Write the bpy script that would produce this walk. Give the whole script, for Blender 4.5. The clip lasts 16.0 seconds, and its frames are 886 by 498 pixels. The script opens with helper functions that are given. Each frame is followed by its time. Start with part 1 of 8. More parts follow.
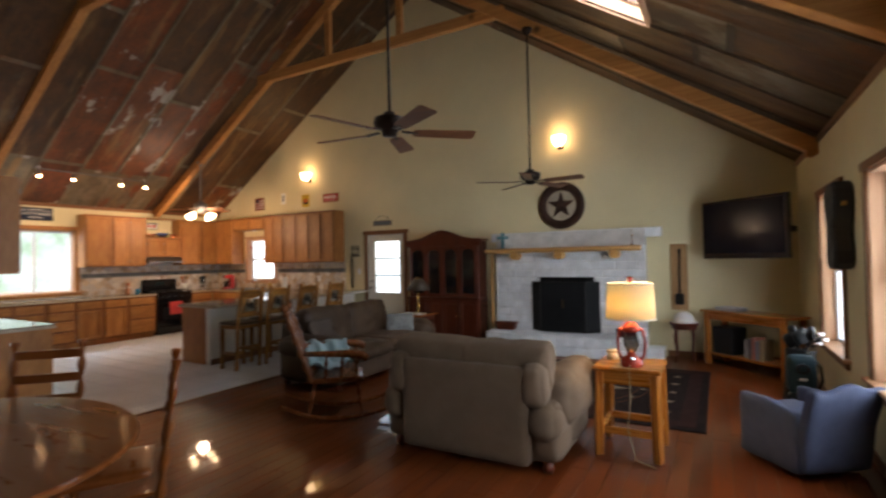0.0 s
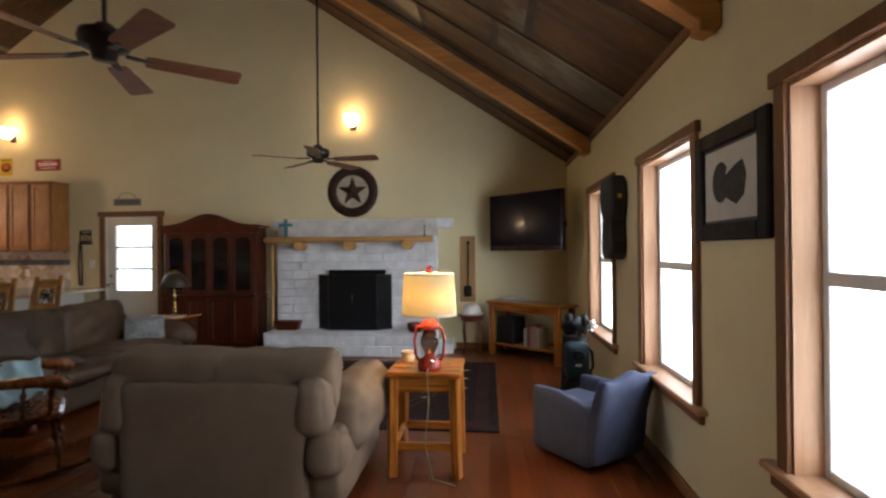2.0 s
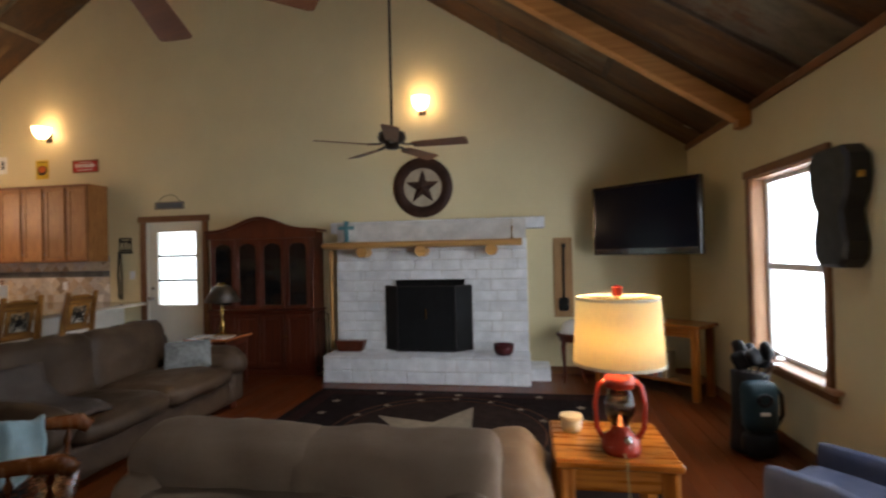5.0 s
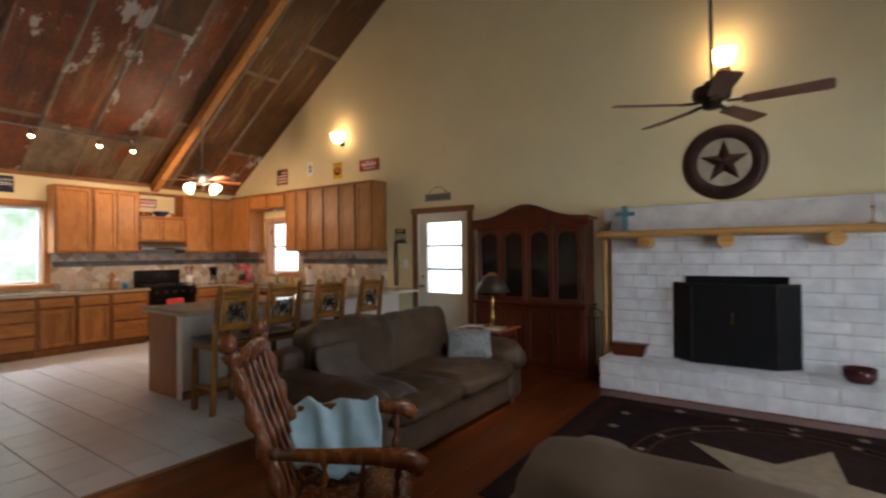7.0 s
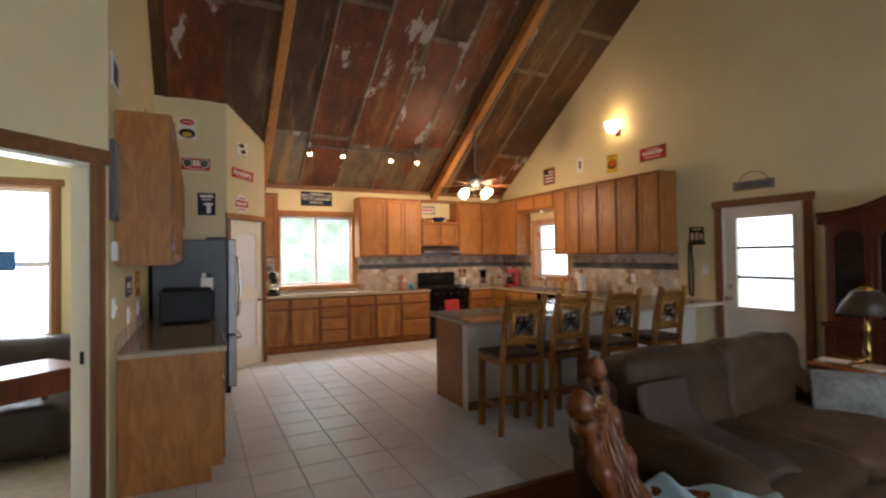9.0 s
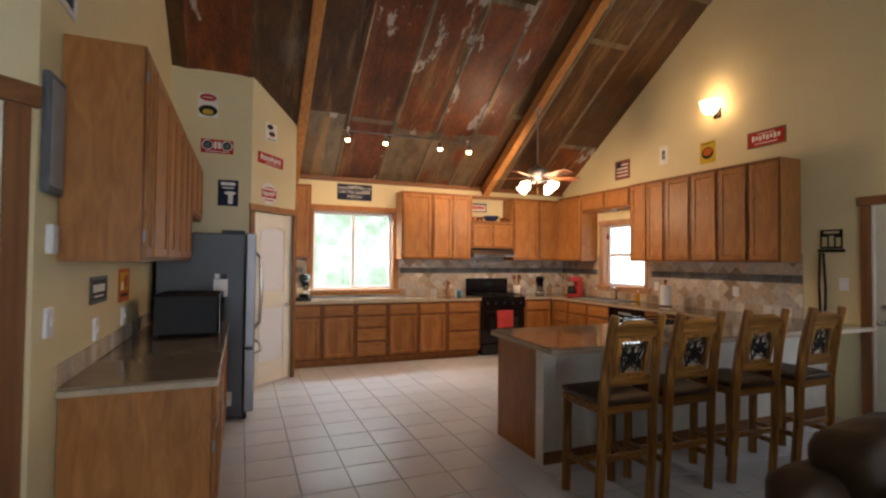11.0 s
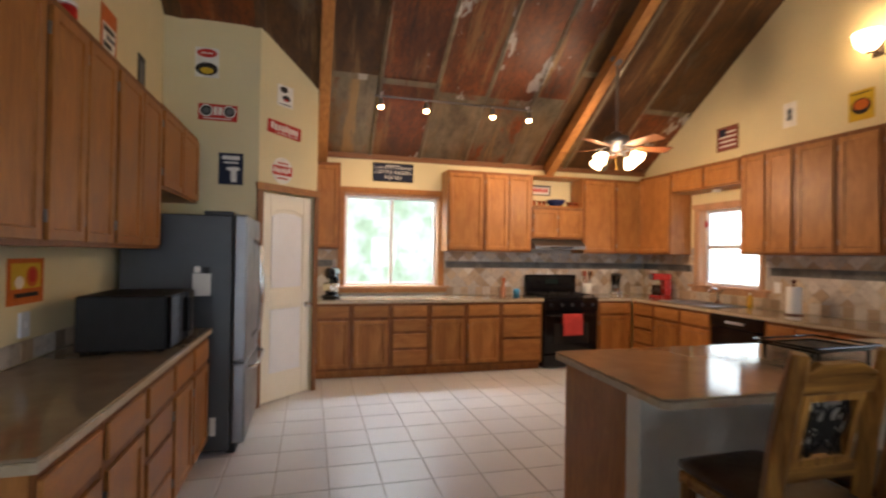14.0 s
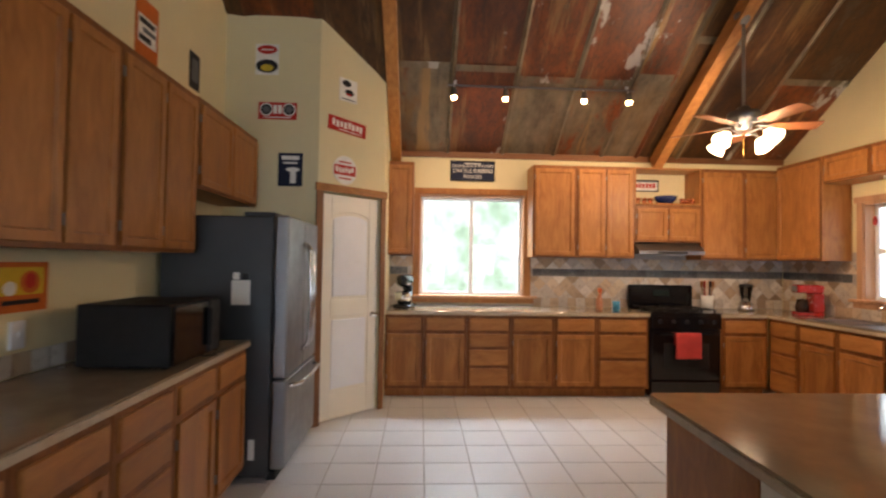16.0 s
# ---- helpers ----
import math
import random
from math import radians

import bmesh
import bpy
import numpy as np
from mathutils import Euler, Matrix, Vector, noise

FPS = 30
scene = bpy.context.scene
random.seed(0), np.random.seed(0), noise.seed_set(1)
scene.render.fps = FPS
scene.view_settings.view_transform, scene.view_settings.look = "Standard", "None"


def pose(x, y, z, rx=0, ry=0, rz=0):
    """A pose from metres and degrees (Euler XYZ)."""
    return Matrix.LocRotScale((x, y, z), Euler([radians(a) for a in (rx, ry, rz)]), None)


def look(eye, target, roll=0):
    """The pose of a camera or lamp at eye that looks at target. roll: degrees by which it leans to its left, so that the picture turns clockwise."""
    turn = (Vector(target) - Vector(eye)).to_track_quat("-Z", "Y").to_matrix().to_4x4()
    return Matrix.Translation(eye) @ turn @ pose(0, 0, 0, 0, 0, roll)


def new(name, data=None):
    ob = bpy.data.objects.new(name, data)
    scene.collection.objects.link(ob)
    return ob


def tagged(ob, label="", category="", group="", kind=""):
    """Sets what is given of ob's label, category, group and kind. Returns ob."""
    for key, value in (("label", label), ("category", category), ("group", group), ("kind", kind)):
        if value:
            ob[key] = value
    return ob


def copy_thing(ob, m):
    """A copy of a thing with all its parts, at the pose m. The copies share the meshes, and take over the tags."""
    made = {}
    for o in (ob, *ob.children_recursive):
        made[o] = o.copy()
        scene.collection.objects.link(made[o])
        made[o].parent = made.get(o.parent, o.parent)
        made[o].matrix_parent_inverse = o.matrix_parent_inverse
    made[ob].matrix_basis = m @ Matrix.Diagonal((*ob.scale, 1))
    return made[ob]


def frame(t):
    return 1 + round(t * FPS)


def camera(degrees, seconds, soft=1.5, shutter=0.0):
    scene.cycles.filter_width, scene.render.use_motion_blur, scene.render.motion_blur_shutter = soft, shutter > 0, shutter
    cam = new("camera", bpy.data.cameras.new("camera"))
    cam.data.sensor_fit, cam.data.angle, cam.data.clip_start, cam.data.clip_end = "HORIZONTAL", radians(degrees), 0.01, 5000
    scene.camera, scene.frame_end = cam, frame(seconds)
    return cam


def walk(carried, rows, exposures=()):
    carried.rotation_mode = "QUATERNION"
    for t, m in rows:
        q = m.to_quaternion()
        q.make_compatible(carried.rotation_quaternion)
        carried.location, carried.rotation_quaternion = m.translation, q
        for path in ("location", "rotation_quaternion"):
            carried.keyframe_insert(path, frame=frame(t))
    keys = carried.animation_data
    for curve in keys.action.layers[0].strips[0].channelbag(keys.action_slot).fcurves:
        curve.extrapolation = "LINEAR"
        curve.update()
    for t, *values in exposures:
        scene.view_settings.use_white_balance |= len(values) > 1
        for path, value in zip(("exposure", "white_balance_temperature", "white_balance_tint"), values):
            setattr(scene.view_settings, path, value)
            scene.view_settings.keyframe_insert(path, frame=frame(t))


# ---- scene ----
cam = camera(84.3, 16.0, soft=2.3, shutter=0.5)
PATH = [
    (0, (0.157, 0.291, 1.535), (-0.825, 2.033, 1.574), -1.2),
    (0.5, (0.093, 0.47, 1.478), (-0.622, 2.336, 1.564), -1.0),
    (1, (0.027, 0.676, 1.495), (-0.445, 2.617, 1.581), -0.5),
    (1.5, (-0.032, 0.848, 1.485), (-0.332, 2.825, 1.521), -0.4),
    (2, (-0.051, 1.048, 1.468), (-0.238, 3.04, 1.474), -0.5),
    (2.5, (-0.062, 1.274, 1.468), (-0.136, 3.272, 1.5), -1.3),
    (3, (-0.121, 1.483, 1.469), (-0.085, 3.483, 1.491), -0.4),
    (3.2, (-0.173, 1.551, 1.479), (-0.091, 3.549, 1.499), -0.0),
    (5.5, (-1.024, 2.221, 1.514), (-1.547, 4.151, 1.523), -0.9),
    (6, (-1.241, 2.229, 1.505), (-1.95, 4.099, 1.491), -0.3),
    (6.5, (-1.476, 2.285, 1.497), (-2.38, 4.07, 1.495), -0.8),
    (7, (-1.621, 2.479, 1.44), (-2.763, 4.121, 1.461), -0.5),
    (7.5, (-1.806, 2.563, 1.455), (-3.092, 4.093, 1.514), -0.6),
    (8, (-1.999, 2.596, 1.487), (-3.431, 3.991, 1.546), -0.9),
    (8.5, (-2.183, 2.647, 1.509), (-3.811, 3.809, 1.518), -0.3),
    (9, (-2.407, 2.65, 1.505), (-4.191, 3.552, 1.535), -0.7),
    (11.3, (-3.61, 3.014, 1.48), (-5.462, 3.769, 1.533), 0.4),
    (11.5, (-3.68, 3.074, 1.474), (-5.53, 3.832, 1.536), 0.1),
    (12, (-3.917, 3.199, 1.471), (-5.739, 4.023, 1.524), 0.1),
    (12.5, (-4.133, 3.317, 1.462), (-5.985, 4.069, 1.514), 0.6),
    (13, (-4.276, 3.384, 1.456), (-6.155, 4.065, 1.514), 0.2),
    (13.5, (-4.46, 3.478, 1.454), (-6.333, 4.178, 1.498), 0.8),
    (14, (-4.588, 3.51, 1.461), (-6.519, 4.029, 1.484), 0.9),
    (14.5, (-4.701, 3.593, 1.459), (-6.687, 3.83, 1.478), 0.8),
    (15, (-4.805, 3.71, 1.457), (-6.804, 3.731, 1.478), 0.7),
    (15.5, (-4.952, 3.833, 1.479), (-6.952, 3.831, 1.488), 1.1),
    (16, (-5.152, 3.924, 1.444), (-7.149, 4.015, 1.494), 0.9),
]
walk(cam, [(t, look(eye, target, roll)) for t, eye, target, roll in PATH], [(0, 0.50), (2, 0.60), (3.2, 0.62), (5.5, 0.52), (9, 0.54), (12, 0.58), (16, 0.60)])

# ---- light ----
R, G, W, S = 1.10, 8.38, -10.98, 2.20      # east wall, north gable, west wall, south kitchen wall
EAVE, RISE = 2.76, 0.667
RIDGE_X = (R + W) / 2
RIDGE_Z = EAVE + RISE * (R - RIDGE_X)
SOUTH = -2.6


def roof_z(x):
    return EAVE + RISE * (R - x if x > RIDGE_X else x - W)


sky_world = bpy.data.worlds.new("sky")
scene.world = sky_world
sky_world.use_nodes = True
_n = sky_world.node_tree.nodes
_sky = _n.new("ShaderNodeTexSky")
_sky.sky_type, _sky.sun_disc = "NISHITA", False
_sky.sun_elevation, _sky.sun_rotation = radians(48), radians(200)
sky_world.node_tree.links.new(_sky.outputs[0], _n["Background"].inputs[0])
_n["Background"].inputs[1].default_value = 0.15

sun = new("sun", bpy.data.lights.new("sun", "SUN"))
sun.data.energy, sun.data.angle, sun.data.color = 1.5, radians(12), (1.0, 0.96, 0.90)
sun.matrix_basis = Matrix.Translation((0, 0, 20)) @ Vector((-0.62, 0.25, -0.75)).to_track_quat("-Z", "Y").to_matrix().to_4x4()


def lamp_area(name, eye, target, w, h, watts, color):
    d = bpy.data.lights.new(name, "AREA")
    d.shape, d.size, d.size_y, d.energy, d.color = "RECTANGLE", w, h, watts, color
    ob = new(name, d)
    ob.matrix_basis = look(eye, target)
    return ob


def lamp_point(name, at, watts, color, radius=0.04):
    d = bpy.data.lights.new(name, "POINT")
    d.energy, d.color, d.shadow_soft_size = watts, color, radius
    ob = new(name, d)
    ob.matrix_basis = pose(*at)
    return ob


DAY = (0.83, 0.90, 1.0)
WARM = (1.0, 0.68, 0.43)
# added lamp outside, above the kitchen window and unseen, standing in for sky light
lamp_area("daylight", (W - 0.75, 4.53, 2.95), (W + 3.0, 4.6, 0.0), 1.5, 0.9, 170, (0.76, 0.88, 1.0))
# daylight of the porch side, one lamp in the opening of each east window
for _y, _w in ((6.21, 1.0), (4.365, 0.93), (2.57, 0.94)):
    lamp_area("daylight", (R + 0.19, _y, 1.36), (R - 2, _y, 1.30), _w + 0.35, 1.8, 47, DAY)
lamp_area("daylight", (-5.72, G + 0.19, 1.38), (-5.72, G - 2, 1.3), 0.95, 1.3, 7, DAY)
lamp_area("daylight", (-0.86, 4.94, 4.16), (-1.90, 4.94, 2.6), 0.72, 1.30, 28, DAY)
lamp_area("daylight", (-9.42, G + 0.19, 1.6), (-9.42, G - 2, 1.5), 1.2, 1.2, 8, DAY)

# ---- materials ----
def _mix(t, a, b, fac):
    m = t.nodes.new("ShaderNodeMix")
    m.data_type = "RGBA"
    for sock, v in ((m.inputs[0], fac), (m.inputs[6], a), (m.inputs[7], b)):
        if hasattr(v, "links"):
            t.links.new(v, sock)
        else:
            sock.default_value = (*v, 1) if isinstance(v, tuple) else v
    return m.outputs[2]


def _noise(t, scale, detail=4.0, rough=0.55, stretch=(1, 1, 1), coord="Object", twist=0.0):
    tc = t.nodes.new("ShaderNodeTexCoord")
    mp = t.nodes.new("ShaderNodeMapping")
    mp.inputs["Scale"].default_value = stretch
    t.links.new(tc.outputs[coord], mp.inputs[0])
    n = t.nodes.new("ShaderNodeTexNoise")
    n.inputs["Scale"].default_value, n.inputs["Detail"].default_value, n.inputs["Roughness"].default_value = scale, detail, rough
    n.inputs["Distortion"].default_value = twist
    t.links.new(mp.outputs[0], n.inputs[0])
    return n.outputs[0]


def _ramp(t, fac, lo, hi, a=0.0, b=1.0):
    m = t.nodes.new("ShaderNodeMapRange")
    m.inputs[1].default_value, m.inputs[2].default_value, m.inputs[3].default_value, m.inputs[4].default_value = lo, hi, a, b
    t.links.new(fac, m.inputs[0])
    return m.outputs[0]


def _start(name):
    m = bpy.data.materials.new(name)
    m.use_nodes = True
    t = m.node_tree
    return m, t, t.nodes["Principled BSDF"]


def _bump(t, b, fac, strength, dist=0.01):
    n = t.nodes.new("ShaderNodeBump")
    n.inputs["Strength"].default_value, n.inputs["Distance"].default_value = strength, dist
    t.links.new(fac, n.inputs["Height"])
    t.links.new(n.outputs[0], b.inputs["Normal"])


def plain(name, color, rough=0.5, metal=0.0, vary=0.15, scale=6.0, bump=0.0, bump_scale=60.0, emit=0.0, spec=0.5, island=0.0, objrand=0.0, rv=0.08):
    """Paint, plastic, metal or cloth: a colour with wear at two scales."""
    m, t, b = _start(name)
    dark = tuple(c * (1 - vary) for c in color)
    light = tuple(min(1, c * (1 + vary * 0.6)) for c in color)
    c = _mix(t, dark, light, _ramp(t, _noise(t, scale), 0.3, 0.7))
    c = _mix(t, c, tuple(v * (1 - vary) for v in color), _ramp(t, _noise(t, scale * 9), 0.55, 0.8, 0, 0.5))
    if island or objrand:
        if objrand:
            r = t.nodes.new("ShaderNodeObjectInfo").outputs["Random"]
        else:
            r = t.nodes.new("ShaderNodeNewGeometry").outputs["Random Per Island"]
        k = max(island, objrand)
        hsv = t.nodes.new("ShaderNodeHueSaturation")
        t.links.new(c, hsv.inputs["Color"])
        t.links.new(_ramp(t, r, 0, 1, 1 - k, 1 + k), hsv.inputs["Value"])
        c = hsv.outputs[0]
    t.links.new(c, b.inputs["Base Color"])
    t.links.new(_ramp(t, _noise(t, scale * 3), 0.3, 0.7, max(0.02, rough - rv), min(1, rough + rv)), b.inputs["Roughness"])
    b.inputs["Metallic"].default_value = metal
    b.inputs["Specular IOR Level"].default_value = spec
    if bump:
        _bump(t, b, _noise(t, bump_scale, 5), bump)
    if emit:
        b.inputs["Emission Color"].default_value = (*color, 1)
        b.inputs["Emission Strength"].default_value = emit
    return m


def wood(name, c1, c2, rough=0.4, axis=2, scale=1.0, knots=0.0, objrand=0.0, coat=0.0, island=0.0, fine=14.0, bump=0.12, twist=0.0, coat_rough=0.045, spec=0.3, streak=0.6):
    """Wood with the grain along an axis of the object."""
    m, t, b = _start(name)
    st = [fine, fine, fine]
    st[axis] = 0.9
    grain = _noise(t, 2.2 * scale, 6, 0.62, tuple(st), twist=twist)
    st2 = [5.0, 5.0, 5.0]
    st2[axis] = 0.5
    broad = _noise(t, 1.0 * scale, 3, 0.5, tuple(st2))
    c = _mix(t, c1, c2, _ramp(t, grain, 0.32, 0.68))
    c = _mix(t, c, tuple(v * 0.55 for v in c1), _ramp(t, broad, 0.5, 0.78, 0, streak))
    if knots:
        k = t.nodes.new("ShaderNodeTexVoronoi")
        k.inputs["Scale"].default_value = knots
        tc = t.nodes.new("ShaderNodeTexCoord")
        t.links.new(tc.outputs["Object"], k.inputs[0])
        c = _mix(t, tuple(v * 0.25 for v in c1), c, _ramp(t, k.outputs[0], 0.03, 0.12))
    if objrand or island:
        r = t.nodes.new("ShaderNodeObjectInfo").outputs["Random"] if objrand else t.nodes.new("ShaderNodeNewGeometry").outputs["Random Per Island"]
        k = max(objrand, island)
        hsv = t.nodes.new("ShaderNodeHueSaturation")
        t.links.new(c, hsv.inputs["Color"])
        t.links.new(_ramp(t, r, 0, 1, 1 - k, 1 + k), hsv.inputs["Value"])
        c = hsv.outputs[0]
    t.links.new(c, b.inputs["Base Color"])
    t.links.new(_ramp(t, grain, 0.3, 0.7, max(0.03, rough - 0.07), rough + 0.1), b.inputs["Roughness"])
    b.inputs["Coat Weight"].default_value = coat
    b.inputs["Specular IOR Level"].default_value = spec
    b.inputs["Coat Roughness"].default_value = coat_rough
    _bump(t, b, grain, bump, 0.004)
    return m


def glass(name, tint=(1, 1, 1), rough=0.0):
    m, t, b = _start(name)
    b.inputs["Base Color"].default_value = (*tint, 1)
    b.inputs["Transmission Weight"].default_value = 1.0
    b.inputs["Roughness"].default_value = rough
    b.inputs["IOR"].default_value = 1.45
    return m


def rusty(name, spread=1.0, base=0.0, flake=0.62, gold=0.6, tone=(1.0, 1.0, 1.0)):
    """Old roofing tin: rust over worn zinc, each sheet with its own share of rust."""
    m, t, b = _start(name)
    r = t.nodes.new("ShaderNodeNewGeometry").outputs["Random Per Island"]
    big = _noise(t, 1.3, 6, 0.6, (0.6, 1.0, 0.6))
    fine = _noise(t, 5.0, 9, 0.72, (0.55, 1.1, 0.55))
    tiny = _noise(t, 34.0, 5, 0.65, (0.5, 1.0, 0.5))
    run = _noise(t, 1.9, 6, 0.66, (0.30, 2.6, 0.30))

    def add(a, b):
        n = t.nodes.new("ShaderNodeMath")
        n.operation = "ADD"
        t.links.new(a, n.inputs[0])
        t.links.new(b, n.inputs[1])
        return n.outputs[0]

    share = add(add(_ramp(t, big, 0.2, 0.8, -0.45, 0.45), _ramp(t, r, 0, 1, base + 0.5 - 0.5 * spread, base + 0.5 + 0.5 * spread)), _ramp(t, fine, 0.25, 0.75, -0.3, 0.3))
    rust = _mix(t, (0.074 * tone[0], 0.0170 * tone[1], 0.0044 * tone[2]), (0.245 * tone[0], 0.062 * tone[1], 0.0112 * tone[2]), _ramp(t, fine, 0.32, 0.68))
    rust = _mix(t, rust, (0.022, 0.013, 0.010), _ramp(t, big, 0.52, 0.70, 0, 0.75))
    rust = _mix(t, rust, (0.030, 0.016, 0.011), _ramp(t, tiny, 0.45, 0.75, 0, 0.8))
    zinc = _mix(t, (0.070, 0.056, 0.038), (0.27, 0.225, 0.158), _ramp(t, fine, 0.3, 0.7))
    zinc = _mix(t, zinc, (0.30, 0.17, 0.045), _ramp(t, big, 0.50, 0.66, 0, gold))
    c = _mix(t, zinc, rust, _ramp(t, share, 0.26, 0.44))
    c = _mix(t, c, (0.34, 0.215, 0.085), _ramp(t, run, 0.55, 0.63, 0, gold * 0.8))
    c = _mix(t, c, (0.020, 0.015, 0.012), _ramp(t, run, 0.40, 0.30, 0, 0.6))
    white = _noise(t, 2.1, 7, 0.64, (0.6, 1.25, 0.6))
    c = _mix(t, c, (0.46, 0.44, 0.41), _ramp(t, white, flake, flake + 0.03, 0, 0.85))
    t.links.new(c, b.inputs["Base Color"])
    t.links.new(_ramp(t, share, 0.2, 0.6, 0.34, 0.52), b.inputs["Roughness"])
    t.links.new(_ramp(t, share, 0.25, 0.5, 0.25, 0.0), b.inputs["Metallic"])
    _bump(t, b, fine, 0.4, 0.01)
    return m


PAINT = plain("wall_paint", (0.72, 0.63, 0.375), 0.62, vary=0.05, scale=1.5, bump=0.12, bump_scale=90)
CEIL_TIN = rusty("rusty_tin", 0.25, 0.28, 0.60, 0.5)
CEIL_PALE = rusty("pale_tin", 0.2, -0.75, 0.69, 0.35)
SEAM = rusty("zinc_seam", 0.5, -0.35, 0.60, 0.2)
CEIL_DARK = rusty("umber_tin", 0.3, 0.22, 0.68, 0.5, (0.50, 0.85, 1.1))
CEIL_GOLD = rusty("streaked_tin", 0.3, -0.12, 0.66, 1.0)
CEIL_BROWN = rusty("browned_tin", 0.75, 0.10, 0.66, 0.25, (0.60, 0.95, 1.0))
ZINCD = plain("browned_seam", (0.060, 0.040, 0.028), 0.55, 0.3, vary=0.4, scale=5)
BEAM = wood("pine_beam", (0.42, 0.18, 0.052), (0.60, 0.285, 0.090), 0.5, 0, 0.8, knots=1.6)
PINE = wood("pine_jamb", (0.44, 0.235, 0.125), (0.58, 0.345, 0.20), 0.4, 2, 1.0, knots=1.3)
TRIM = wood("stained_trim", (0.17, 0.070, 0.026), (0.26, 0.115, 0.045), 0.42, 2)
TRIMX = wood("stained_trim_level", (0.17, 0.070, 0.026), (0.26, 0.115, 0.045), 0.42, 0)
TRIMY = wood("stained_trim_long", (0.17, 0.070, 0.026), (0.26, 0.115, 0.045), 0.42, 1)
OAK = wood("oak_cabinet", (0.275, 0.106, 0.027), (0.43, 0.188, 0.054), 0.42, 2, 1.7, objrand=0.14, fine=4.0, bump=0.05, twist=1.3, streak=0.3)
OAKH = wood("oak_drawer", (0.275, 0.106, 0.027), (0.43, 0.188, 0.054), 0.42, 0, 1.7, objrand=0.14, fine=4.0, bump=0.05, twist=0.8, streak=0.3)
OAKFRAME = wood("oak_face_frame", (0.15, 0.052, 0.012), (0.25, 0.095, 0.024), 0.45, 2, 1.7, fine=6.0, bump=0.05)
OAKDARK = plain("cabinet_gap", (0.09, 0.038, 0.014), 0.6)
FLOORWOOD = wood("floor_wood", (0.090, 0.0185, 0.0042), (0.150, 0.036, 0.0080), 0.40, 1, 0.7, objrand=0.14, fine=7.0, bump=0.012, coat=0.55, spec=0.08)
FLOORREST = wood("floor_wood_rest", (0.090, 0.0185, 0.0042), (0.150, 0.036, 0.0080), 0.40, 1, 0.7, island=0.14, fine=7.0, bump=0.012, coat=0.55, spec=0.08)
JOINT = plain("dark_joint", (0.04, 0.02, 0.01), 0.6)
TILE = plain("floor_tile", (0.60, 0.605, 0.62), 0.30, vary=0.05, scale=2.2, objrand=0.05, rv=0.015)
GROUT = plain("grout", (0.40, 0.37, 0.35), 0.9, bump=0.2)
LAMINATE = plain("laminate_counter", (0.29, 0.225, 0.155), 0.09, vary=0.14, scale=9, rv=0.012)
LAMEDGE = plain("counter_edge", (0.46, 0.37, 0.26), 0.35, vary=0.15, scale=20)
WHITE = plain("white_paint", (0.76, 0.74, 0.68), 0.4, vary=0.04)
CREAM = plain("cream_door", (0.82, 0.78, 0.66), 0.38, vary=0.04, scale=2)
VINYL = plain("white_vinyl", (0.80, 0.81, 0.82), 0.35, vary=0.03)
STONE = plain("white_stone", (0.78, 0.79, 0.80), 0.8, vary=0.16, scale=7, bump=0.6, bump_scale=26, objrand=0.07)
MORTAR = plain("mortar", (0.62, 0.60, 0.56), 0.95, vary=0.2, bump=0.4)
BLACK = plain("black_enamel", (0.006, 0.006, 0.008), 0.10, vary=0.2)
BLACKM = plain("black_matt", (0.010, 0.010, 0.011), 0.55, vary=0.25, spec=0.3)
IRON = plain("wrought_iron", (0.022, 0.020, 0.018), 0.45, 0.6, vary=0.3, bump=0.2)
STEEL = plain("stainless", (0.26, 0.265, 0.28), 0.42, 1.0, vary=0.06, scale=3)
STEELD = plain("slate_side", (0.055, 0.060, 0.066), 0.42, 0.2, vary=0.12, scale=3)
CHROME = plain("chrome", (0.75, 0.75, 0.75), 0.12, 1.0, vary=0.03)
BRASS = plain("brass", (0.55, 0.36, 0.11), 0.2, 1.0, vary=0.1)
BRONZE = plain("oiled_bronze", (0.035, 0.024, 0.018), 0.38, 0.7, vary=0.25)
SOFA = plain("brown_suede", (0.052, 0.030, 0.0165), 0.55, vary=0.42, scale=3.2, bump=0.15, bump_scale=55, spec=0.3)
LOVE = plain("taupe_microfibre", (0.120, 0.076, 0.044), 0.82, vary=0.15, scale=4, bump=0.15, bump_scale=70)
BLUE = plain("slate_blue_cloth", (0.066, 0.082, 0.148), 0.8, vary=0.16, scale=5, bump=0.2, bump_scale=90)
CHERRY = wood("cherry_wood", (0.070, 0.013, 0.0055), (0.120, 0.025, 0.009), 0.36, 2, coat=0.12)
RUSTIC = wood("rustic_pine", (0.17, 0.042, 0.005), (0.47, 0.165, 0.022), 0.3, 2, 1.3, knots=3.0, coat=0.3, objrand=0.15)
RUSTICX = wood("rustic_pine_level", (0.18, 0.045, 0.0055), (0.49, 0.175, 0.024), 0.28, 0, 1.3, knots=3.0, coat=0.3, objrand=0.15)
GOLDEN = wood("golden_pine", (0.095, 0.028, 0.006), (0.46, 0.225, 0.050), 0.32, 2, 1.3, knots=3.0, coat=0.2, objrand=0.2)
GOLDENX = wood("golden_pine_level", (0.095, 0.028, 0.006), (0.46, 0.225, 0.050), 0.32, 0, 1.3, knots=3.0, coat=0.2, objrand=0.2)
LEATHER = plain("dark_leather", (0.045, 0.020, 0.012), 0.38, vary=0.3, scale=8)
ROCKER = wood("rocker_maple", (0.095, 0.026, 0.007), (0.17, 0.054, 0.014), 0.24, 2, coat=0.3)
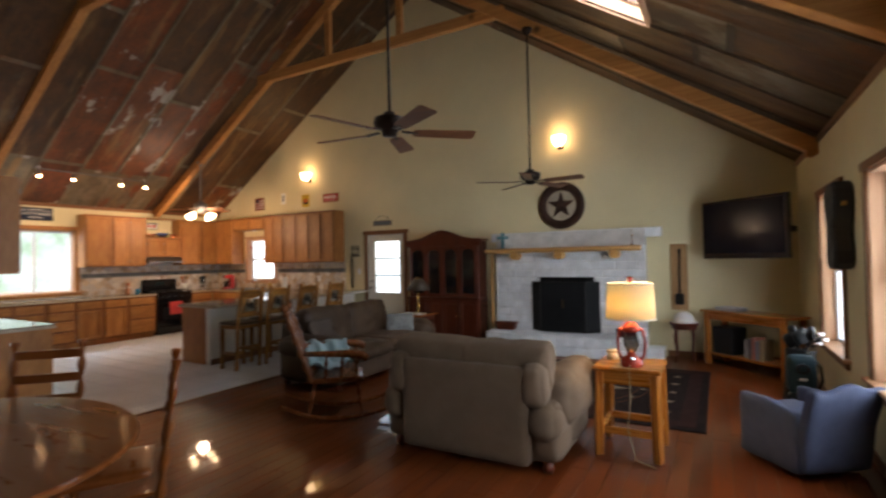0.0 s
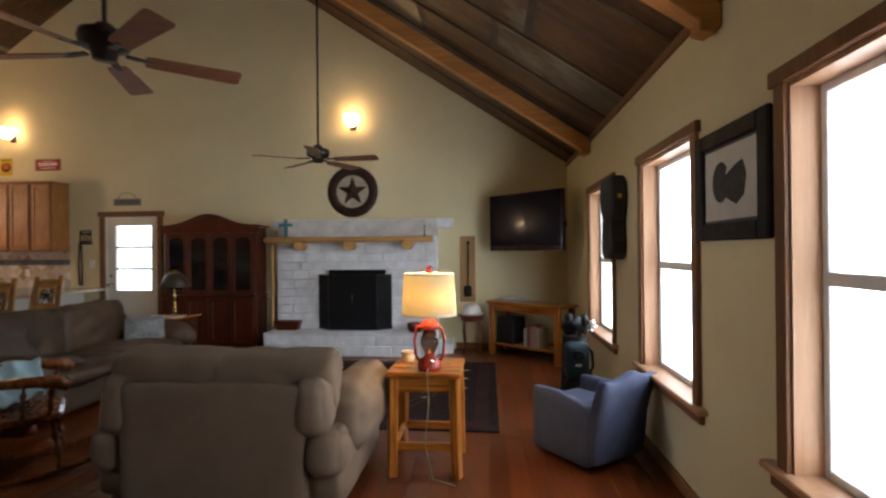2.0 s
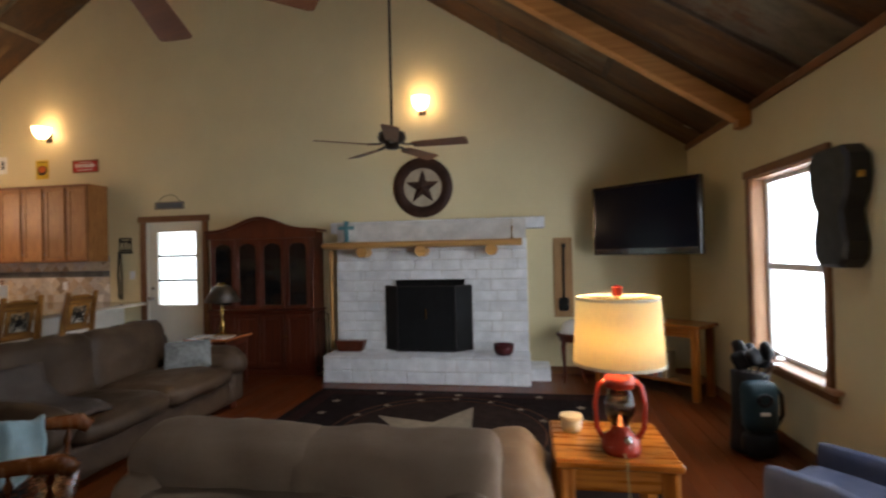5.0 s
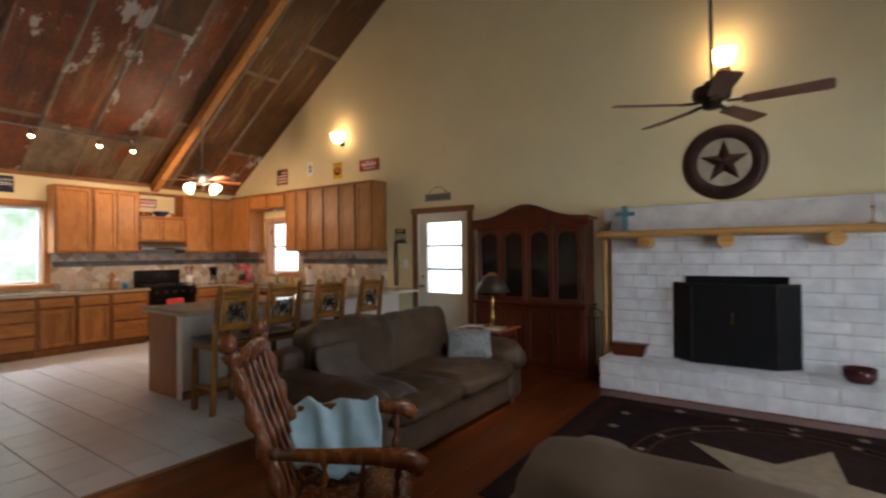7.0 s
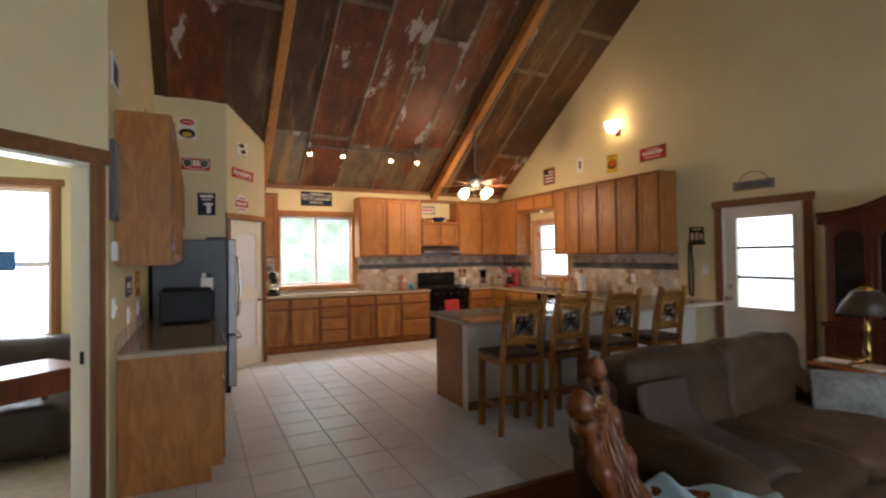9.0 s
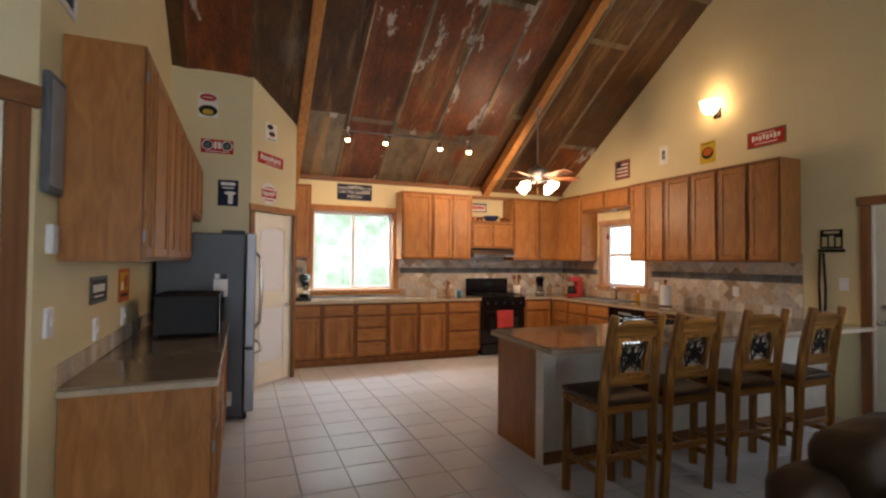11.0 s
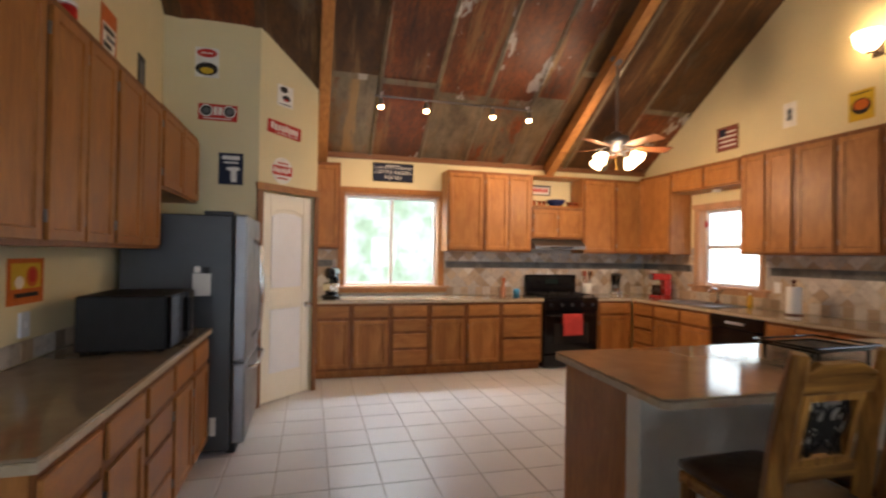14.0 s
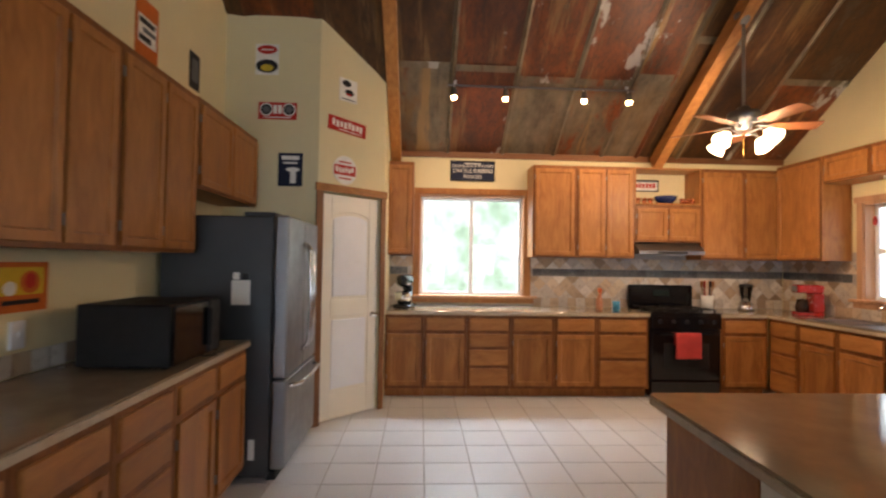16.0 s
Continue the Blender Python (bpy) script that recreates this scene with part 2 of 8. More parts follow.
LOG = wood("mantel_log", (0.48, 0.25, 0.075), (0.66, 0.38, 0.14), 0.42, 0, 1.0, knots=2.2)

# ---- builders ----
def thing(name, x, y, z=0.0, rz=0.0, label="", category="", group="", kind=""):
    return_ob = new(name)
    return_ob.matrix_basis = pose(x, y, z, 0, 0, rz)
    return tagged(return_ob, label, category, group, kind)


def part(name, bm, material, parent=None, label="", smooth=False):
    bmesh.ops.recalc_face_normals(bm, faces=bm.faces[:])
    me = bpy.data.meshes.new(name)
    bm.to_mesh(me)
    bm.free()
    me.materials.append(material)
    if smooth:
        me.shade_smooth()
    ob = new(name, me)
    if parent is not None:
        ob.parent = parent
    return tagged(ob, label)


def box(x0, x1, y0, y1, z0, z1, bevel=0.0, bm=None, seg=1):
    own = bmesh.new()
    bmesh.ops.create_cube(own, size=1)
    for v in own.verts:
        v.co = Vector((x0 + (x1 - x0) * (v.co.x + 0.5), y0 + (y1 - y0) * (v.co.y + 0.5), z0 + (z1 - z0) * (v.co.z + 0.5)))
    if bevel:
        bmesh.ops.bevel(own, geom=own.edges[:], offset=bevel, segments=seg, affect="EDGES", profile=0.5)
    return merge(bm, own)


def merge(bm, own, m=None):
    if m is not None:
        bmesh.ops.transform(own, matrix=m, verts=own.verts[:])
    if bm is None:
        return own
    vs = [bm.verts.new(v.co) for v in own.verts]
    own.verts.index_update()
    for f in own.faces:
        bm.faces.new([vs[v.index] for v in f.verts]).material_index = f.material_index
    own.free()
    return bm


def rod(p0, p1, r0, r1=None, seg=12, bm=None):
    """A tapered round bar between two points."""
    r1 = r0 if r1 is None else r1
    p0, p1 = Vector(p0), Vector(p1)
    own = bmesh.new()
    bmesh.ops.create_cone(own, cap_ends=True, segments=seg, radius1=r0, radius2=r1, depth=(p1 - p0).length)
    m = Matrix.Translation((p0 + p1) / 2) @ (p1 - p0).to_track_quat("Z", "Y").to_matrix().to_4x4()
    return merge(bm, own, m)


def lathe(profile, seg=20, at=(0, 0, 0), bm=None, tilt=None, tube=False):
    """A turned shape from rows of (radius, height); a tube has its last row joined to its first."""
    own = bmesh.new()
    rings = []
    for r, z in profile:
        if r < 1e-4:
            rings.append([own.verts.new((0, 0, z))])
        else:
            rings.append([own.verts.new((r * math.cos(a), r * math.sin(a), z)) for a in (2 * math.pi * i / seg for i in range(seg))])
    for a, b in zip(rings, rings[1:] + rings[:1] if tube else rings[1:]):
        for i in range(seg):
            j = (i + 1) % seg
            q = [a[i % len(a)], a[j % len(a)], b[j % len(b)], b[i % len(b)]]
            q = [v for k, v in enumerate(q) if v not in q[:k]]
            if len(q) > 2:
                own.faces.new(q)
    for ring in (rings[0], rings[-1]):
        if len(ring) > 2 and not tube:
            own.faces.new(ring)
    m = Matrix.Translation(at)
    if tilt is not None:
        m = m @ tilt
    return merge(bm, own, m)


def prism(points, z0, z1, bm=None, m=None, bevel=0.0):
    """A flat outline raised from z0 to z1."""
    own = bmesh.new()
    lo = [own.verts.new((x, y, z0)) for x, y in points]
    hi = [own.verts.new((x, y, z1)) for x, y in points]
    own.faces.new(lo)
    own.faces.new(hi)
    n = len(points)
    for i in range(n):
        own.faces.new((lo[i], lo[(i + 1) % n], hi[(i + 1) % n], hi[i]))
    bmesh.ops.recalc_face_normals(own, faces=own.faces[:])
    if bevel:
        bmesh.ops.bevel(own, geom=[e for e in own.edges if abs(e.verts[0].co.z - e.verts[1].co.z) < 1e-6], offset=bevel, segments=1, affect="EDGES")
    return merge(bm, own, m)


def soft(x0, x1, y0, y1, z0, z1, r=0.06, puff=0.02, n=7, wrinkle=0.006, bm=None, seed=0.0, m=None):
    """A stuffed block: round edges, bulging sides, small dents."""
    own = bmesh.new()
    bmesh.ops.create_cube(own, size=2)
    bmesh.ops.subdivide_edges(own, edges=own.edges[:], cuts=n, use_grid_fill=True)
    c = Vector(((x0 + x1) / 2, (y0 + y1) / 2, (z0 + z1) / 2))
    h = Vector(((x1 - x0) / 2, (y1 - y0) / 2, (z1 - z0) / 2))
    r = min(r, h.x * 0.98, h.y * 0.98, h.z * 0.98)
    for v in own.verts:
        u = v.co.copy()
        p = Vector((u.x * h.x, u.y * h.y, u.z * h.z))
        q = Vector([max(-(h[i] - r), min(h[i] - r, p[i])) for i in range(3)])
        d = p - q
        if d.length > 1e-6:
            d = d.normalized() * r
        p = q + d
        bulge = Vector([math.copysign(1, u[i]) * (abs(u[i]) > 0.999) * puff * math.prod(math.cos(u[j] * math.pi / 2) ** 0.6 if abs(u[j]) < 0.999 else 0 for j in range(3) if j != i) for i in range(3)])
        fold = noise.noise((p.x * 3 + seed, p.y * 3, (p.z + p.x * 0.4) * 11 + seed)) * wrinkle * 0.7
        p = p + bulge + Vector(noise.noise_vector((p + c) * 5.5 + Vector((seed, seed * 2, 0)))) * wrinkle + d * (fold / r)
        v.co = p + c
    return merge(bm, own, m)


def bar(p0, p1, w, h, bm=None, bevel=0.004, roll=0.0):
    """A squared bar between two points, w across and h high."""
    p0, p1 = Vector(p0), Vector(p1)
    own = box(-w / 2, w / 2, -h / 2, h / 2, 0, (p1 - p0).length, bevel)
    m = Matrix.Translation(p0) @ (p1 - p0).to_track_quat("Z", "Y").to_matrix().to_4x4() @ pose(0, 0, 0, 0, 0, roll)
    return merge(bm, own, m)


def pipe(points, r, seg=8, bm=None):
    """A bent round bar through points."""
    own = bmesh.new()
    pts = [Vector(p) for p in points]
    rings = []
    for i, p in enumerate(pts):
        d = (pts[min(i + 1, len(pts) - 1)] - pts[max(i - 1, 0)]).normalized()
        q = d.to_track_quat("Z", "Y").to_matrix()
        rr = r[i] if isinstance(r, (list, tuple)) else r
        rings.append([own.verts.new(p + q @ Vector((rr * math.cos(a), rr * math.sin(a), 0))) for a in (2 * math.pi * k / seg for k in range(seg))])
    for a, b in zip(rings, rings[1:]):
        off = min(range(seg), key=lambda o: sum((a[k].co - b[(k + o) % seg].co).length for k in range(0, seg, 2)))
        for k in range(seg):
            own.faces.new((a[k], a[(k + 1) % seg], b[(k + 1 + off) % seg], b[(k + off) % seg]))
    own.faces.new(rings[0])
    own.faces.new(rings[-1])
    return merge(bm, own)


def arc(cx, cy, r, a0, a1, n=10):
    return [(cx + r * math.cos(radians(a0 + (a1 - a0) * i / n)), cy + r * math.sin(radians(a0 + (a1 - a0) * i / n))) for i in range(n + 1)]


def star(r, inner=0.42, turn=90):
    return [((r if i % 2 == 0 else r * inner) * math.cos(radians(turn + 36 * i)), (r if i % 2 == 0 else r * inner) * math.sin(radians(turn + 36 * i))) for i in range(10)]


def holed(u0, u1, z0, z1, t, holes, m, bm=None):
    """A wall from u0 to u1 and z0 to z1, t thick behind its face, with openings (u0, u1, z0, z1)."""
    own = bmesh.new()
    us = sorted({u0, u1, *[h[0] for h in holes], *[h[1] for h in holes]})
    zs = sorted({z0, z1, *[h[2] for h in holes], *[h[3] for h in holes]})

    def solid(i, j):
        if not (0 <= i < len(us) - 1 and 0 <= j < len(zs) - 1):
            return False
        u, z = (us[i] + us[i + 1]) / 2, (zs[j] + zs[j + 1]) / 2
        return not any(h[0] < u < h[1] and h[2] < z < h[3] for h in holes)

    def quad(*ps):
        own.faces.new([own.verts.new(p) for p in ps])

    for i in range(len(us) - 1):
        for j in range(len(zs) - 1):
            if not solid(i, j):
                continue
            a, b, c, d = us[i], us[i + 1], zs[j], zs[j + 1]
            for y in (0, t):
                quad((a, y, c), (b, y, c), (b, y, d), (a, y, d))
            if not solid(i - 1, j):
                quad((a, 0, c), (a, t, c), (a, t, d), (a, 0, d))
            if not solid(i + 1, j):
                quad((b, 0, c), (b, t, c), (b, t, d), (b, 0, d))
            if not solid(i, j - 1):
                quad((a, 0, c), (b, 0, c), (b, t, c), (a, t, c))
            if not solid(i, j + 1):
                quad((a, 0, d), (b, 0, d), (b, t, d), (a, t, d))
    bmesh.ops.remove_doubles(own, verts=own.verts[:], dist=1e-5)
    return merge(bm, own, m)

# ---- structure ----
T = 0.16
EASTM = Matrix.Translation((R, 0, 0)) @ pose(0, 0, 0, 0, 0, -90)      # u runs to -y, depth to +x
NORTHM = Matrix.Translation((0, G, 0))                                  # u runs to +x, depth to +y
WESTM = Matrix.Translation((W, 0, 0)) @ pose(0, 0, 0, 0, 0, 90)        # u runs to +y, depth to -x
SOUTHM = Matrix.Translation((0, S, 0)) @ pose(0, 0, 0, 0, 0, 180)      # u runs to -x, depth to -y
EAST_WINDOWS = ((5.69, 6.73), (3.90, 4.83), (2.10, 3.04))               # clear openings
KDOOR = (-6.20, -5.28, 0.0, 2.05)
SINKWIN = (-9.88, -8.96, 1.12, 2.10)
KWIN = (3.90, 5.17, 1.04, 2.24)

bm = holed(-G, -SOUTH, 0, EAVE, T, [(-b, -a, 0.60, 2.10) for a, b in EAST_WINDOWS], EASTM)
tagged(part("wall_east", bm, PAINT), "cream yellow painted plaster wall with three tall windows", "wall", kind="structure")


def gable(bm, y0, y1):
    """The triangle over the eaves, in columns that meet the wall's own edges."""
    xs = sorted((W - T, KDOOR[0], KDOOR[1], SINKWIN[0], SINKWIN[1], RIDGE_X, R + T))

    def top(x):
        return EAVE + RISE * (R - x if x > RIDGE_X else x - W) + 0.1

    for a, b in zip(xs, xs[1:]):
        for yy in (y0, y1):
            bm.faces.new([bm.verts.new(p) for p in ((a, yy, EAVE), (b, yy, EAVE), (b, yy, max(EAVE + 0.01, top(b))), (a, yy, max(EAVE + 0.01, top(a))))])
        bm.faces.new([bm.verts.new(p) for p in ((a, y0, max(EAVE + 0.01, top(a))), (b, y0, max(EAVE + 0.01, top(b))), (b, y1, max(EAVE + 0.01, top(b))), (a, y1, max(EAVE + 0.01, top(a))))])
    bmesh.ops.delete(bm, geom=[f for f in bm.faces if all(abs(v.co.z - EAVE) < 1e-4 for v in f.verts)], context="FACES_ONLY")
    bmesh.ops.remove_doubles(bm, verts=bm.verts[:], dist=1e-4)


bm = holed(W - T, R + T, 0, EAVE, T, [KDOOR, SINKWIN], NORTHM)
gable(bm, G, G + T)
tagged(part("wall_north", bm, PAINT), "tall cream yellow gable wall under a pitched roof", "wall", kind="structure")
bm = holed(-2.0, G, 0, EAVE, T, [KWIN], WESTM)
tagged(part("wall_west", bm, PAINT), "cream yellow kitchen wall above the cabinets", "wall", kind="structure")


def upright(bm, p0, p1, t, z0=0.0, z1=None):
    """A wall along the plan line p0 to p1 up to the roof, t thick to its right side."""
    (x0, y0), (x1, y1) = p0, p1
    d = Vector((x1 - x0, y1 - y0)).normalized()
    nx, ny = d.y * t, -d.x * t
    cut = [p0, p1]
    if (x0 - RIDGE_X) * (x1 - RIDGE_X) < 0:
        k = (RIDGE_X - x0) / (x1 - x0)
        cut.insert(1, (RIDGE_X, y0 + k * (y1 - y0)))
    for (ax, ay), (bx, by) in zip(cut, cut[1:]):
        own = bmesh.new()
        ps = []
        for x, y in ((ax, ay), (bx, by), (bx + nx, by + ny), (ax + nx, ay + ny)):
            top = roof_z(max(W, min(R, x))) + 0.04 if z1 is None else z1
            ps.append((own.verts.new((x, y, z0)), own.verts.new((x, y, top))))
        own.faces.new([p[0] for p in ps]), own.faces.new([p[1] for p in ps])
        for i in range(4):
            j = (i + 1) % 4
            own.faces.new((ps[i][0], ps[j][0], ps[j][1], ps[i][1]))
        merge(bm, own)


CX = -5.80                                       # corner of the diagonal door wall
DE = 1.35                                        # its length each way
bm = bmesh.new()
upright(bm, (-9.45, S), (CX, S), 0.12)
tagged(part("wall_south", bm, PAINT), "cream yellow wall behind the long cabinet run", "wall", kind="structure")
bm = bmesh.new()
da, db = 0.10, 0.98                              # door opening along the diagonal
L = DE * math.sqrt(2)


def diag(k):
    return (CX + k / math.sqrt(2), S - k / math.sqrt(2))


upright(bm, diag(0), diag(da), 0.13)
upright(bm, diag(da), diag(db), 0.13, z0=2.05)
upright(bm, diag(db), diag(L), 0.13)
tagged(part("wall_diagonal", bm, PAINT), "cream yellow diagonal wall with an open doorway", "wall", kind="structure")
bm = bmesh.new()
upright(bm, diag(L), (diag(L)[0], SOUTH), 0.12)
upright(bm, (W - T, SOUTH), (R + T, SOUTH), 0.12)
tagged(part("wall_end", bm, PAINT), "plain cream yellow wall closing the room", "wall", kind="structure")
PX, PY = -9.45, 3.02                             # pantry corner
PL = 0.76
PE = (PX - PL * 0.7071, PY + PL * 0.7071)
bm = bmesh.new()
upright(bm, (PX, PY), (PX, S - 0.12), 0.12)
own = bmesh.new()
upright(own, PE, (PX, PY), 0.10, z0=2.045)
merge(bm, own)
upright(bm, (W, PE[1]), PE, 0.10)
tagged(part("wall_pantry", bm, PAINT), "cream yellow pantry corner wall hung with tin signs", "wall", kind="structure")

# roof: tin sheets under each slope, with seams
slope_len = math.hypot(R - RIDGE_X, RIDGE_Z - EAVE)
sheets = {1: bmesh.new(), -1: bmesh.new()}
seam_of = {1: bmesh.new(), -1: bmesh.new()}
rnd = random.Random(5)
ca, sa = (R - RIDGE_X) / slope_len, (RIDGE_Z - EAVE) / slope_len
SKY = (4.62, 5.26, 1.20, 1.52 / ca)              # skylight: y from, y to, x reach along the slope
SKYA, SKYB = (R + 0.36) / ca, (R + 1.36) / ca


def on_slope(side, u, y, lift=0.0):
    x = (R - u * ca) if side > 0 else (W + u * ca)
    if side < 0 and y < 3.60 and lift >= 0 and u > 0.25:
        lift = lift + 0.17                       # this bay is furred down
    return Vector((x - lift * sa * side, y, EAVE + u * sa - lift * ca))


# west slope between the trusses: where each sheet starts, its first lap, and its tin (rust, pale, umber, streaked)
BAYS = ((3.605, 1.18, 3, 2), (4.22, 1.16, 0, 0), (4.88, 1.05, 1, 0), (5.50, 1.04, 3, 0), (6.09, 1.12, 1, 3), (6.52, 1.55, 2, 2), (7.02, 2.90, 2, 2), (7.66, 1.12, 0, 2), (G, 0, 0, 0))
for side in (1, -1):
    y = SOUTH
    while y < G - 0.01:
        wd = min(rnd.uniform(0.58, 0.66), G - y)
        if side > 0 and y < 4.62 < y + wd:
            wd = 4.62 - y
        if side > 0 and abs(y - 4.62) < 1e-6:
            wd = 0.64
        if side < 0 and y < 3.58 < y + wd:
            wd = 3.58 - y
        bay = [k for k in range(len(BAYS) - 1) if abs(BAYS[k][0] - y) < 1e-3] if side < 0 else []
        if bay:
            wd = BAYS[bay[0] + 1][0] - y
        u = -0.2
        row = 0
        u2 = rnd.uniform(0.93, 1.03) if side < 0 else rnd.uniform(0.6, 2.6)
        if bay:
            u2 = BAYS[bay[0]][1]
        while u < slope_len - 1e-6:
            u2 = min(u2, slope_len)
            spans = [(u, u2)]
            if side > 0 and abs(y - 4.62) < 1e-6:
                spans = [(a, min(b, SKYA)) for a, b in spans if a < SKYA] + [(max(a, SKYB), b) for a, b in spans if b > SKYB]
            tin = 0 if side > 0 else BAYS[bay[0]][2 + row] if bay and row < 2 else rnd.choice((0, 2, 2, 3)) if bay else rnd.choice((2, 2, 2, 0))
            row += 1
            for a, b in spans:
                own = bmesh.new()
                nu = 5
                rows = []
                for i in range(nu + 1):
                    uu = a + (b - a) * i / nu
                    rows.append([own.verts.new(on_slope(side, uu, y + wd * j / 6, 0.006 + 0.004 * noise.noise((uu * 2, (y + j) * 3, side)) + (0.012 if j in (0, 6) else 0))) for j in range(7)])
                for i in range(nu):
                    for j in range(6):
                        own.faces.new((rows[i][j], rows[i][j + 1], rows[i + 1][j + 1], rows[i + 1][j])).material_index = tin
                merge(sheets[side], own)
                # lap strip at the sheet's lower end
                if a > 0.3:
                    own = bmesh.new()
                    q = [own.verts.new(on_slope(side, uu, yy, lift)) for uu, yy, lift in ((a - 0.035, y, 0.026), (a - 0.035, y + wd, 0.026), (a + 0.04, y + wd, 0.020), (a + 0.04, y, 0.020))]
                    own.faces.new(q)
                    merge(seam_of[side], own)
            u, u2 = u2, u2 + rnd.uniform(1.9, 3.3)
        if side < 0 or not 4.6 < y < 5.2:
            own = bmesh.new()
            q = [own.verts.new(on_slope(side, uu, yy, lift)) for uu, yy, lift in ((0, y - 0.028, 0.022), (0, y, 0.036), (0, y + 0.028, 0.022), (slope_len, y + 0.028, 0.022), (slope_len, y, 0.036), (slope_len, y - 0.028, 0.022))]
            own.faces.new((q[0], q[1], q[4], q[5])), own.faces.new((q[1], q[2], q[3], q[4]))
            merge(seam_of[side], own)
        y += wd
        if side < 0 and abs(y - 3.58) < 1e-6:
            y = 3.605                            # the truss covers this step
deck = bmesh.new()
for side in (1, -1):
    for u0, u1, y0, y1 in ((-0.4, SKYA, SOUTH - 0.2, G + 0.3), (SKYB, slope_len + 0.05, SOUTH - 0.2, G + 0.3), (SKYA, SKYB, SOUTH - 0.2, 4.62), (SKYA, SKYB, 5.26, G + 0.3)) if side > 0 else ((-0.4, slope_len + 0.05, SOUTH - 0.2, G + 0.3),):
        own = bmesh.new()
        ps = [[own.verts.new(on_slope(side, u, yy, -l)) for u, yy in ((u0, y0), (u1, y0), (u1, y1), (u0, y1))] for l in (0.012, 0.12)]
        own.faces.new(ps[0]), own.faces.new(ps[1])
        for i in range(4):
            own.faces.new((ps[0][i], ps[0][(i + 1) % 4], ps[1][(i + 1) % 4], ps[1][i]))
        merge(deck, own)
ceiling = tagged(part("ceiling", sheets[-1], CEIL_TIN), "pitched ceiling of rusty, flaking reclaimed tin roofing sheets", "ceiling", kind="structure")
for tin_mat in (CEIL_PALE, CEIL_DARK, CEIL_GOLD):
    ceiling.data.materials.append(tin_mat)
part("seam", seam_of[-1], SEAM, ceiling, "galvanised seams between the tin sheets")
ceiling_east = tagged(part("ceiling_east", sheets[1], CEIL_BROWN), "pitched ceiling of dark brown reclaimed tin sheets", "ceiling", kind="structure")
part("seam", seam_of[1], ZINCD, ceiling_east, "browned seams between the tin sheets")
tagged(part("roof", deck, OAKDARK), "roof deck above the tin ceiling", "roof", kind="structure")
# skylight
sk = tagged(new("skylight"), "small skylight framed in pale pine", "window", kind="structure")
bm = bmesh.new()
for u0, u1, y0, y1 in ((SKYA - 0.03, SKYA, 4.60, 5.28), (SKYB, SKYB + 0.03, 4.60, 5.28), (SKYA, SKYB, 4.60, 4.625), (SKYA, SKYB, 5.255, 5.28)):
    own = bmesh.new()
    ps = [[own.verts.new(on_slope(1, u, yy, l)) for u, yy in ((u0, y0), (u1, y0), (u1, y1), (u0, y1))] for l in (0.05, -0.14)]
    own.faces.new(ps[0]), own.faces.new(ps[1])
    for i in range(4):
        own.faces.new((ps[0][i], ps[0][(i + 1) % 4], ps[1][(i + 1) % 4], ps[1][i]))
    merge(bm, own)
part("frame", bm, PINE, sk)
bm = bmesh.new()
bm.faces.new([bm.verts.new(on_slope(1, u, yy, -0.10)) for u, yy in ((SKYA, 4.62), (SKYB, 4.62), (SKYB, 5.26), (SKYA, 5.26))])
part("pane", bm, glass("milky_dome", (0.95, 0.97, 1.0), 0.9), sk, "milky skylight dome").visible_shadow = False
# covered porch along the east side
tagged(part("porch_roof", box(R + T + 0.02, R + 3.2, SOUTH - 1, G + 1, 2.55, 2.68), plain("porch_boards", (0.55, 0.50, 0.42), 0.7)), "pale board porch roof outside the windows", "porch", kind="structure")

# trusses
BEAMY = (3.62, 6.74)


def slope_beam(side, u0, u1, y, w, d, bm=None):
    own = bmesh.new()
    ps = []
    for lift in (0.045, 0.045 + d):
        ps.append([own.verts.new(on_slope(side, u, yy, lift)) for u, yy in ((u0, y - w / 2), (u1, y - w / 2), (u1, y + w / 2), (u0, y + w / 2))])
    own.faces.new(ps[0]), own.faces.new(ps[1])
    for i in range(4):
        own.faces.new((ps[0][i], ps[0][(i + 1) % 4], ps[1][(i + 1) % 4], ps[1][i]))
    bmesh.ops.recalc_face_normals(own, faces=own.faces[:])
    bmesh.ops.bevel(own, geom=own.edges[:], offset=0.006, segments=1, affect="EDGES")
    return merge(bm, own)


for by in (0.5, *BEAMY):
    tr = thing("roof_truss", RIDGE_X, by, 0, 0, "exposed honey-coloured pine roof truss with a level collar beam", "truss", "roof trusses", "structure")
    for side in (1, -1):
        bm = slope_beam(side, 0.0, slope_len - 0.02, 0, 0.118, 0.155)
        bmesh.ops.translate(bm, verts=bm.verts[:], vec=(-RIDGE_X, 0, 0))
        part("rafter", bm, BEAM, tr)
    part("rafter_foot", prism([(0.0, 0.0), (0.105, 0.0), (0.105, -0.17), (0.06, -0.20), (0.0, -0.185)], -0.058, 0.058, None, pose(R - 0.108 - RIDGE_X, 0, EAVE - 0.03, 90, 0, 0), 0.006), BEAM, tr, "plumb-cut foot of the rafter")
    cz = 5.03
    half = (RIDGE_Z - cz) / RISE - 0.10
    part("collar_beam", box(-half, half, -0.05, 0.05, cz - 0.08, cz + 0.08, 0.006), BEAM, tr)
    for px in (-0.75, 0.75):
        part("post", box(px - 0.05, px + 0.05, -0.045, 0.045, cz + 0.08, roof_z(RIDGE_X + px) - 0.18, 0.005), BEAM, tr)
    part("ridge_plate", box(-0.22, 0.22, -0.055, 0.055, RIDGE_Z - 0.42, RIDGE_Z - 0.14, 0.005), BEAM, tr)

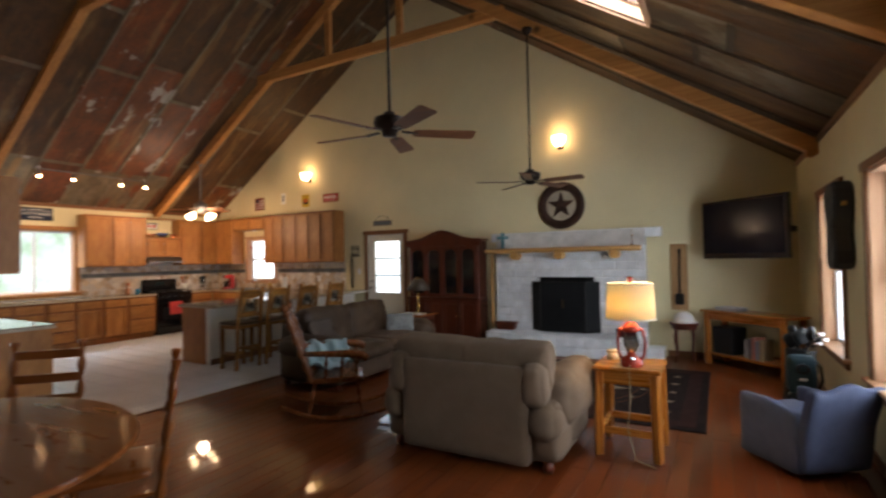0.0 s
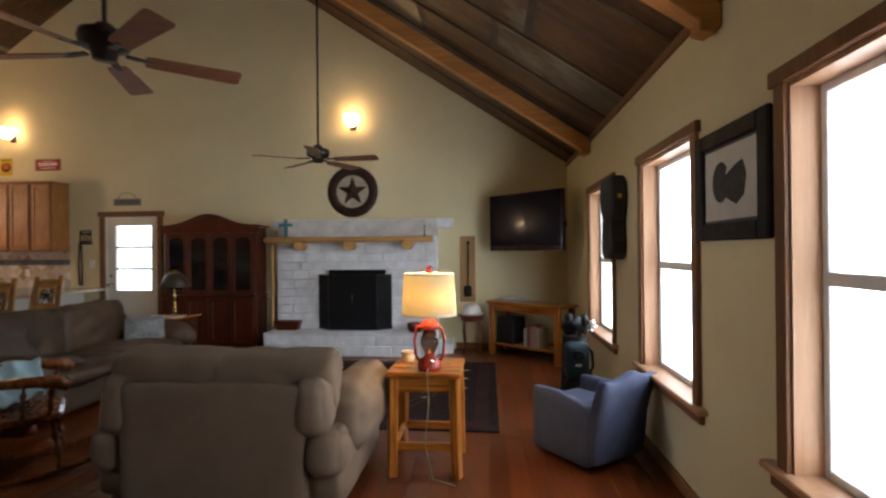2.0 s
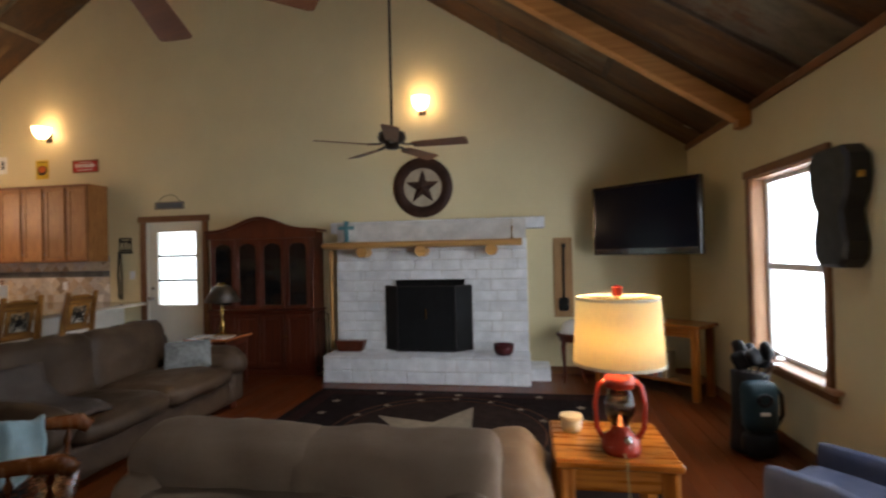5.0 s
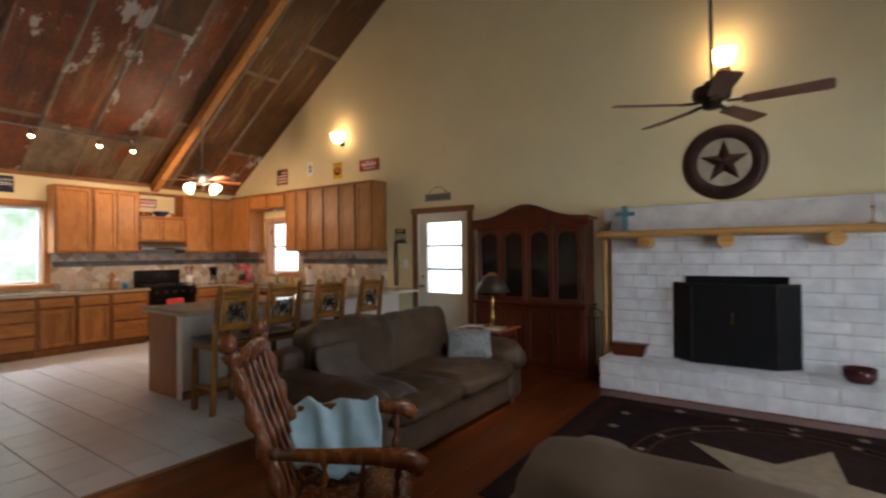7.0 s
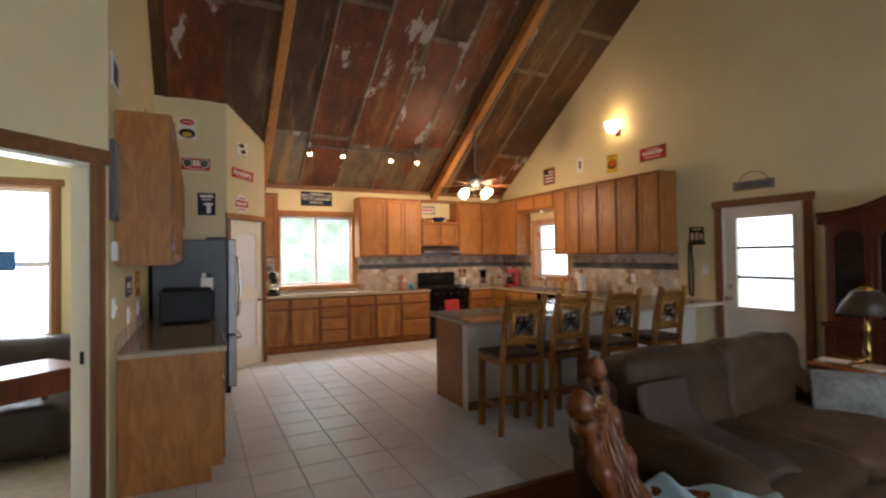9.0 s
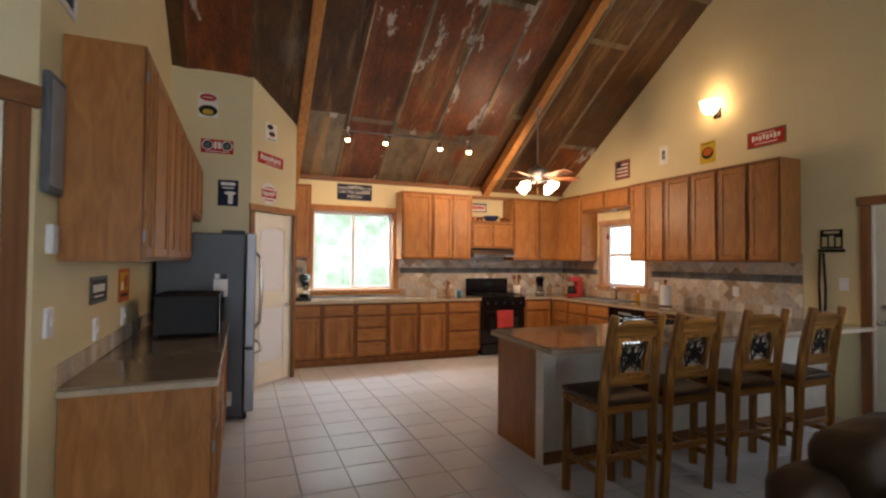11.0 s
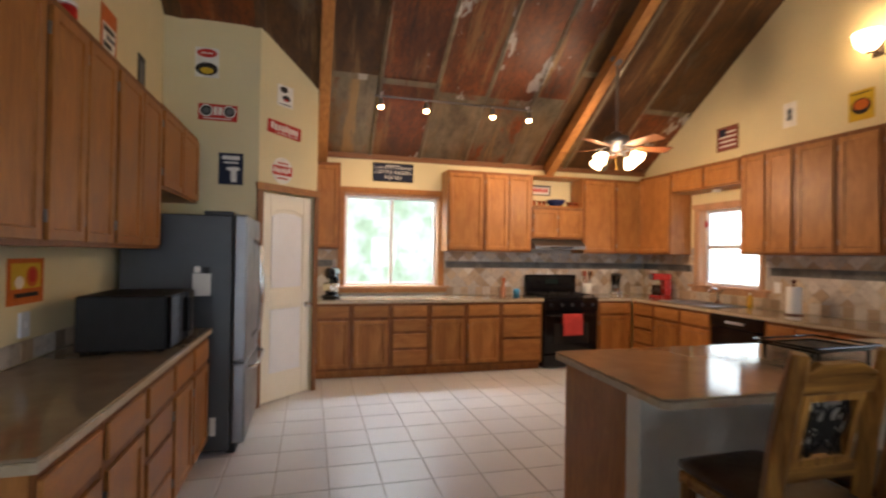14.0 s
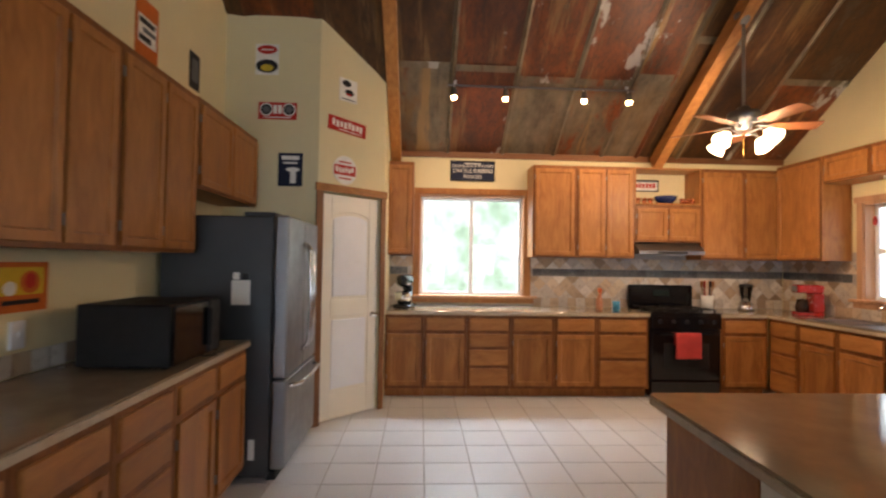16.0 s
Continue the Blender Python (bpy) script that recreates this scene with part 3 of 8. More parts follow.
# trims under the roof
bm = box(W + 0.001, W + 0.022, PE[1], G, EAVE - 0.075, EAVE - 0.005, 0.003)
box(R - 0.022, R - 0.001, SOUTH, G, EAVE - 0.085, EAVE - 0.02, 0.003, bm)
tagged(part("trim", bm, TRIMY), "dark stained wooden trim under the roof", "trim", kind="structure")
bm = box(PX - 0.001, PX + 0.02, S, PY, roof_z(PX) - 0.075, roof_z(PX) - 0.02, 0.003)
tagged(part("trim", bm, TRIMY), "dark stained wooden trim on the pantry wall", "trim", kind="structure")

# baseboards
bm = box(R - 0.016, R - 0.001, SOUTH, G, 0.001, 0.09, 0.003)
box(-0.55, R - 0.02, G - 0.016, G - 0.001, 0.001, 0.09, 0.003, bm)
box(-5.15, -3.3, G - 0.016, G - 0.001, 0.001, 0.09, 0.003, bm)
tagged(part("baseboard", bm, TRIMX), "dark stained wooden baseboard", "baseboard", kind="structure")
# ground outside
bm = bmesh.new()
bmesh.ops.create_grid(bm, x_segments=1, y_segments=1, size=400)
for v in bm.verts:
    v.co.z = -0.25
tagged(part("ground", bm, plain("lawn", (0.10, 0.13, 0.05), 0.9, vary=0.4, scale=0.6)), "grassy ground outside the house", "ground", kind="structure")
# slabs under the floors
tagged(part("floor", box(-5.05, R + T, SOUTH - 0.1, G + T, -0.2, -0.006), JOINT), "glossy dark reddish-brown plank floor", "floor", kind="structure")
floor_wood = bpy.data.objects["floor"]
floor_tile = tagged(part("floor_tiled", box(W - T, -5.054, SOUTH - 0.1, G + T, -0.2, -0.006), GROUT), "pale beige ceramic tile floor of the kitchen", "floor", kind="structure")


# windows and doors
def window(name, m, u0, u1, z0, z1, label, depth=T, slider=False, casing=0.06, sill=True, casing_mat=TRIM):
    """Jambs, casing, sash frames and panes in an opening; u runs along the wall, y into it."""
    w = tagged(new(name), label, "window", kind="structure")

    def put(nm, bm, mat, lab=""):
        bmesh.ops.transform(bm, matrix=m, verts=bm.verts[:])
        return part(nm, bm, mat, w, lab)

    j = 0.02
    bm = box(u0 - 0.001, u0 + j, -0.006, depth - 0.05, z0, z1)
    box(u1 - j, u1 + 0.001, -0.006, depth - 0.05, z0, z1, 0, bm)
    box(u0 + j, u1 - j, -0.006, depth - 0.05, z1 - j, z1 + 0.001, 0, bm)
    put("jamb", bm, PINE, "pale knotty pine jambs")
    c = casing
    bm = box(u0 - c, u0 + 0.008, -0.026, -0.002, z0 - 0.0, z1 + 0.0, 0.003)
    box(u1 - 0.008, u1 + c, -0.026, -0.002, z0 - 0.0, z1 + 0.0, 0.003, bm)
    put("casing", bm, casing_mat)
    put("casing", box(u0 - c - 0.025, u1 + c + 0.025, -0.034, -0.002, z1 + 0.001, z1 + c + 0.005, 0.003), casing_mat)
    if sill:
        put("window_sill", box(u0 - c - 0.075, u1 + c + 0.075, -0.055, depth - 0.05, z0 - 0.028, z0 + 0.004, 0.006), PINE)
        put("casing", box(u0 - c - 0.04, u1 + c + 0.04, -0.030, -0.002, z0 - 0.085, z0 - 0.030, 0.003), casing_mat)
    y0, y1 = depth - 0.06, depth - 0.015
    f = 0.035
    bm = box(u0 + j, u0 + j + f, y0, y1, z0 + 0.004, z1 - j, 0.003)
    box(u1 - j - f, u1 - j, y0, y1, z0 + 0.004, z1 - j, 0.003, bm)
    box(u0 + j + f, u1 - j - f, y0, y1, z1 - j - f, z1 - j, 0.003, bm)
    box(u0 + j + f, u1 - j - f, y0, y1, z0 + 0.004, z0 + f + 0.004, 0.003, bm)
    if slider:
        um = (u0 + u1) / 2
        box(um - 0.022, um + 0.022, y0 - 0.008, y1 - 0.01, z0 + f, z1 - j - f, 0.003, bm)
    else:
        zm = (z0 + z1) / 2
        box(u0 + j + f, u1 - j - f, y0 - 0.008, y1 - 0.01, zm - 0.026, zm + 0.026, 0.003, bm)
    put("window_frame", bm, VINYL, "white vinyl sash frame")
    for k in range(2):
        if slider:
            a, b, zz0, zz1 = (u0 + j + f, (u0 + u1) / 2 - 0.02, z0 + f, z1 - j - f) if k == 0 else ((u0 + u1) / 2 + 0.02, u1 - j - f, z0 + f, z1 - j - f)
        else:
            zm = (z0 + z1) / 2
            a, b, zz0, zz1 = (u0 + j + f, u1 - j - f, z0 + f, zm - 0.02) if k == 0 else (u0 + j + f, u1 - j - f, zm + 0.02, z1 - j - f)
        pane = put("pane", box(a - 0.006, b + 0.006, depth - 0.040, depth - 0.035, zz0 - 0.006, zz1 + 0.006), PANE)
        pane.visible_shadow = False
    return w


PANE = glass("window_glass")
for i, (a, b) in enumerate(EAST_WINDOWS):
    window("window_%d" % (i + 1), EASTM, -b, -a, 0.60, 2.10, "tall double-hung window with deep pine jambs and dark trim")
window("window_4", NORTHM, *SINKWIN, "small double-hung window over the kitchen sink", casing=0.055, casing_mat=PINE)
window("window_5", WESTM, *KWIN, "wide sliding kitchen window framed in oak", slider=True, casing=0.07, casing_mat=OAK)

# the back door
d = tagged(new("door_1"), "cream back door with a three-pane window, closed", "door", kind="structure")
x0, x1, _, z1 = KDOOR
glx0, glx1, glz0, glz1 = -6.03, -5.42, 0.87, 1.91
bm = holed(x0 + 0.02, x1 - 0.02, 0.012, z1 - 0.02, 0.045, [(glx0, glx1, glz0, glz1)], Matrix.Translation((0, G + 0.03, 0)))
part("leaf", bm, CREAM, d)
bm = box(glx0 - 0.03, glx0, G + 0.018, G + 0.032, glz0 - 0.03, glz1 + 0.03, 0.003)
box(glx1, glx1 + 0.03, G + 0.018, G + 0.032, glz0 - 0.03, glz1 + 0.03, 0.003, bm)
box(glx0, glx1, G + 0.018, G + 0.032, glz1, glz1 + 0.03, 0.003, bm)
box(glx0, glx1, G + 0.018, G + 0.032, glz0 - 0.03, glz0, 0.003, bm)
for k in (1, 2):
    z = glz0 + (glz1 - glz0) * k / 3
    part("glazing_bar", box(glx0, glx1, G + 0.030, G + 0.050, z - 0.016, z + 0.016, 0.003), plain("dark_glazing_bar", (0.10, 0.085, 0.07), 0.6), d)
part("glazing_trim", bm, CREAM, d)
p = part("pane", box(glx0 - 0.004, glx1 + 0.004, G + 0.051, G + 0.055, glz0 - 0.004, glz1 + 0.004), PANE, d)
p.visible_shadow = False
bm = lathe([(0.0, 0), (0.028, 0.0), (0.028, 0.008), (0.012, 0.012), (0.012, 0.045), (0.026, 0.055), (0.028, 0.068), (0.0, 0.078)], 14, (x0 + 0.08, G + 0.03, 0.96), tilt=pose(0, 0, 0, 90, 0, 0))
lathe([(0.0, 0), (0.026, 0.0), (0.026, 0.014), (0.0, 0.018)], 14, (x0 + 0.08, G + 0.03, 1.10), bm, tilt=pose(0, 0, 0, 90, 0, 0))
part("door_handle", bm, CHROME, d, smooth=True)
bm = box(x0 - 0.075, x0 + 0.01, G - 0.028, G - 0.002, 0, z1, 0.004)
box(x1 - 0.01, x1 + 0.075, G - 0.028, G - 0.002, 0, z1, 0.004, bm)
part("casing", bm, TRIM, d)
part("casing", box(x0 - 0.10, x1 + 0.10, G - 0.036, G - 0.002, z1 + 0.001, z1 + 0.085, 0.004), TRIMX, d)
bm = box(x0, x0 + 0.02, G, G + T, 0, z1)
box(x1 - 0.02, x1, G, G + T, 0, z1, 0, bm)
box(x0 + 0.02, x1 - 0.02, G, G + T, z1 - 0.02, z1, 0, bm)
part("jamb", bm, CREAM, d)

# ---- kitchen ----
def panel(bm, x0, x1, z0, z1, y, t=0.02, stile=0.055):
    """A framed cabinet front in one piece whose face lies at y - t."""
    own = box(x0, x1, y - t, y, z0, z1, 0.003)
    own.faces.ensure_lookup_table()
    f = [max((g for g in own.faces if g.normal.y < -0.9), key=lambda g: g.calc_area())]
    bmesh.ops.inset_region(own, faces=f, thickness=stile, depth=0)
    bmesh.ops.inset_region(own, faces=f, thickness=0.010, depth=-t * 0.55)
    return merge(bm, own)


def cabinet(name, x, y, rz, w, d, z0, z1, fronts, label, group, toe=0.0, end=None):
    """A cabinet: its front at local y = 0, its back at d. fronts: (kind, x0, x1, z0, z1) from its lower left."""
    c = thing(name, x, y, 0, rz, label, "cabinet", group)
    bm = box(0.001, w - 0.001, 0.0, d, z0 + toe, z1, 0.002)
    if toe:
        box(0.001, w - 0.001, 0.07, d, z0, z0 + toe, 0, bm)
    part("body", bm, OAK, c)
    # face frame coloured darker than the doors, so the gaps between fronts read dark
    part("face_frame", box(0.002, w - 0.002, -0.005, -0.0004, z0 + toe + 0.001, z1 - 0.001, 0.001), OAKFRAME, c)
    for kind, a, b, c0, c1 in fronts:
        g = 0.011
        if kind == "door":
            o = part("door", panel(bmesh.new(), a + g, b - g, c0 + g, c1 - g, -0.001), OAK, c)
            part("hinge", box(a + 0.001, a + 0.006, -0.017, -0.001, c1 - 0.13, c1 - 0.08, 0.001), STEEL, o)
            part("hinge", box(a + 0.001, a + 0.006, -0.017, -0.001, c0 + 0.08, c0 + 0.13, 0.001), STEEL, o)
        else:
            part("drawer", box(a + g, b - g, -0.02, -0.001, c0 + g, c1 - g, 0.005), OAKH, c)
    return c


def base(x, y, rz, w, kind, d=0.60, group="kitchen base cabinets"):
    z0, z1 = 0.0, 0.875
    if kind == "door":
        fr = [("drawer", 0.02, w - 0.02, 0.70, 0.855), ("door", 0.02, w - 0.02, 0.12, 0.685)]
        lab = "oak base cabinet with one drawer above a panelled door"
    elif kind == "two":
        fr = [("drawer", 0.02, w / 2, 0.70, 0.855), ("drawer", w / 2, w - 0.02, 0.70, 0.855), ("door", 0.02, w / 2, 0.12, 0.685), ("door", w / 2, w - 0.02, 0.12, 0.685)]
        lab = "oak base cabinet with two panelled doors and two drawers"
    elif kind == "three":
        fr = [("drawer", 0.02, w - 0.02, 0.70, 0.855), ("drawer", 0.02, w - 0.02, 0.42, 0.685), ("drawer", 0.02, w - 0.02, 0.12, 0.41)]
        lab = "oak base cabinet with three deep drawers"
    else:
        fr = [("drawer", 0.02, w - 0.02, 0.70, 0.855), ("drawer", 0.02, w - 0.02, 0.53, 0.69), ("drawer", 0.02, w - 0.02, 0.335, 0.52), ("drawer", 0.02, w - 0.02, 0.12, 0.325)]
        lab = "oak base cabinet with a stack of four drawers"
    return cabinet("base_cabinet", x, y, rz, w, d, z0, z1, fr, lab, group, toe=0.10)


def upper(x, y, rz, w, z0, z1, doors, d=0.32, group="wall cabinets", label=""):
    fr = [("door", 0.015 + (w - 0.03) * i / doors, 0.015 + (w - 0.03) * (i + 1) / doors, z0 + 0.012, z1 - 0.03) for i in range(doors)]
    return cabinet("wall_cabinet", x, y, rz, w, d, z0, z1, fr, label or "oak wall cabinet with %s panelled door%s" % (("one", "") if doors == 1 else ("two", "s")), group)


FW = W + 0.62                                     # front of the west base run
ys = [3.56, 3.97, 4.43, 4.90, 5.37, 5.83, 6.40]
for (a, b), k in zip(zip(ys, ys[1:]), ("door", "door", "four", "door", "door", "three")):
    base(FW, a, 90, b - a, k)
STOVE0, STOVE1 = 6.41, 7.20
base(FW, 7.21, 90, 0.52, "door")
FN = G - 0.64                                     # front of the north base run
xs = [-10.34, -9.92, -9.46, -8.98]
for (a, b), k in zip(zip(xs, xs[1:]), ("four", "door", "door")):
    base(a, FN, 0, b - a, k)
for a, b, k in ((-8.34, -7.70, "two"), (-7.70, -7.22, "door")):
    base(a, FN, 0, b - a, k)
UW = W + 0.33
upper(UW, 3.52, 90, 0.32, 1.51, 2.56, 1)
upper(UW, 5.19, 90, 0.50, 1.51, 2.56, 1)
upper(UW, 5.69, 90, 0.68, 1.51, 2.56, 2)
upper(UW, 6.37, 90, 0.78, 1.70, 2.13, 2, label="short oak cabinet over the range hood with an open shelf")
upper(UW, 7.15, 90, 0.51, 1.51, 2.56, 1)
upper(UW, 7.66, 90, 0.48, 1.51, 2.56, 1)
# open shelf box over the hood
sh = thing("shelf", UW, 6.37, 0, 90, "open oak shelf niche above the range hood", "shelf")
bm = box(0.0, 0.018, 0.0, 0.32, 2.132, 2.56, 0.002)
box(0.762, 0.78, 0.0, 0.32, 2.132, 2.56, 0.002, bm)
box(0.018, 0.762, 0.0, 0.32, 2.542, 2.56, 0.002, bm)
box(0.018, 0.762, -0.02, 0.32, 2.132, 2.15, 0.003, bm)
part("frame", bm, OAK, sh)
UN = G - 0.33
upper(-10.64, UN, 0, 0.64, 1.51, 2.59, 1)
for a, b in ((-9.98, -9.44), (-9.44, -8.92)):
    upper(a, UN, 0, b - a, 2.30, 2.59, 1, label="short oak cabinet above the sink window")
for a, b, n in ((-8.92, -8.30, 2), (-8.30, -7.90, 1), (-7.90, -7.53, 1), (-7.53, -7.16, 1), (-7.16, -6.81, 1)):
    upper(a, UN, 0, b - a, 1.51, 2.60, n)
# south run
FS = S + 0.61
xs = [-6.10, -6.55, -7.00, -7.45, -7.90, -8.36]
for (a, b), k in zip(zip(xs, xs[1:]), ("door", "door", "four", "door", "door")):
    base(a, FS, 180, a - b, k, d=0.605, group="south base cabinets")
US = S + 0.31
xs = [-6.04, -6.26, -6.78, -7.48, -8.27]
for (a, b), n in zip(zip(xs, xs[1:]), (1, 1, 2, 2)):
    upper(a, US, 180, a - b, 1.47, 2.45, n, d=0.305, group="south wall cabinets")
upper(-8.28, US, 180, 1.10, 1.88, 2.46, 2, d=0.305, group="south wall cabinets", label="short oak cabinet above the refrigerator")


def counter(name, pts, label, z0=0.877, z1=0.92, hole=None):
    c = tagged(new(name), label, "countertop")
    part("top", prism(pts, z0 + 0.030, z1, bevel=0.005), LAMINATE, c)
    part("edge", prism(pts, z0, z0 + 0.0295, bevel=0.003), LAMEDGE, c, "lighter beige edging")
    return c


counter("countertop", [(W + 0.002, 3.57), (FW + 0.03, 3.57), (FW + 0.03, STOVE0 - 0.004), (W + 0.002, STOVE0 - 0.004)], "brown laminate kitchen worktop under the wide window")
counter("countertop", [(W + 0.002, STOVE1 + 0.004), (FW + 0.03, STOVE1 + 0.004), (FW + 0.03, FN - 0.03), (-7.13, FN - 0.03), (-7.13, 4.88), (-7.11, 4.86), (-6.20, 4.82), (-6.17, 4.85), (-6.17, G - 0.002), (W + 0.002, G - 0.002)], "brown laminate worktop running round the sink and along the peninsula")
counter("countertop", [(-6.08, S + 0.002), (-6.08, FS + 0.03), (-8.37, FS + 0.03), (-8.37, S + 0.002)], "long brown laminate worktop beside the refrigerator")
# peninsula body
pen = thing("peninsula", -6.9, 5.0, 0, 0, "peninsula of oak panels with a white painted bar side", "counter")
part("end_panel", box(-0.34, 0.24, -0.001, 0.02, 0.0, 0.875, 0.003), OAK, pen)
part("body", box(-0.28, 0.24, 0.021, G - 5.0 - 0.66, 0.10, 0.875, 0.003), OAK, pen)
part("end_post", box(0.242, 0.345, -0.001, 0.11, 0.0, 0.875, 0.004), WHITE, pen, "white painted end post")
part("bar_wall", box(0.244, 0.335, 0.112, G - 5.0 - 0.002, 0.0, 0.875, 0.004), plain("pale_bar_wall", (0.76, 0.73, 0.66), 0.55, vary=0.08), pen, "pale painted bar wall")
part("baseboard", box(0.346, 0.36, 0.0, G - 5.0 - 0.002, 0.0, 0.09, 0.003), TRIM, pen)
for k in range(3):
    part("door", panel(bmesh.new(), -1.9 + k * 0.62, -1.9 + k * 0.62 + 0.58, 0.12, 0.85, 0.0), OAK, pen).matrix_basis = pose(-0.28, 2.1, 0, 0, 0, -90) @ pose(0, 0, 0)


# range
st = thing("kitchen_range", FW + 0.03, STOVE0 + 0.006, 0, 90, "black gas range with a red towel on its oven handle", "stove")
w = STOVE1 - STOVE0 - 0.012
part("body", box(0, w, 0.03, 0.63, 0.02, 0.90, 0.006), BLACK, st)
part("oven_door", box(0.01, w - 0.01, 0.0, 0.03, 0.20, 0.74, 0.006), BLACK, st)
part("window", box(0.14, w - 0.14, -0.003, 0.001, 0.33, 0.60, 0.002), plain("oven_glass", (0.02, 0.02, 0.022), 0.05), st)
part("drawer", box(0.01, w - 0.01, 0.0, 0.03, 0.04, 0.19, 0.006), BLACK, st)
bm = rod((0.06, -0.045, 0.70), (w - 0.06, -0.045, 0.70), 0.012)
rod((0.09, -0.045, 0.70), (0.09, 0.002, 0.70), 0.009, bm=bm)
rod((w - 0.09, -0.045, 0.70), (w - 0.09, 0.002, 0.70), 0.009, bm=bm)
part("handle", bm, BLACK, st, smooth=True)
part("control_panel", box(0.0, w, -0.01, 0.05, 0.75, 0.90, 0.01), BLACK, st)
for k in range(5):
    part("knob", lathe([(0, 0), (0.024, 0), (0.021, 0.024), (0, 0.026)], 12, (0.09 + (w - 0.18) * k / 4, -0.011, 0.83), tilt=pose(0, 0, 0, 90, 0, 0)), BLACKM, st)
part("cooktop", box(-0.002, w + 0.002, 0.0, 0.63, 0.901, 0.925, 0.005), BLACK, st)
for gx in (0.2, w - 0.2):
    for gy in (0.18, 0.46):
        bm = bmesh.new()
        for a in range(4):
            ang = radians(45 + 90 * a)
            bar((gx + 0.03 * math.cos(ang), gy + 0.03 * math.sin(ang), 0.955), (gx + 0.15 * math.cos(ang), gy + 0.13 * math.sin(ang), 0.955), 0.012, 0.012, bm)
        lathe([(0.0, 0.926), (0.05, 0.926), (0.045, 0.945), (0, 0.946)], 14, (gx, gy, 0), bm)
        for cx_, cy_ in ((-1, -1), (1, -1), (1, 1), (-1, 1)):
            box(gx + cx_ * 0.16 - 0.007, gx + cx_ * 0.16 + 0.007, gy + cy_ * 0.125 - 0.007, gy + cy_ * 0.125 + 0.007, 0.925, 0.96, 0, bm)
        for sgn in (-1, 1):
            box(gx - 0.16, gx + 0.16, gy + sgn * 0.125 - 0.006, gy + sgn * 0.125 + 0.006, 0.95, 0.962, 0.002, bm)
            box(gx + sgn * 0.16 - 0.006, gx + sgn * 0.16 + 0.006, gy - 0.12, gy + 0.12, 0.95, 0.962, 0.002, bm)
        part("burner", bm, IRON, st)
part("back_panel", box(0.0, w, 0.56, 0.63, 0.926, 1.20, 0.015), BLACK, st)
part("clock", box(w / 2 - 0.10, w / 2 + 0.10, 0.553, 0.561, 1.07, 1.14, 0.002), plain("dark_glass", (0.01, 0.02, 0.02), 0.08), st)
# hood
hd = thing("range_hood", UW + 0.10, 6.38, 0, 90, "slim stainless range hood under a short cabinet", "hood")
own = bmesh.new()
pts = [(0.0, 1.56), (0.0, 1.60), (0.14, 1.695), (0.42, 1.695), (0.42, 1.56)]
a = [own.verts.new((0.0, y, z)) for y, z in pts]
b = [own.verts.new((0.76, y, z)) for y, z in pts]
own.faces.new(a), own.faces.new(b)
for i in range(5):
    own.faces.new((a[i], a[(i + 1) % 5], b[(i + 1) % 5], b[i]))
part("shell", own, STEEL, hd)
part("vent", box(0.22, 0.56, -0.004, 0.0, 1.568, 1.592), BLACKM, hd)

# refrigerator
fr = thing("refrigerator", -8.40, 3.06, 0, 180, "stainless french-door refrigerator with a dark grey side", "refrigerator")
part("body", box(0.0, 0.90, 0.10, 0.82, 0.03, 1.72, 0.008), STEELD, fr)
part("top_cap", box(0.02, 0.88, 0.10, 0.30, 1.7205, 1.75, 0.006), STEELD, fr)


def fridge_door(a, b, z0, z1, nm):
    return part(nm, box(a, b, 0.0, 0.095, z0, z1, 0.018, None, 3), STEEL, fr)


l = fridge_door(0.004, 0.447, 0.66, 1.73, "door")
r_ = fridge_door(0.453, 0.896, 0.66, 1.73, "door")
dr = fridge_door(0.004, 0.896, 0.07, 0.648, "freezer_drawer")
for ax_, own_ in ((0.40, l), (0.50, r_)):
    part("handle", pipe([(ax_, 0.0, 0.78), (ax_, -0.05, 0.84), (ax_, -0.065, 1.15), (ax_, -0.05, 1.50), (ax_, 0.0, 1.56)], 0.014), CHROME, own_, smooth=True)
part("handle", pipe([(0.08, 0.0, 0.60), (0.14, -0.055, 0.60), (0.45, -0.07, 0.60), (0.76, -0.055, 0.60), (0.82, 0.0, 0.60)], 0.014), CHROME, dr, smooth=True)
part("foot_grille", box(0.02, 0.88, 0.06, 0.12, 0.0, 0.06, 0.003), BLACKM, fr)
part("paper_sheet", box(-0.004, -0.001, 0.24, 0.36, 1.14, 1.30), WHITE, fr, "white paper notes held by magnets")
part("magnet", box(-0.010, -0.001, 0.25, 0.29, 1.30, 1.345, 0.002), BLACKM, fr)
part("magnet", box(-0.010, -0.001, 0.31, 0.35, 1.305, 1.35, 0.002), WHITE, fr)
part("energy_label", box(-0.004, -0.001, 0.19, 0.23, 0.14, 0.27), WHITE, fr)
# microwave
mw = thing("microwave_oven", -7.46, 2.80, 0.921, 180, "black countertop microwave oven beside the refrigerator", "microwave")
part("body", box(0.0, 0.52, 0.02, 0.44, 0.012, 0.30, 0.008), BLACKM, mw)
part("door", box(0.005, 0.38, 0.0, 0.02, 0.018, 0.295, 0.005), BLACK, mw)
part("control_panel", box(0.385, 0.515, 0.0, 0.02, 0.018, 0.295, 0.005), BLACKM, mw)
part("handle", box(0.345, 0.365, -0.025, 0.0, 0.06, 0.26, 0.006), BLACKM, mw)
bm = bmesh.new()
for fx in (0.05, 0.47):
    for fy in (0.06, 0.42):
        lathe([(0.015, 0), (0.015, 0.013)], 8, (fx, fy, 0), bm)
part("feet", bm, BLACKM, mw)

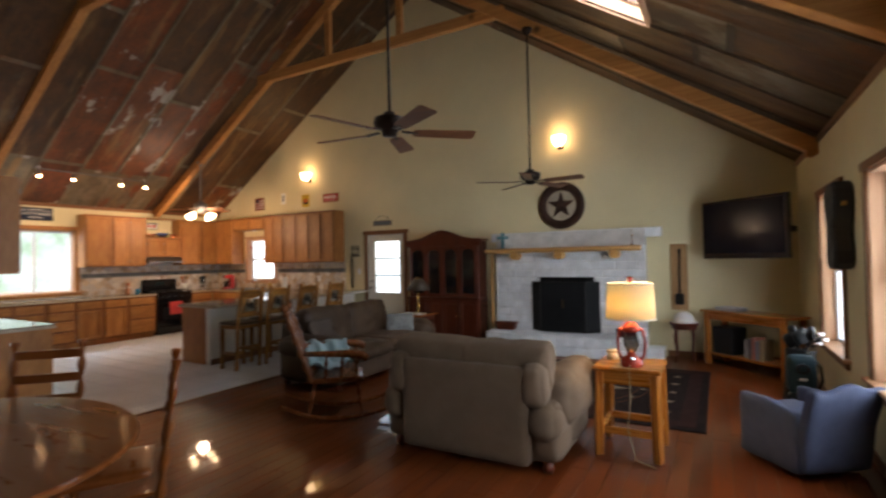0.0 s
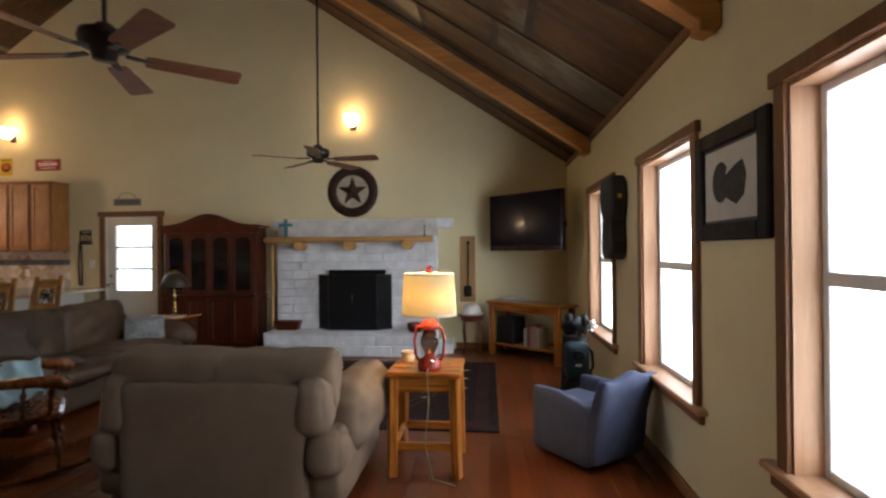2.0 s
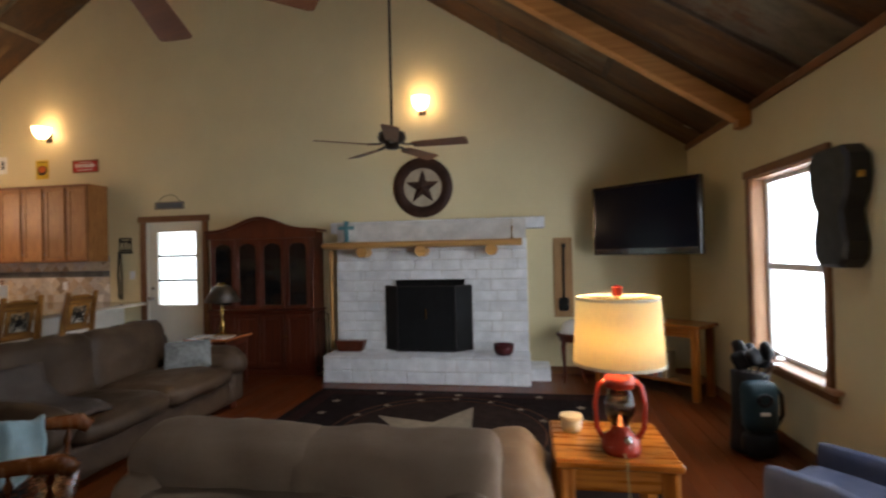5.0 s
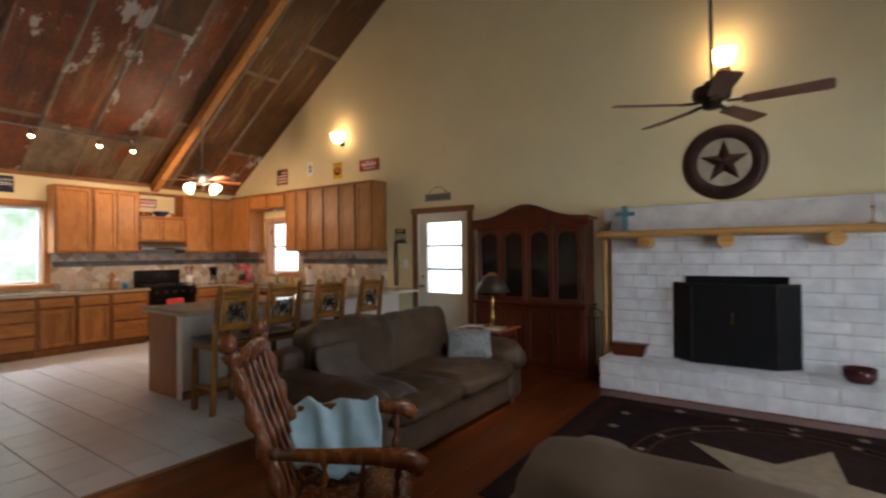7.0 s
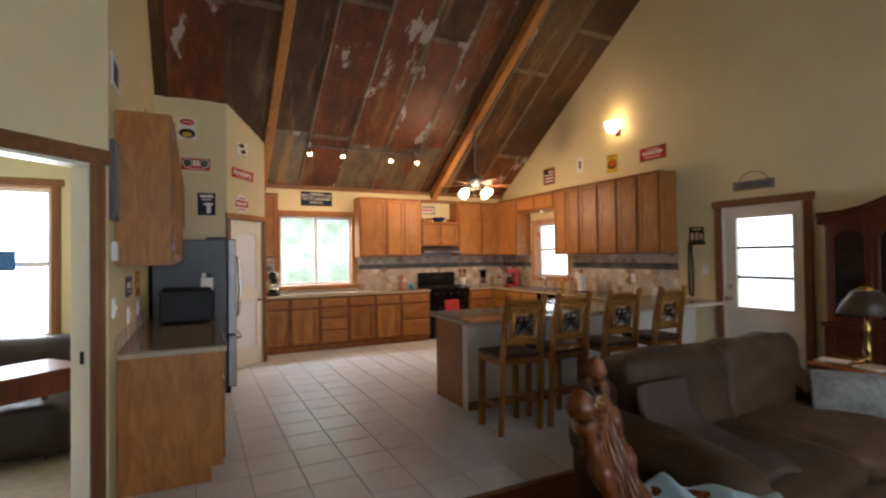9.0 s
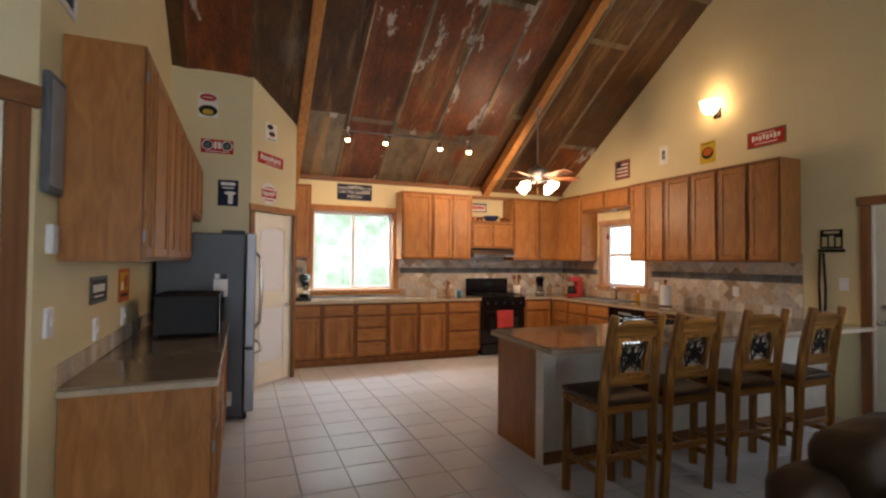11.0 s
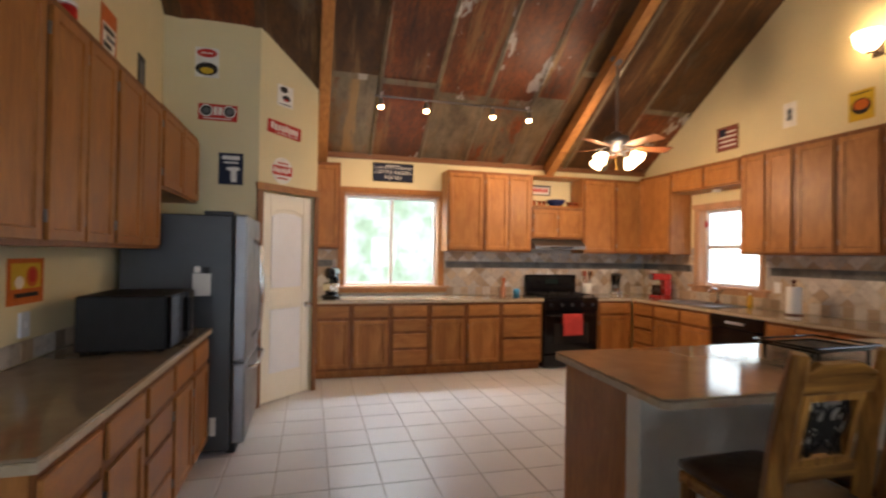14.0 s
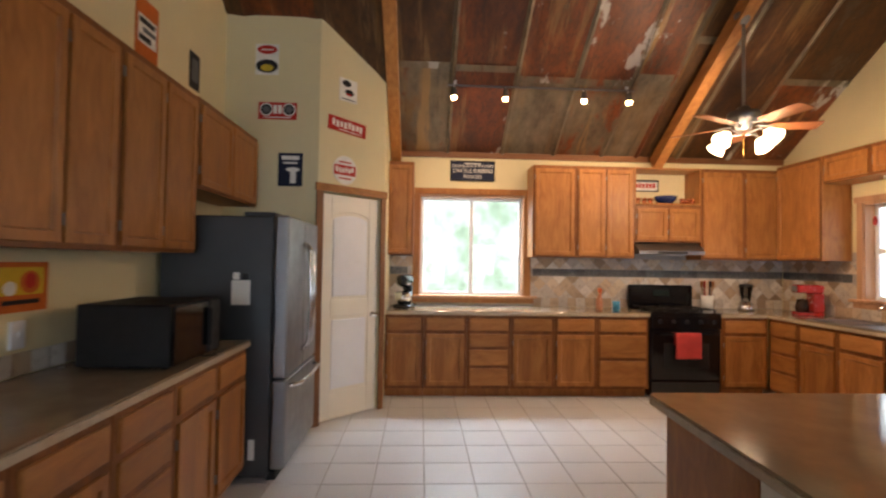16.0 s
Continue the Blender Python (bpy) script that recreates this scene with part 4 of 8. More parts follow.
# pantry door in the diagonal
M45 = Matrix.Translation((PX, PY, 0)) @ pose(0, 0, 0, 0, 0, 135)
pd = tagged(new("door_2"), "cream two-panel arched pantry door, closed", "door", kind="structure")


def diag_part(nm, bm, mat, lab=""):
    bmesh.ops.transform(bm, matrix=M45, verts=bm.verts[:])
    return part(nm, bm, mat, pd, lab)


diag_part("leaf", box(0.055, PL - 0.055, 0.031, 0.058, 0.012, 2.03, 0.002), CREAM)
pa, pb, arch = 0.165, PL - 0.165, 0.075


def arched(x, top):
    return top - arch * (1 - math.sqrt(max(0.0, 1 - ((x - PL / 2) / ((pb - pa) / 2)) ** 2)))


for u0, u1, z0, z1 in ((0.055, pa, 0.012, 2.03), (pb, PL - 0.055, 0.012, 2.03)):
    diag_part("stile", box(u0, u1, 0.020, 0.0305, z0, z1, 0.003), CREAM)
for z0, z1 in ((0.012, 0.25), (0.93, 1.08)):
    diag_part("rail", box(pa + 0.0005, pb - 0.0005, 0.020, 0.0305, z0, z1, 0.003), CREAM)
us = [pa + 0.0005 + (pb - pa - 0.001) * i / 16 for i in range(17)]
diag_part("rail", prism([(u, arched(u, 1.88)) for u in us] + [(pb - 0.0005, 2.03), (pa + 0.0005, 2.03)], 0.0, 0.0105, None, Matrix.Translation((0, 0.0305, 0)) @ pose(0, 0, 0, 90, 0, 0), 0.003), CREAM)
for z0, z1, bow in ((0.28, 0.90, False), (1.11, 1.85, True)):
    a, b = pa + 0.022, pb - 0.022
    vs_ = [a + (b - a) * i / 14 for i in range(15)]
    outer = [(a, z0), (b, z0)] + [(u, arched(u, z1) if bow else z1) for u in reversed(vs_)]
    diag_part("panel", prism(outer, 0.0, 0.008, None, Matrix.Translation((0, 0.0305, 0)) @ pose(0, 0, 0, 90, 0, 0), 0.006), VINYL, "paler raised inner panel")
bm = box(-0.02, 0.05, -0.022, 0.0, 0.0, 2.045, 0.003)
box(PL - 0.05, PL + 0.01, -0.022, 0.0, 0.0, 2.045, 0.003, bm)
diag_part("casing", bm, TRIM)
diag_part("casing", box(-0.03, PL + 0.02, -0.028, 0.0, 2.046, 2.115, 0.003), OAKH)
diag_part("knob", lathe([(0.0, 0), (0.028, 0.0), (0.028, 0.006), (0.010, 0.010), (0.010, 0.04), (0.026, 0.05), (0.027, 0.062), (0.0, 0.07)], 14, (PL - 0.115, 0.02, 0.92), tilt=pose(0, 0, 0, 90, 0, 0)), CHROME)

# ---- living room ----
# fireplace
fp = tagged(new("fireplace"), "whitewashed stone fireplace with a raised hearth and black firebox", "fireplace", kind="structure")
FX0, FX1, FY = -3.25, -0.80, 8.20
HY = 7.72
bm = holed(FX0 + 0.012, FX1 - 0.012, 0, 1.93, G - FY - 0.012, [(-2.50, -1.58, 0.27, 1.19)], Matrix.Translation((0, FY + 0.012, 0)))
part("chimney_breast", bm, MORTAR, fp)
part("firebox", box(-2.50, -1.58, G - 0.03, G - 0.004, 0.27, 1.19), BLACKM, fp)
part("hearth_core", box(FX0 + 0.012, FX1 - 0.012, HY + 0.012, FY + 0.01, 0, 0.295), MORTAR, fp)
part("hearth_core", box(FX1, FX1 + 0.22, 7.98, G - 0.002, 0, 0.135), MORTAR, fp)
rnd = random.Random(11)


def stone(x0, x1, y0, y1, z0, z1, parent):
    o = part("stone", box(x0, x1, y0, y1, z0, z1, 0.007), STONE, parent)
    return o


def course(x0, x1, z0, z1, y, d, parent, holes=()):
    x = x0
    while x < x1 - 0.01:
        w = min(rnd.uniform(0.22, 0.46), x1 - x)
        if x1 - (x + w) < 0.12:
            w = x1 - x
        a, b = x, x + w
        cut = False
        for h0, h1, hz0, hz1 in holes:
            if z1 > hz0 + 0.01 and z0 < hz1 - 0.01:
                if a < h0 < b:
                    b = h0
                elif h0 <= a < h1:
                    a, cut = h1, True
        if not cut and b - a > 0.02:
            stone(a + 0.004, b - 0.004, y + rnd.uniform(0, 0.012), y + d, z0 + 0.003, z1 - 0.003, parent)
            x = b
        else:
            x = a if cut else b


z = 0.30
opening = [(-2.50, -1.58, 0.25, 1.19)]
for hgt in (0.125, 0.12, 0.13, 0.12, 0.125, 0.13, 0.14):
    course(FX0, FX1, z, z + hgt, FY - 0.012, 0.03, fp, opening)
    z += hgt
for hgt in (0.12, 0.13, 0.12, 0.125):
    course(FX0, FX1, z, z + hgt, FY - 0.012, 0.03, fp)
    z += hgt
course(-3.34, -0.58, 1.80, 1.95, FY + 0.02, G - FY - 0.022, fp)
for z0, z1 in ((0.0, 0.15), (0.15, 0.295)):
    course(FX0, FX1, z0, z1, HY - 0.012, 0.03, fp)
    for y0, y1 in ((HY + 0.02, 7.95), (7.95, 8.19)):
        stone(FX1 - 0.02, FX1 + 0.008, y0, y1 - 0.006, z0 + 0.003, z1 - 0.003, fp)
        stone(FX0 - 0.008, FX0 + 0.02, y0, y1 - 0.006, z0 + 0.003, z1 - 0.003, fp)
course(FX0 - 0.01, FX1 + 0.01, 0.297, 0.318, HY - 0.02, 0.24, fp)
course(FX0 - 0.01, FX1 + 0.01, 0.297, 0.316, HY + 0.222, 0.25, fp)
course(FX1 + 0.01, FX1 + 0.24, 0.0, 0.14, 7.97, 0.03, fp)
course(FX1 + 0.01, FX1 + 0.24, 0.14, 0.158, 7.96, 0.40, fp)
# fire screen
fs = thing("fire_screen", -2.04, 8.03, 0.318, 0, "black three-fold mesh fire screen standing on the hearth", "screen")
MESHM = plain("fire_mesh", (0.009, 0.009, 0.010), 0.6, spec=0.15)
for x0, x1, ang, ox, oy in ((-0.36, 0.36, 0, 0, 0), (0, 0.24, 40, 0.36, 0.0), (-0.24, 0, -40, -0.36, 0.0)):
    m = pose(ox, oy, 0, 0, 0, ang)
    hgt = 0.80
    bm = bmesh.new()
    for a, b in (((x0, 0), (x0, hgt)), ((x1, 0), (x1, hgt)), ((x0, hgt), (x1, hgt)), ((x0, 0.012), (x1, 0.012))):
        bar((a[0], 0, a[1]), (b[0], 0, b[1]), 0.018, 0.018, bm, 0.002)
    bmesh.ops.transform(bm, matrix=m, verts=bm.verts[:])
    f_ = part("frame", bm, IRON, fs)
    part("mesh", merge(None, box(x0, x1, -0.002, 0.002, 0.01, hgt), m), MESHM, fs)
bm = rod((0, -0.012, 0.40), (0, -0.012, 0.52), 0.008)
part("handle", bm, BRASS, fs)
# mantel log
mt = thing("mantel_shelf", -2.09, 8.07, 1.63, 0, "peeled half-log mantel shelf on three stub log brackets", "mantel")
bm = bmesh.new()
n, seg = 18, 14
rings = []
for i in range(n + 1):
    x = -1.27 + 2.50 * i / n
    rr = 1 + 0.16 * noise.noise((x * 1.7, 3, 0))
    rings.append([bm.verts.new((x, -0.10 * rr * math.cos(a) + 0.02 * noise.noise((x, 9, 0)), 0.055 * rr * math.sin(a) * (0.55 if math.sin(a) > 0 else 1) + 0.02)) for a in (2 * math.pi * k / seg for k in range(seg))])
for a, b in zip(rings, rings[1:]):
    for k in range(seg):
        bm.faces.new((a[k], a[(k + 1) % seg], b[(k + 1) % seg], b[k]))
bm.faces.new(rings[0]), bm.faces.new(rings[-1])
part("log", bm, LOG, mt, smooth=True)
for bx in (-0.75, 0.0, 0.86):
    part("bracket", rod((bx, -0.075, -0.075), (bx, 0.13, -0.075), 0.07, 0.075, 14), LOG, mt, "sawn stub log")
part("side_post", rod((-1.215, 0.09, -1.30), (-1.215, 0.09, -0.05), 0.022, 0.026, 8), LOG, mt, "thin pole under the mantel's end")


# sofas
def couch(name, x, y, rz, w, mat, label, seats, back_h=0.92, seat_h=0.46, d=0.98, arm_w=0.24, arm_h=0.62, seed=1.0, cush_r=0.075, bolsters=0, dome=0.018):
    """A stuffed couch facing local +y; its back lies at y = 0."""
    c = thing(name, x, y, 0, rz, label, "sofa")
    hw = w / 2
    part("base", soft(-hw + 0.03, hw - 0.03, 0.06, d - 0.06, 0.06, 0.32, 0.05, 0.0, 8, 0.003, seed=seed), mat, c, smooth=True)
    part("back_frame", soft(-hw + 0.06 + 0.15 * bolsters, hw - 0.06 - 0.15 * bolsters, -0.03 * bolsters, 0.22, 0.05, back_h - 0.13, 0.07 - 0.042 * bolsters, 0.015 - 0.012 * bolsters, 15, 0.010 - 0.007 * bolsters, seed=seed + 1), mat, c, smooth=True)
    if bolsters:
        for s_ in (-1, 1):
            b_ = s_ * (hw - 0.17)
            part("bolster", soft(b_ - 0.10, b_ + 0.09, -0.035, 0.20, 0.46, back_h - 0.10, 0.08, 0.01, 13, 0.012, seed=seed + 21 + s_), mat, c, smooth=True)
            b_ = s_ * (hw - 0.11)
            part("arm_roll", soft(b_ - 0.12, b_ + 0.12, -0.030, 0.34, 0.22, 0.51, 0.125, 0.012, 15, 0.010, seed=seed + 25 + s_), mat, c, smooth=True)
    sw = (w - 2 * arm_w + 2 * bolsters * 0.09) / seats
    for i in range(seats):
        a = -sw * seats / 2 + sw * i
        part("seat_cushion", soft(a + 0.004, a + sw - 0.004, 0.24, d + 0.01, 0.30, seat_h, 0.07, 0.03, 15, 0.014, seed=seed + 3 * i), mat, c, smooth=True)
        o = soft(a - 0.03 - 0.02 * bolsters, a + sw + 0.03 + 0.02 * bolsters, -0.13, 0.13, 0.0, back_h - seat_h + 0.08, cush_r, dome, 17, 0.020, seed=seed + 7 * i)
        part("back_cushion", merge(None, o, Matrix.Translation((0, 0.24, seat_h - 0.06)) @ pose(0, 0, 0, 9, 0, 0)), mat, c, smooth=True)
    for s_ in (-1, 1):
        a = s_ * (hw - arm_w / 2)
        part("arm", soft(a - arm_w / 2, a + arm_w / 2, 0.05, d - 0.04, 0.07, arm_h - 0.10, 0.06, 0.012, 8, 0.006, seed=seed + 11), mat, c, smooth=True)
        e0, e1 = sorted((a - s_ * (arm_w / 2 + 0.02), a + s_ * (arm_w / 2 + 0.03 + 0.06 * bolsters)))
        part("arm_pad", soft(e0, e1, 0.02 + 0.12 * bolsters, d + 0.02, arm_h - 0.26 - 0.06 * bolsters, arm_h + 0.02 + 0.04 * bolsters, 0.135, 0.025, 15, 0.016, seed=seed + 13 + s_), mat, c, smooth=True)
        for fy in (0.10, d - 0.12):
            part("foot", lathe([(0.0, 0), (0.03, 0), (0.042, 0.03), (0.03, 0.075), (0.0, 0.08)], 12, (s_ * (hw - 0.10), fy, 0)), CHERRY, c, "turned wooden foot", smooth=True)
    return c


couch("sofa", -4.72, 5.70, -90, 2.18, SOFA, "worn dark brown suede sofa with two seat cushions", 2, 0.89, 0.46, 1.06, 0.26, 0.59, 2.0)
couch("loveseat", -1.575, 3.60, 0, 1.47, LOVE, "taupe microfibre loveseat with plump back cushions", 2, 0.875, 0.47, 0.98, 0.22, 0.62, 31.0, 0.060, 1, dome=0.010)

def emitter(name, color, strength):
    m, t, b = _start(name)
    b.inputs["Base Color"].default_value = (0.8, 0.8, 0.78, 1)
    b.inputs["Roughness"].default_value = 0.3
    b.inputs["Emission Color"].default_value = (*color, 1)
    b.inputs["Emission Strength"].default_value = strength
    return m


def shade_cloth(name, color):
    """Lamp cloth that lets light through."""
    m, t, b = _start(name)
    tr = t.nodes.new("ShaderNodeBsdfTranslucent")
    mx = t.nodes.new("ShaderNodeMixShader")
    c = _mix(t, color, tuple(v * 0.95 for v in color), _ramp(t, _noise(t, 160, 2, 0.5, (1, 1, 0.2)), 0.4, 0.6))
    t.links.new(c, tr.inputs[0]), t.links.new(c, b.inputs["Base Color"])
    b.inputs["Roughness"].default_value = 0.9
    mx.inputs[0].default_value = 0.6
    t.links.new(b.outputs[0], mx.inputs[1]), t.links.new(tr.outputs[0], mx.inputs[2])
    t.links.new(mx.outputs[0], t.nodes["Material Output"].inputs[0])
    return m


BULB = emitter("lit_frosted_glass", (1.0, 0.66, 0.36), 9.0)
BOWL = emitter("lit_sconce_bowl", (1.0, 0.62, 0.31), 10.0)
SPOTGLOW = emitter("lit_spot_bulb", (1.0, 0.54, 0.22), 40.0)
BLADE = wood("fan_blade", (0.11, 0.042, 0.020), (0.18, 0.075, 0.036), 0.36, 0)


def fan_body(c, z, top, rot, blade_mat, r=0.66, metal=BRONZE):
    part("downrod", rod((0, 0, z + 0.08), (0, 0, top), 0.013), metal, c)
    part("canopy", lathe([(0.0, top + 0.01), (0.075, top), (0.075, top - 0.03), (0.03, top - 0.09), (0.0, top - 0.09)], 18), metal, c, smooth=True)
    part("motor", lathe([(0, z + 0.10), (0.045, z + 0.10), (0.06, z + 0.07), (0.125, z + 0.05), (0.135, z + 0.01), (0.125, z - 0.03), (0.07, z - 0.055), (0.06, z - 0.10), (0.0, z - 0.105)], 24), metal, c, smooth=True)
    for k in range(5):
        a = rot + 72 * k
        m = pose(0, 0, z - 0.06, 0, 0, a)
        bm = merge(None, bar((0.10, 0, 0.0), (0.24, 0, -0.012), 0.045, 0.012, bevel=0.003), m)
        b_ = part("blade_iron", bm, metal, c)
        pts = [(0.20, -0.050), (0.24, -0.060), (r - 0.03, -0.077), (r - 0.008, -0.070), (r, -0.052), (r, 0.052), (r - 0.008, 0.070), (r - 0.03, 0.077), (0.24, 0.060), (0.20, 0.050)]
        part("blade", prism(pts, -0.004, 0.004, None, m @ pose(0, 0, -0.010, -12, 0, 0), 0.002), blade_mat, b_)


for fx, fy, fz, rot in ((-2.05, 6.66, 2.62, 68), (-2.22, 3.64, 2.67, 40)):
    c = thing("ceiling_fan", fx, fy, 0, 0, "dark bronze five-blade ceiling fan on a long downrod, at rest", "fan", "living room fans")
    fan_body(c, fz, roof_z(fx) - 0.21, rot, BLADE, 0.73)
# kitchen fan with lights
KF = (-9.30, 6.74)
c = thing("ceiling_fan", KF[0], KF[1], 0, 0, "brushed nickel ceiling fan with four lit tulip shades", "fan")
fan_body(c, 2.74, roof_z(KF[0]) - 0.21, 8, wood("fan_blade_red", (0.20, 0.07, 0.03), (0.30, 0.12, 0.05), 0.35, 0), 0.62, STEEL)
for k in range(4):
    a = radians(20 + 90 * k)
    dx, dy = math.cos(a), math.sin(a)
    arm = part("light_arm", pipe([(0.03 * dx, 0.03 * dy, 2.60), (0.15 * dx, 0.15 * dy, 2.62), (0.20 * dx, 0.20 * dy, 2.58)], 0.010), STEEL, c, smooth=True)
    tilt = Matrix.Rotation(radians(-48), 4, Vector((-dy, dx, 0))) @ pose(0, 0, 0, 180, 0, 0)
    part("shade", lathe([(0.022, 0.0), (0.044, 0.026), (0.058, 0.066), (0.078, 0.108), (0.073, 0.106), (0.052, 0.066), (0.0, 0.025)], 18, (0.20 * dx, 0.20 * dy, 2.58), tilt=tilt), BULB, arm, "lit frosted glass shade", smooth=True)
lamp_point("fan_light", (KF[0], KF[1], 2.30), 46, WARM, 0.10)
part("pull_chain", rod((0, 0, 2.40), (0, 0, 2.62), 0.002, seg=5), BRASS, c)

# sconces
for sx, sz in ((-2.10, 3.425), (-7.79, 3.405)):
    c = thing("wall_sconce", sx, G, sz, 0, "lit frosted glass bowl wall sconce on the gable wall", "lamp", "gable sconces")
    part("backplate", box(-0.05, 0.05, -0.02, -0.001, -0.11, 0.02, 0.004), BRONZE, c)
    bm = lathe([(0.0, -0.08), (0.045, -0.072), (0.085, -0.03), (0.105, 0.03), (0.115, 0.085), (0.107, 0.08), (0.08, -0.01), (0.0, -0.04)], 22, (0, -0.13, 0))
    part("shade", bm, BOWL, c, "lit frosted glass bowl", smooth=True)
    part("finial", lathe([(0, -0.11), (0.012, -0.10), (0.016, -0.085), (0.0, -0.07)], 10, (0, -0.13, 0)), BRONZE, c)
    part("arm", rod((0, -0.02, -0.07), (0, -0.12, -0.07), 0.008), BRONZE, c)
    lamp_point("sconce_light", (sx, G - 0.20, sz + 0.14), 1.0, WARM, 0.06)

# track light
tx = -10.14
tz = roof_z(tx)
c = thing("track_light", tx, 5.15, 0, 0, "slim steel track with four lit spot heads under the tin ceiling", "lamp")
part("track", box(-0.008, 0.008, -0.98, 0.98, tz - 0.072, tz - 0.056, 0.002), STEEL, c)
for yy in (-0.9, 0.9):
    part("bracket", box(-0.012, 0.012, yy - 0.015, yy + 0.015, tz - 0.05, tz - 0.012, 0), VINYL, c)
for yy in (-0.91, -0.38, 0.44, 0.91):
    h = part("spot_head", lathe([(0.016, 0.0), (0.024, -0.02), (0.034, -0.08), (0.034, -0.09), (0.029, -0.085), (0.0, -0.05)], 16, (0.03, yy, tz - 0.10)), STEEL, c, smooth=True)
    part("stem", rod((0, yy, tz - 0.075), (0.03, yy, tz - 0.105), 0.008), VINYL, c)
    part("bulb", lathe([(0.0, -0.125), (0.022, -0.118), (0.031, -0.096), (0.028, -0.082), (0.0, -0.07)], 14, (0.03, yy, tz - 0.10)), SPOTGLOW, h, "lit bulb", smooth=True)
    spot = new("track_spot", bpy.data.lights.new("track_spot", "SPOT"))
    spot.data.energy, spot.data.color, spot.data.shadow_soft_size = 16, WARM, 0.03
    spot.data.spot_size, spot.data.spot_blend = radians(135), 0.8
    spot.matrix_basis = look((tx + 0.04, 5.15 + yy, tz - 0.26), (W + 0.35, 5.15 + yy * 1.1, 1.0))

# star on the gable
c = thing("star_plaque", -2.12, G - 0.002, 2.38, 0, "round rusty metal star plaque above the mantel", "wall decor")
RUSTM = plain("rust_brown_metal", (0.055, 0.026, 0.018), 0.42, 0.5, vary=0.35, scale=8, bump=0.3)
bm = lathe([(0.24, 0.0), (0.27, 0.022), (0.33, 0.03), (0.39, 0.018), (0.395, 0.0)], 48, tilt=pose(0, 0, 0, 90, 0, 0))
part("rim", bm, RUSTM, c, smooth=True)
part("disc", lathe([(0.0, 0.002), (0.25, 0.002), (0.25, 0.008), (0.0, 0.008)], 40, tilt=pose(0, 0, 0, 90, 0, 0)), plain("pale_disc", (0.42, 0.36, 0.26), 0.7, vary=0.25, scale=6), c, "pale backing disc")
bm = bmesh.new()
tip = bm.verts.new((0, -0.055, 0))
pv = [bm.verts.new((x, -0.010, z)) for x, z in star(0.235, 0.40)]
for i in range(10):
    bm.faces.new((tip, pv[i], pv[(i + 1) % 10]))
bm.faces.new(pv)
part("star", bm, RUSTM, c)

# television in the corner
c = thing("television", 0.425, 7.685, 0, -44, "large black flat television on a corner wall bracket", "television")
part("screen_frame", box(-0.625, 0.625, -0.02, 0.05, 1.455, 2.235, 0.008), BLACK, c)
part("screen", box(-0.59, 0.59, -0.024, -0.019, 1.525, 2.20), plain("dark_screen", (0.004, 0.006, 0.012), 0.14, vary=0.0, spec=0.07), c)
part("bracket", box(-0.12, 0.12, 0.051, 0.12, 1.70, 2.0, 0.004), BLACKM, c)
part("bracket_arm", box(-0.04, 0.04, 0.12, 0.90, 1.80, 1.88, 0.004), BLACKM, c)

# china cabinet
c = thing("china_cabinet", -4.22, 8.0, 0, 0, "dark cherry china cabinet with four arched glass doors", "cabinet")
hw = 0.73
part("lower_case", box(-hw, hw, 0.0, 0.37, 0.06, 0.80, 0.006), CHERRY, c)
part("plinth", box(-hw - 0.01, hw + 0.01, -0.012, 0.37, 0.0, 0.07, 0.006), CHERRY, c)
part("waist", box(-hw - 0.02, hw + 0.02, -0.025, 0.37, 0.801, 0.835, 0.008), CHERRY, c)
for k in range(4):
    a = -hw + 0.03 + k * (2 * hw - 0.06) / 4
    b = a + (2 * hw - 0.06) / 4
    d_ = part("door", panel(bmesh.new(), a + 0.006, b - 0.006, 0.10, 0.78, -0.001, 0.02, 0.07), CHERRY, c)
    part("knob", lathe([(0.012, 0), (0.015, 0.012), (0, 0.02)], 10, ((b - 0.03) if k % 2 == 0 else (a + 0.03), -0.021, 0.5), tilt=pose(0, 0, 0, 90, 0, 0)), BRASS, d_)
bm = box(-hw + 0.01, -hw + 0.03, 0.03, 0.37, 0.836, 1.84, 0.003)
box(hw - 0.03, hw - 0.01, 0.03, 0.37, 0.836, 1.84, 0.003, bm)
box(-hw + 0.03, hw - 0.03, 0.35, 0.37, 0.836, 1.84, 0, bm)
part("upper_case", bm, CHERRY, c)
for z in (1.16, 1.47):
    part("shelf", box(-hw + 0.03, hw - 0.03, 0.08, 0.35, z, z + 0.016, 0.002), CHERRY, c)


def crown(x):
    return 1.84 + 0.17 * math.exp(-(x / 0.36) ** 2)


bm = bmesh.new()
N = 32
pts = [(-hw - 0.04 + (2 * hw + 0.08) * i / N, 0) for i in range(N + 1)]
prism([(x, 1.76) for x, _ in pts] + [(x, crown(x)) for x, _ in reversed(pts)], 0, 0.05, bm, Matrix.Translation((0, 0.05, 0)) @ pose(0, 0, 0, 90, 0, 0))
part("frieze", bm, CHERRY, c)
bm = bmesh.new()
prism([(x, crown(x)) for x, _ in pts] + [(x, crown(x) + 0.035) for x, _ in reversed(pts)], 0, 0.09, bm, Matrix.Translation((0, 0.06, 0)) @ pose(0, 0, 0, 90, 0, 0))
box(-hw - 0.04, -hw + 0.02, 0.06, 0.37, 1.845, 1.87, 0.004, bm), box(hw - 0.02, hw + 0.04, 0.06, 0.37, 1.845, 1.87, 0.004, bm)
part("cornice", bm, CHERRY, c)
part("top_board", box(-hw + 0.02, hw - 0.02, 0.04, 0.37, 1.80, 1.82), CHERRY, c)
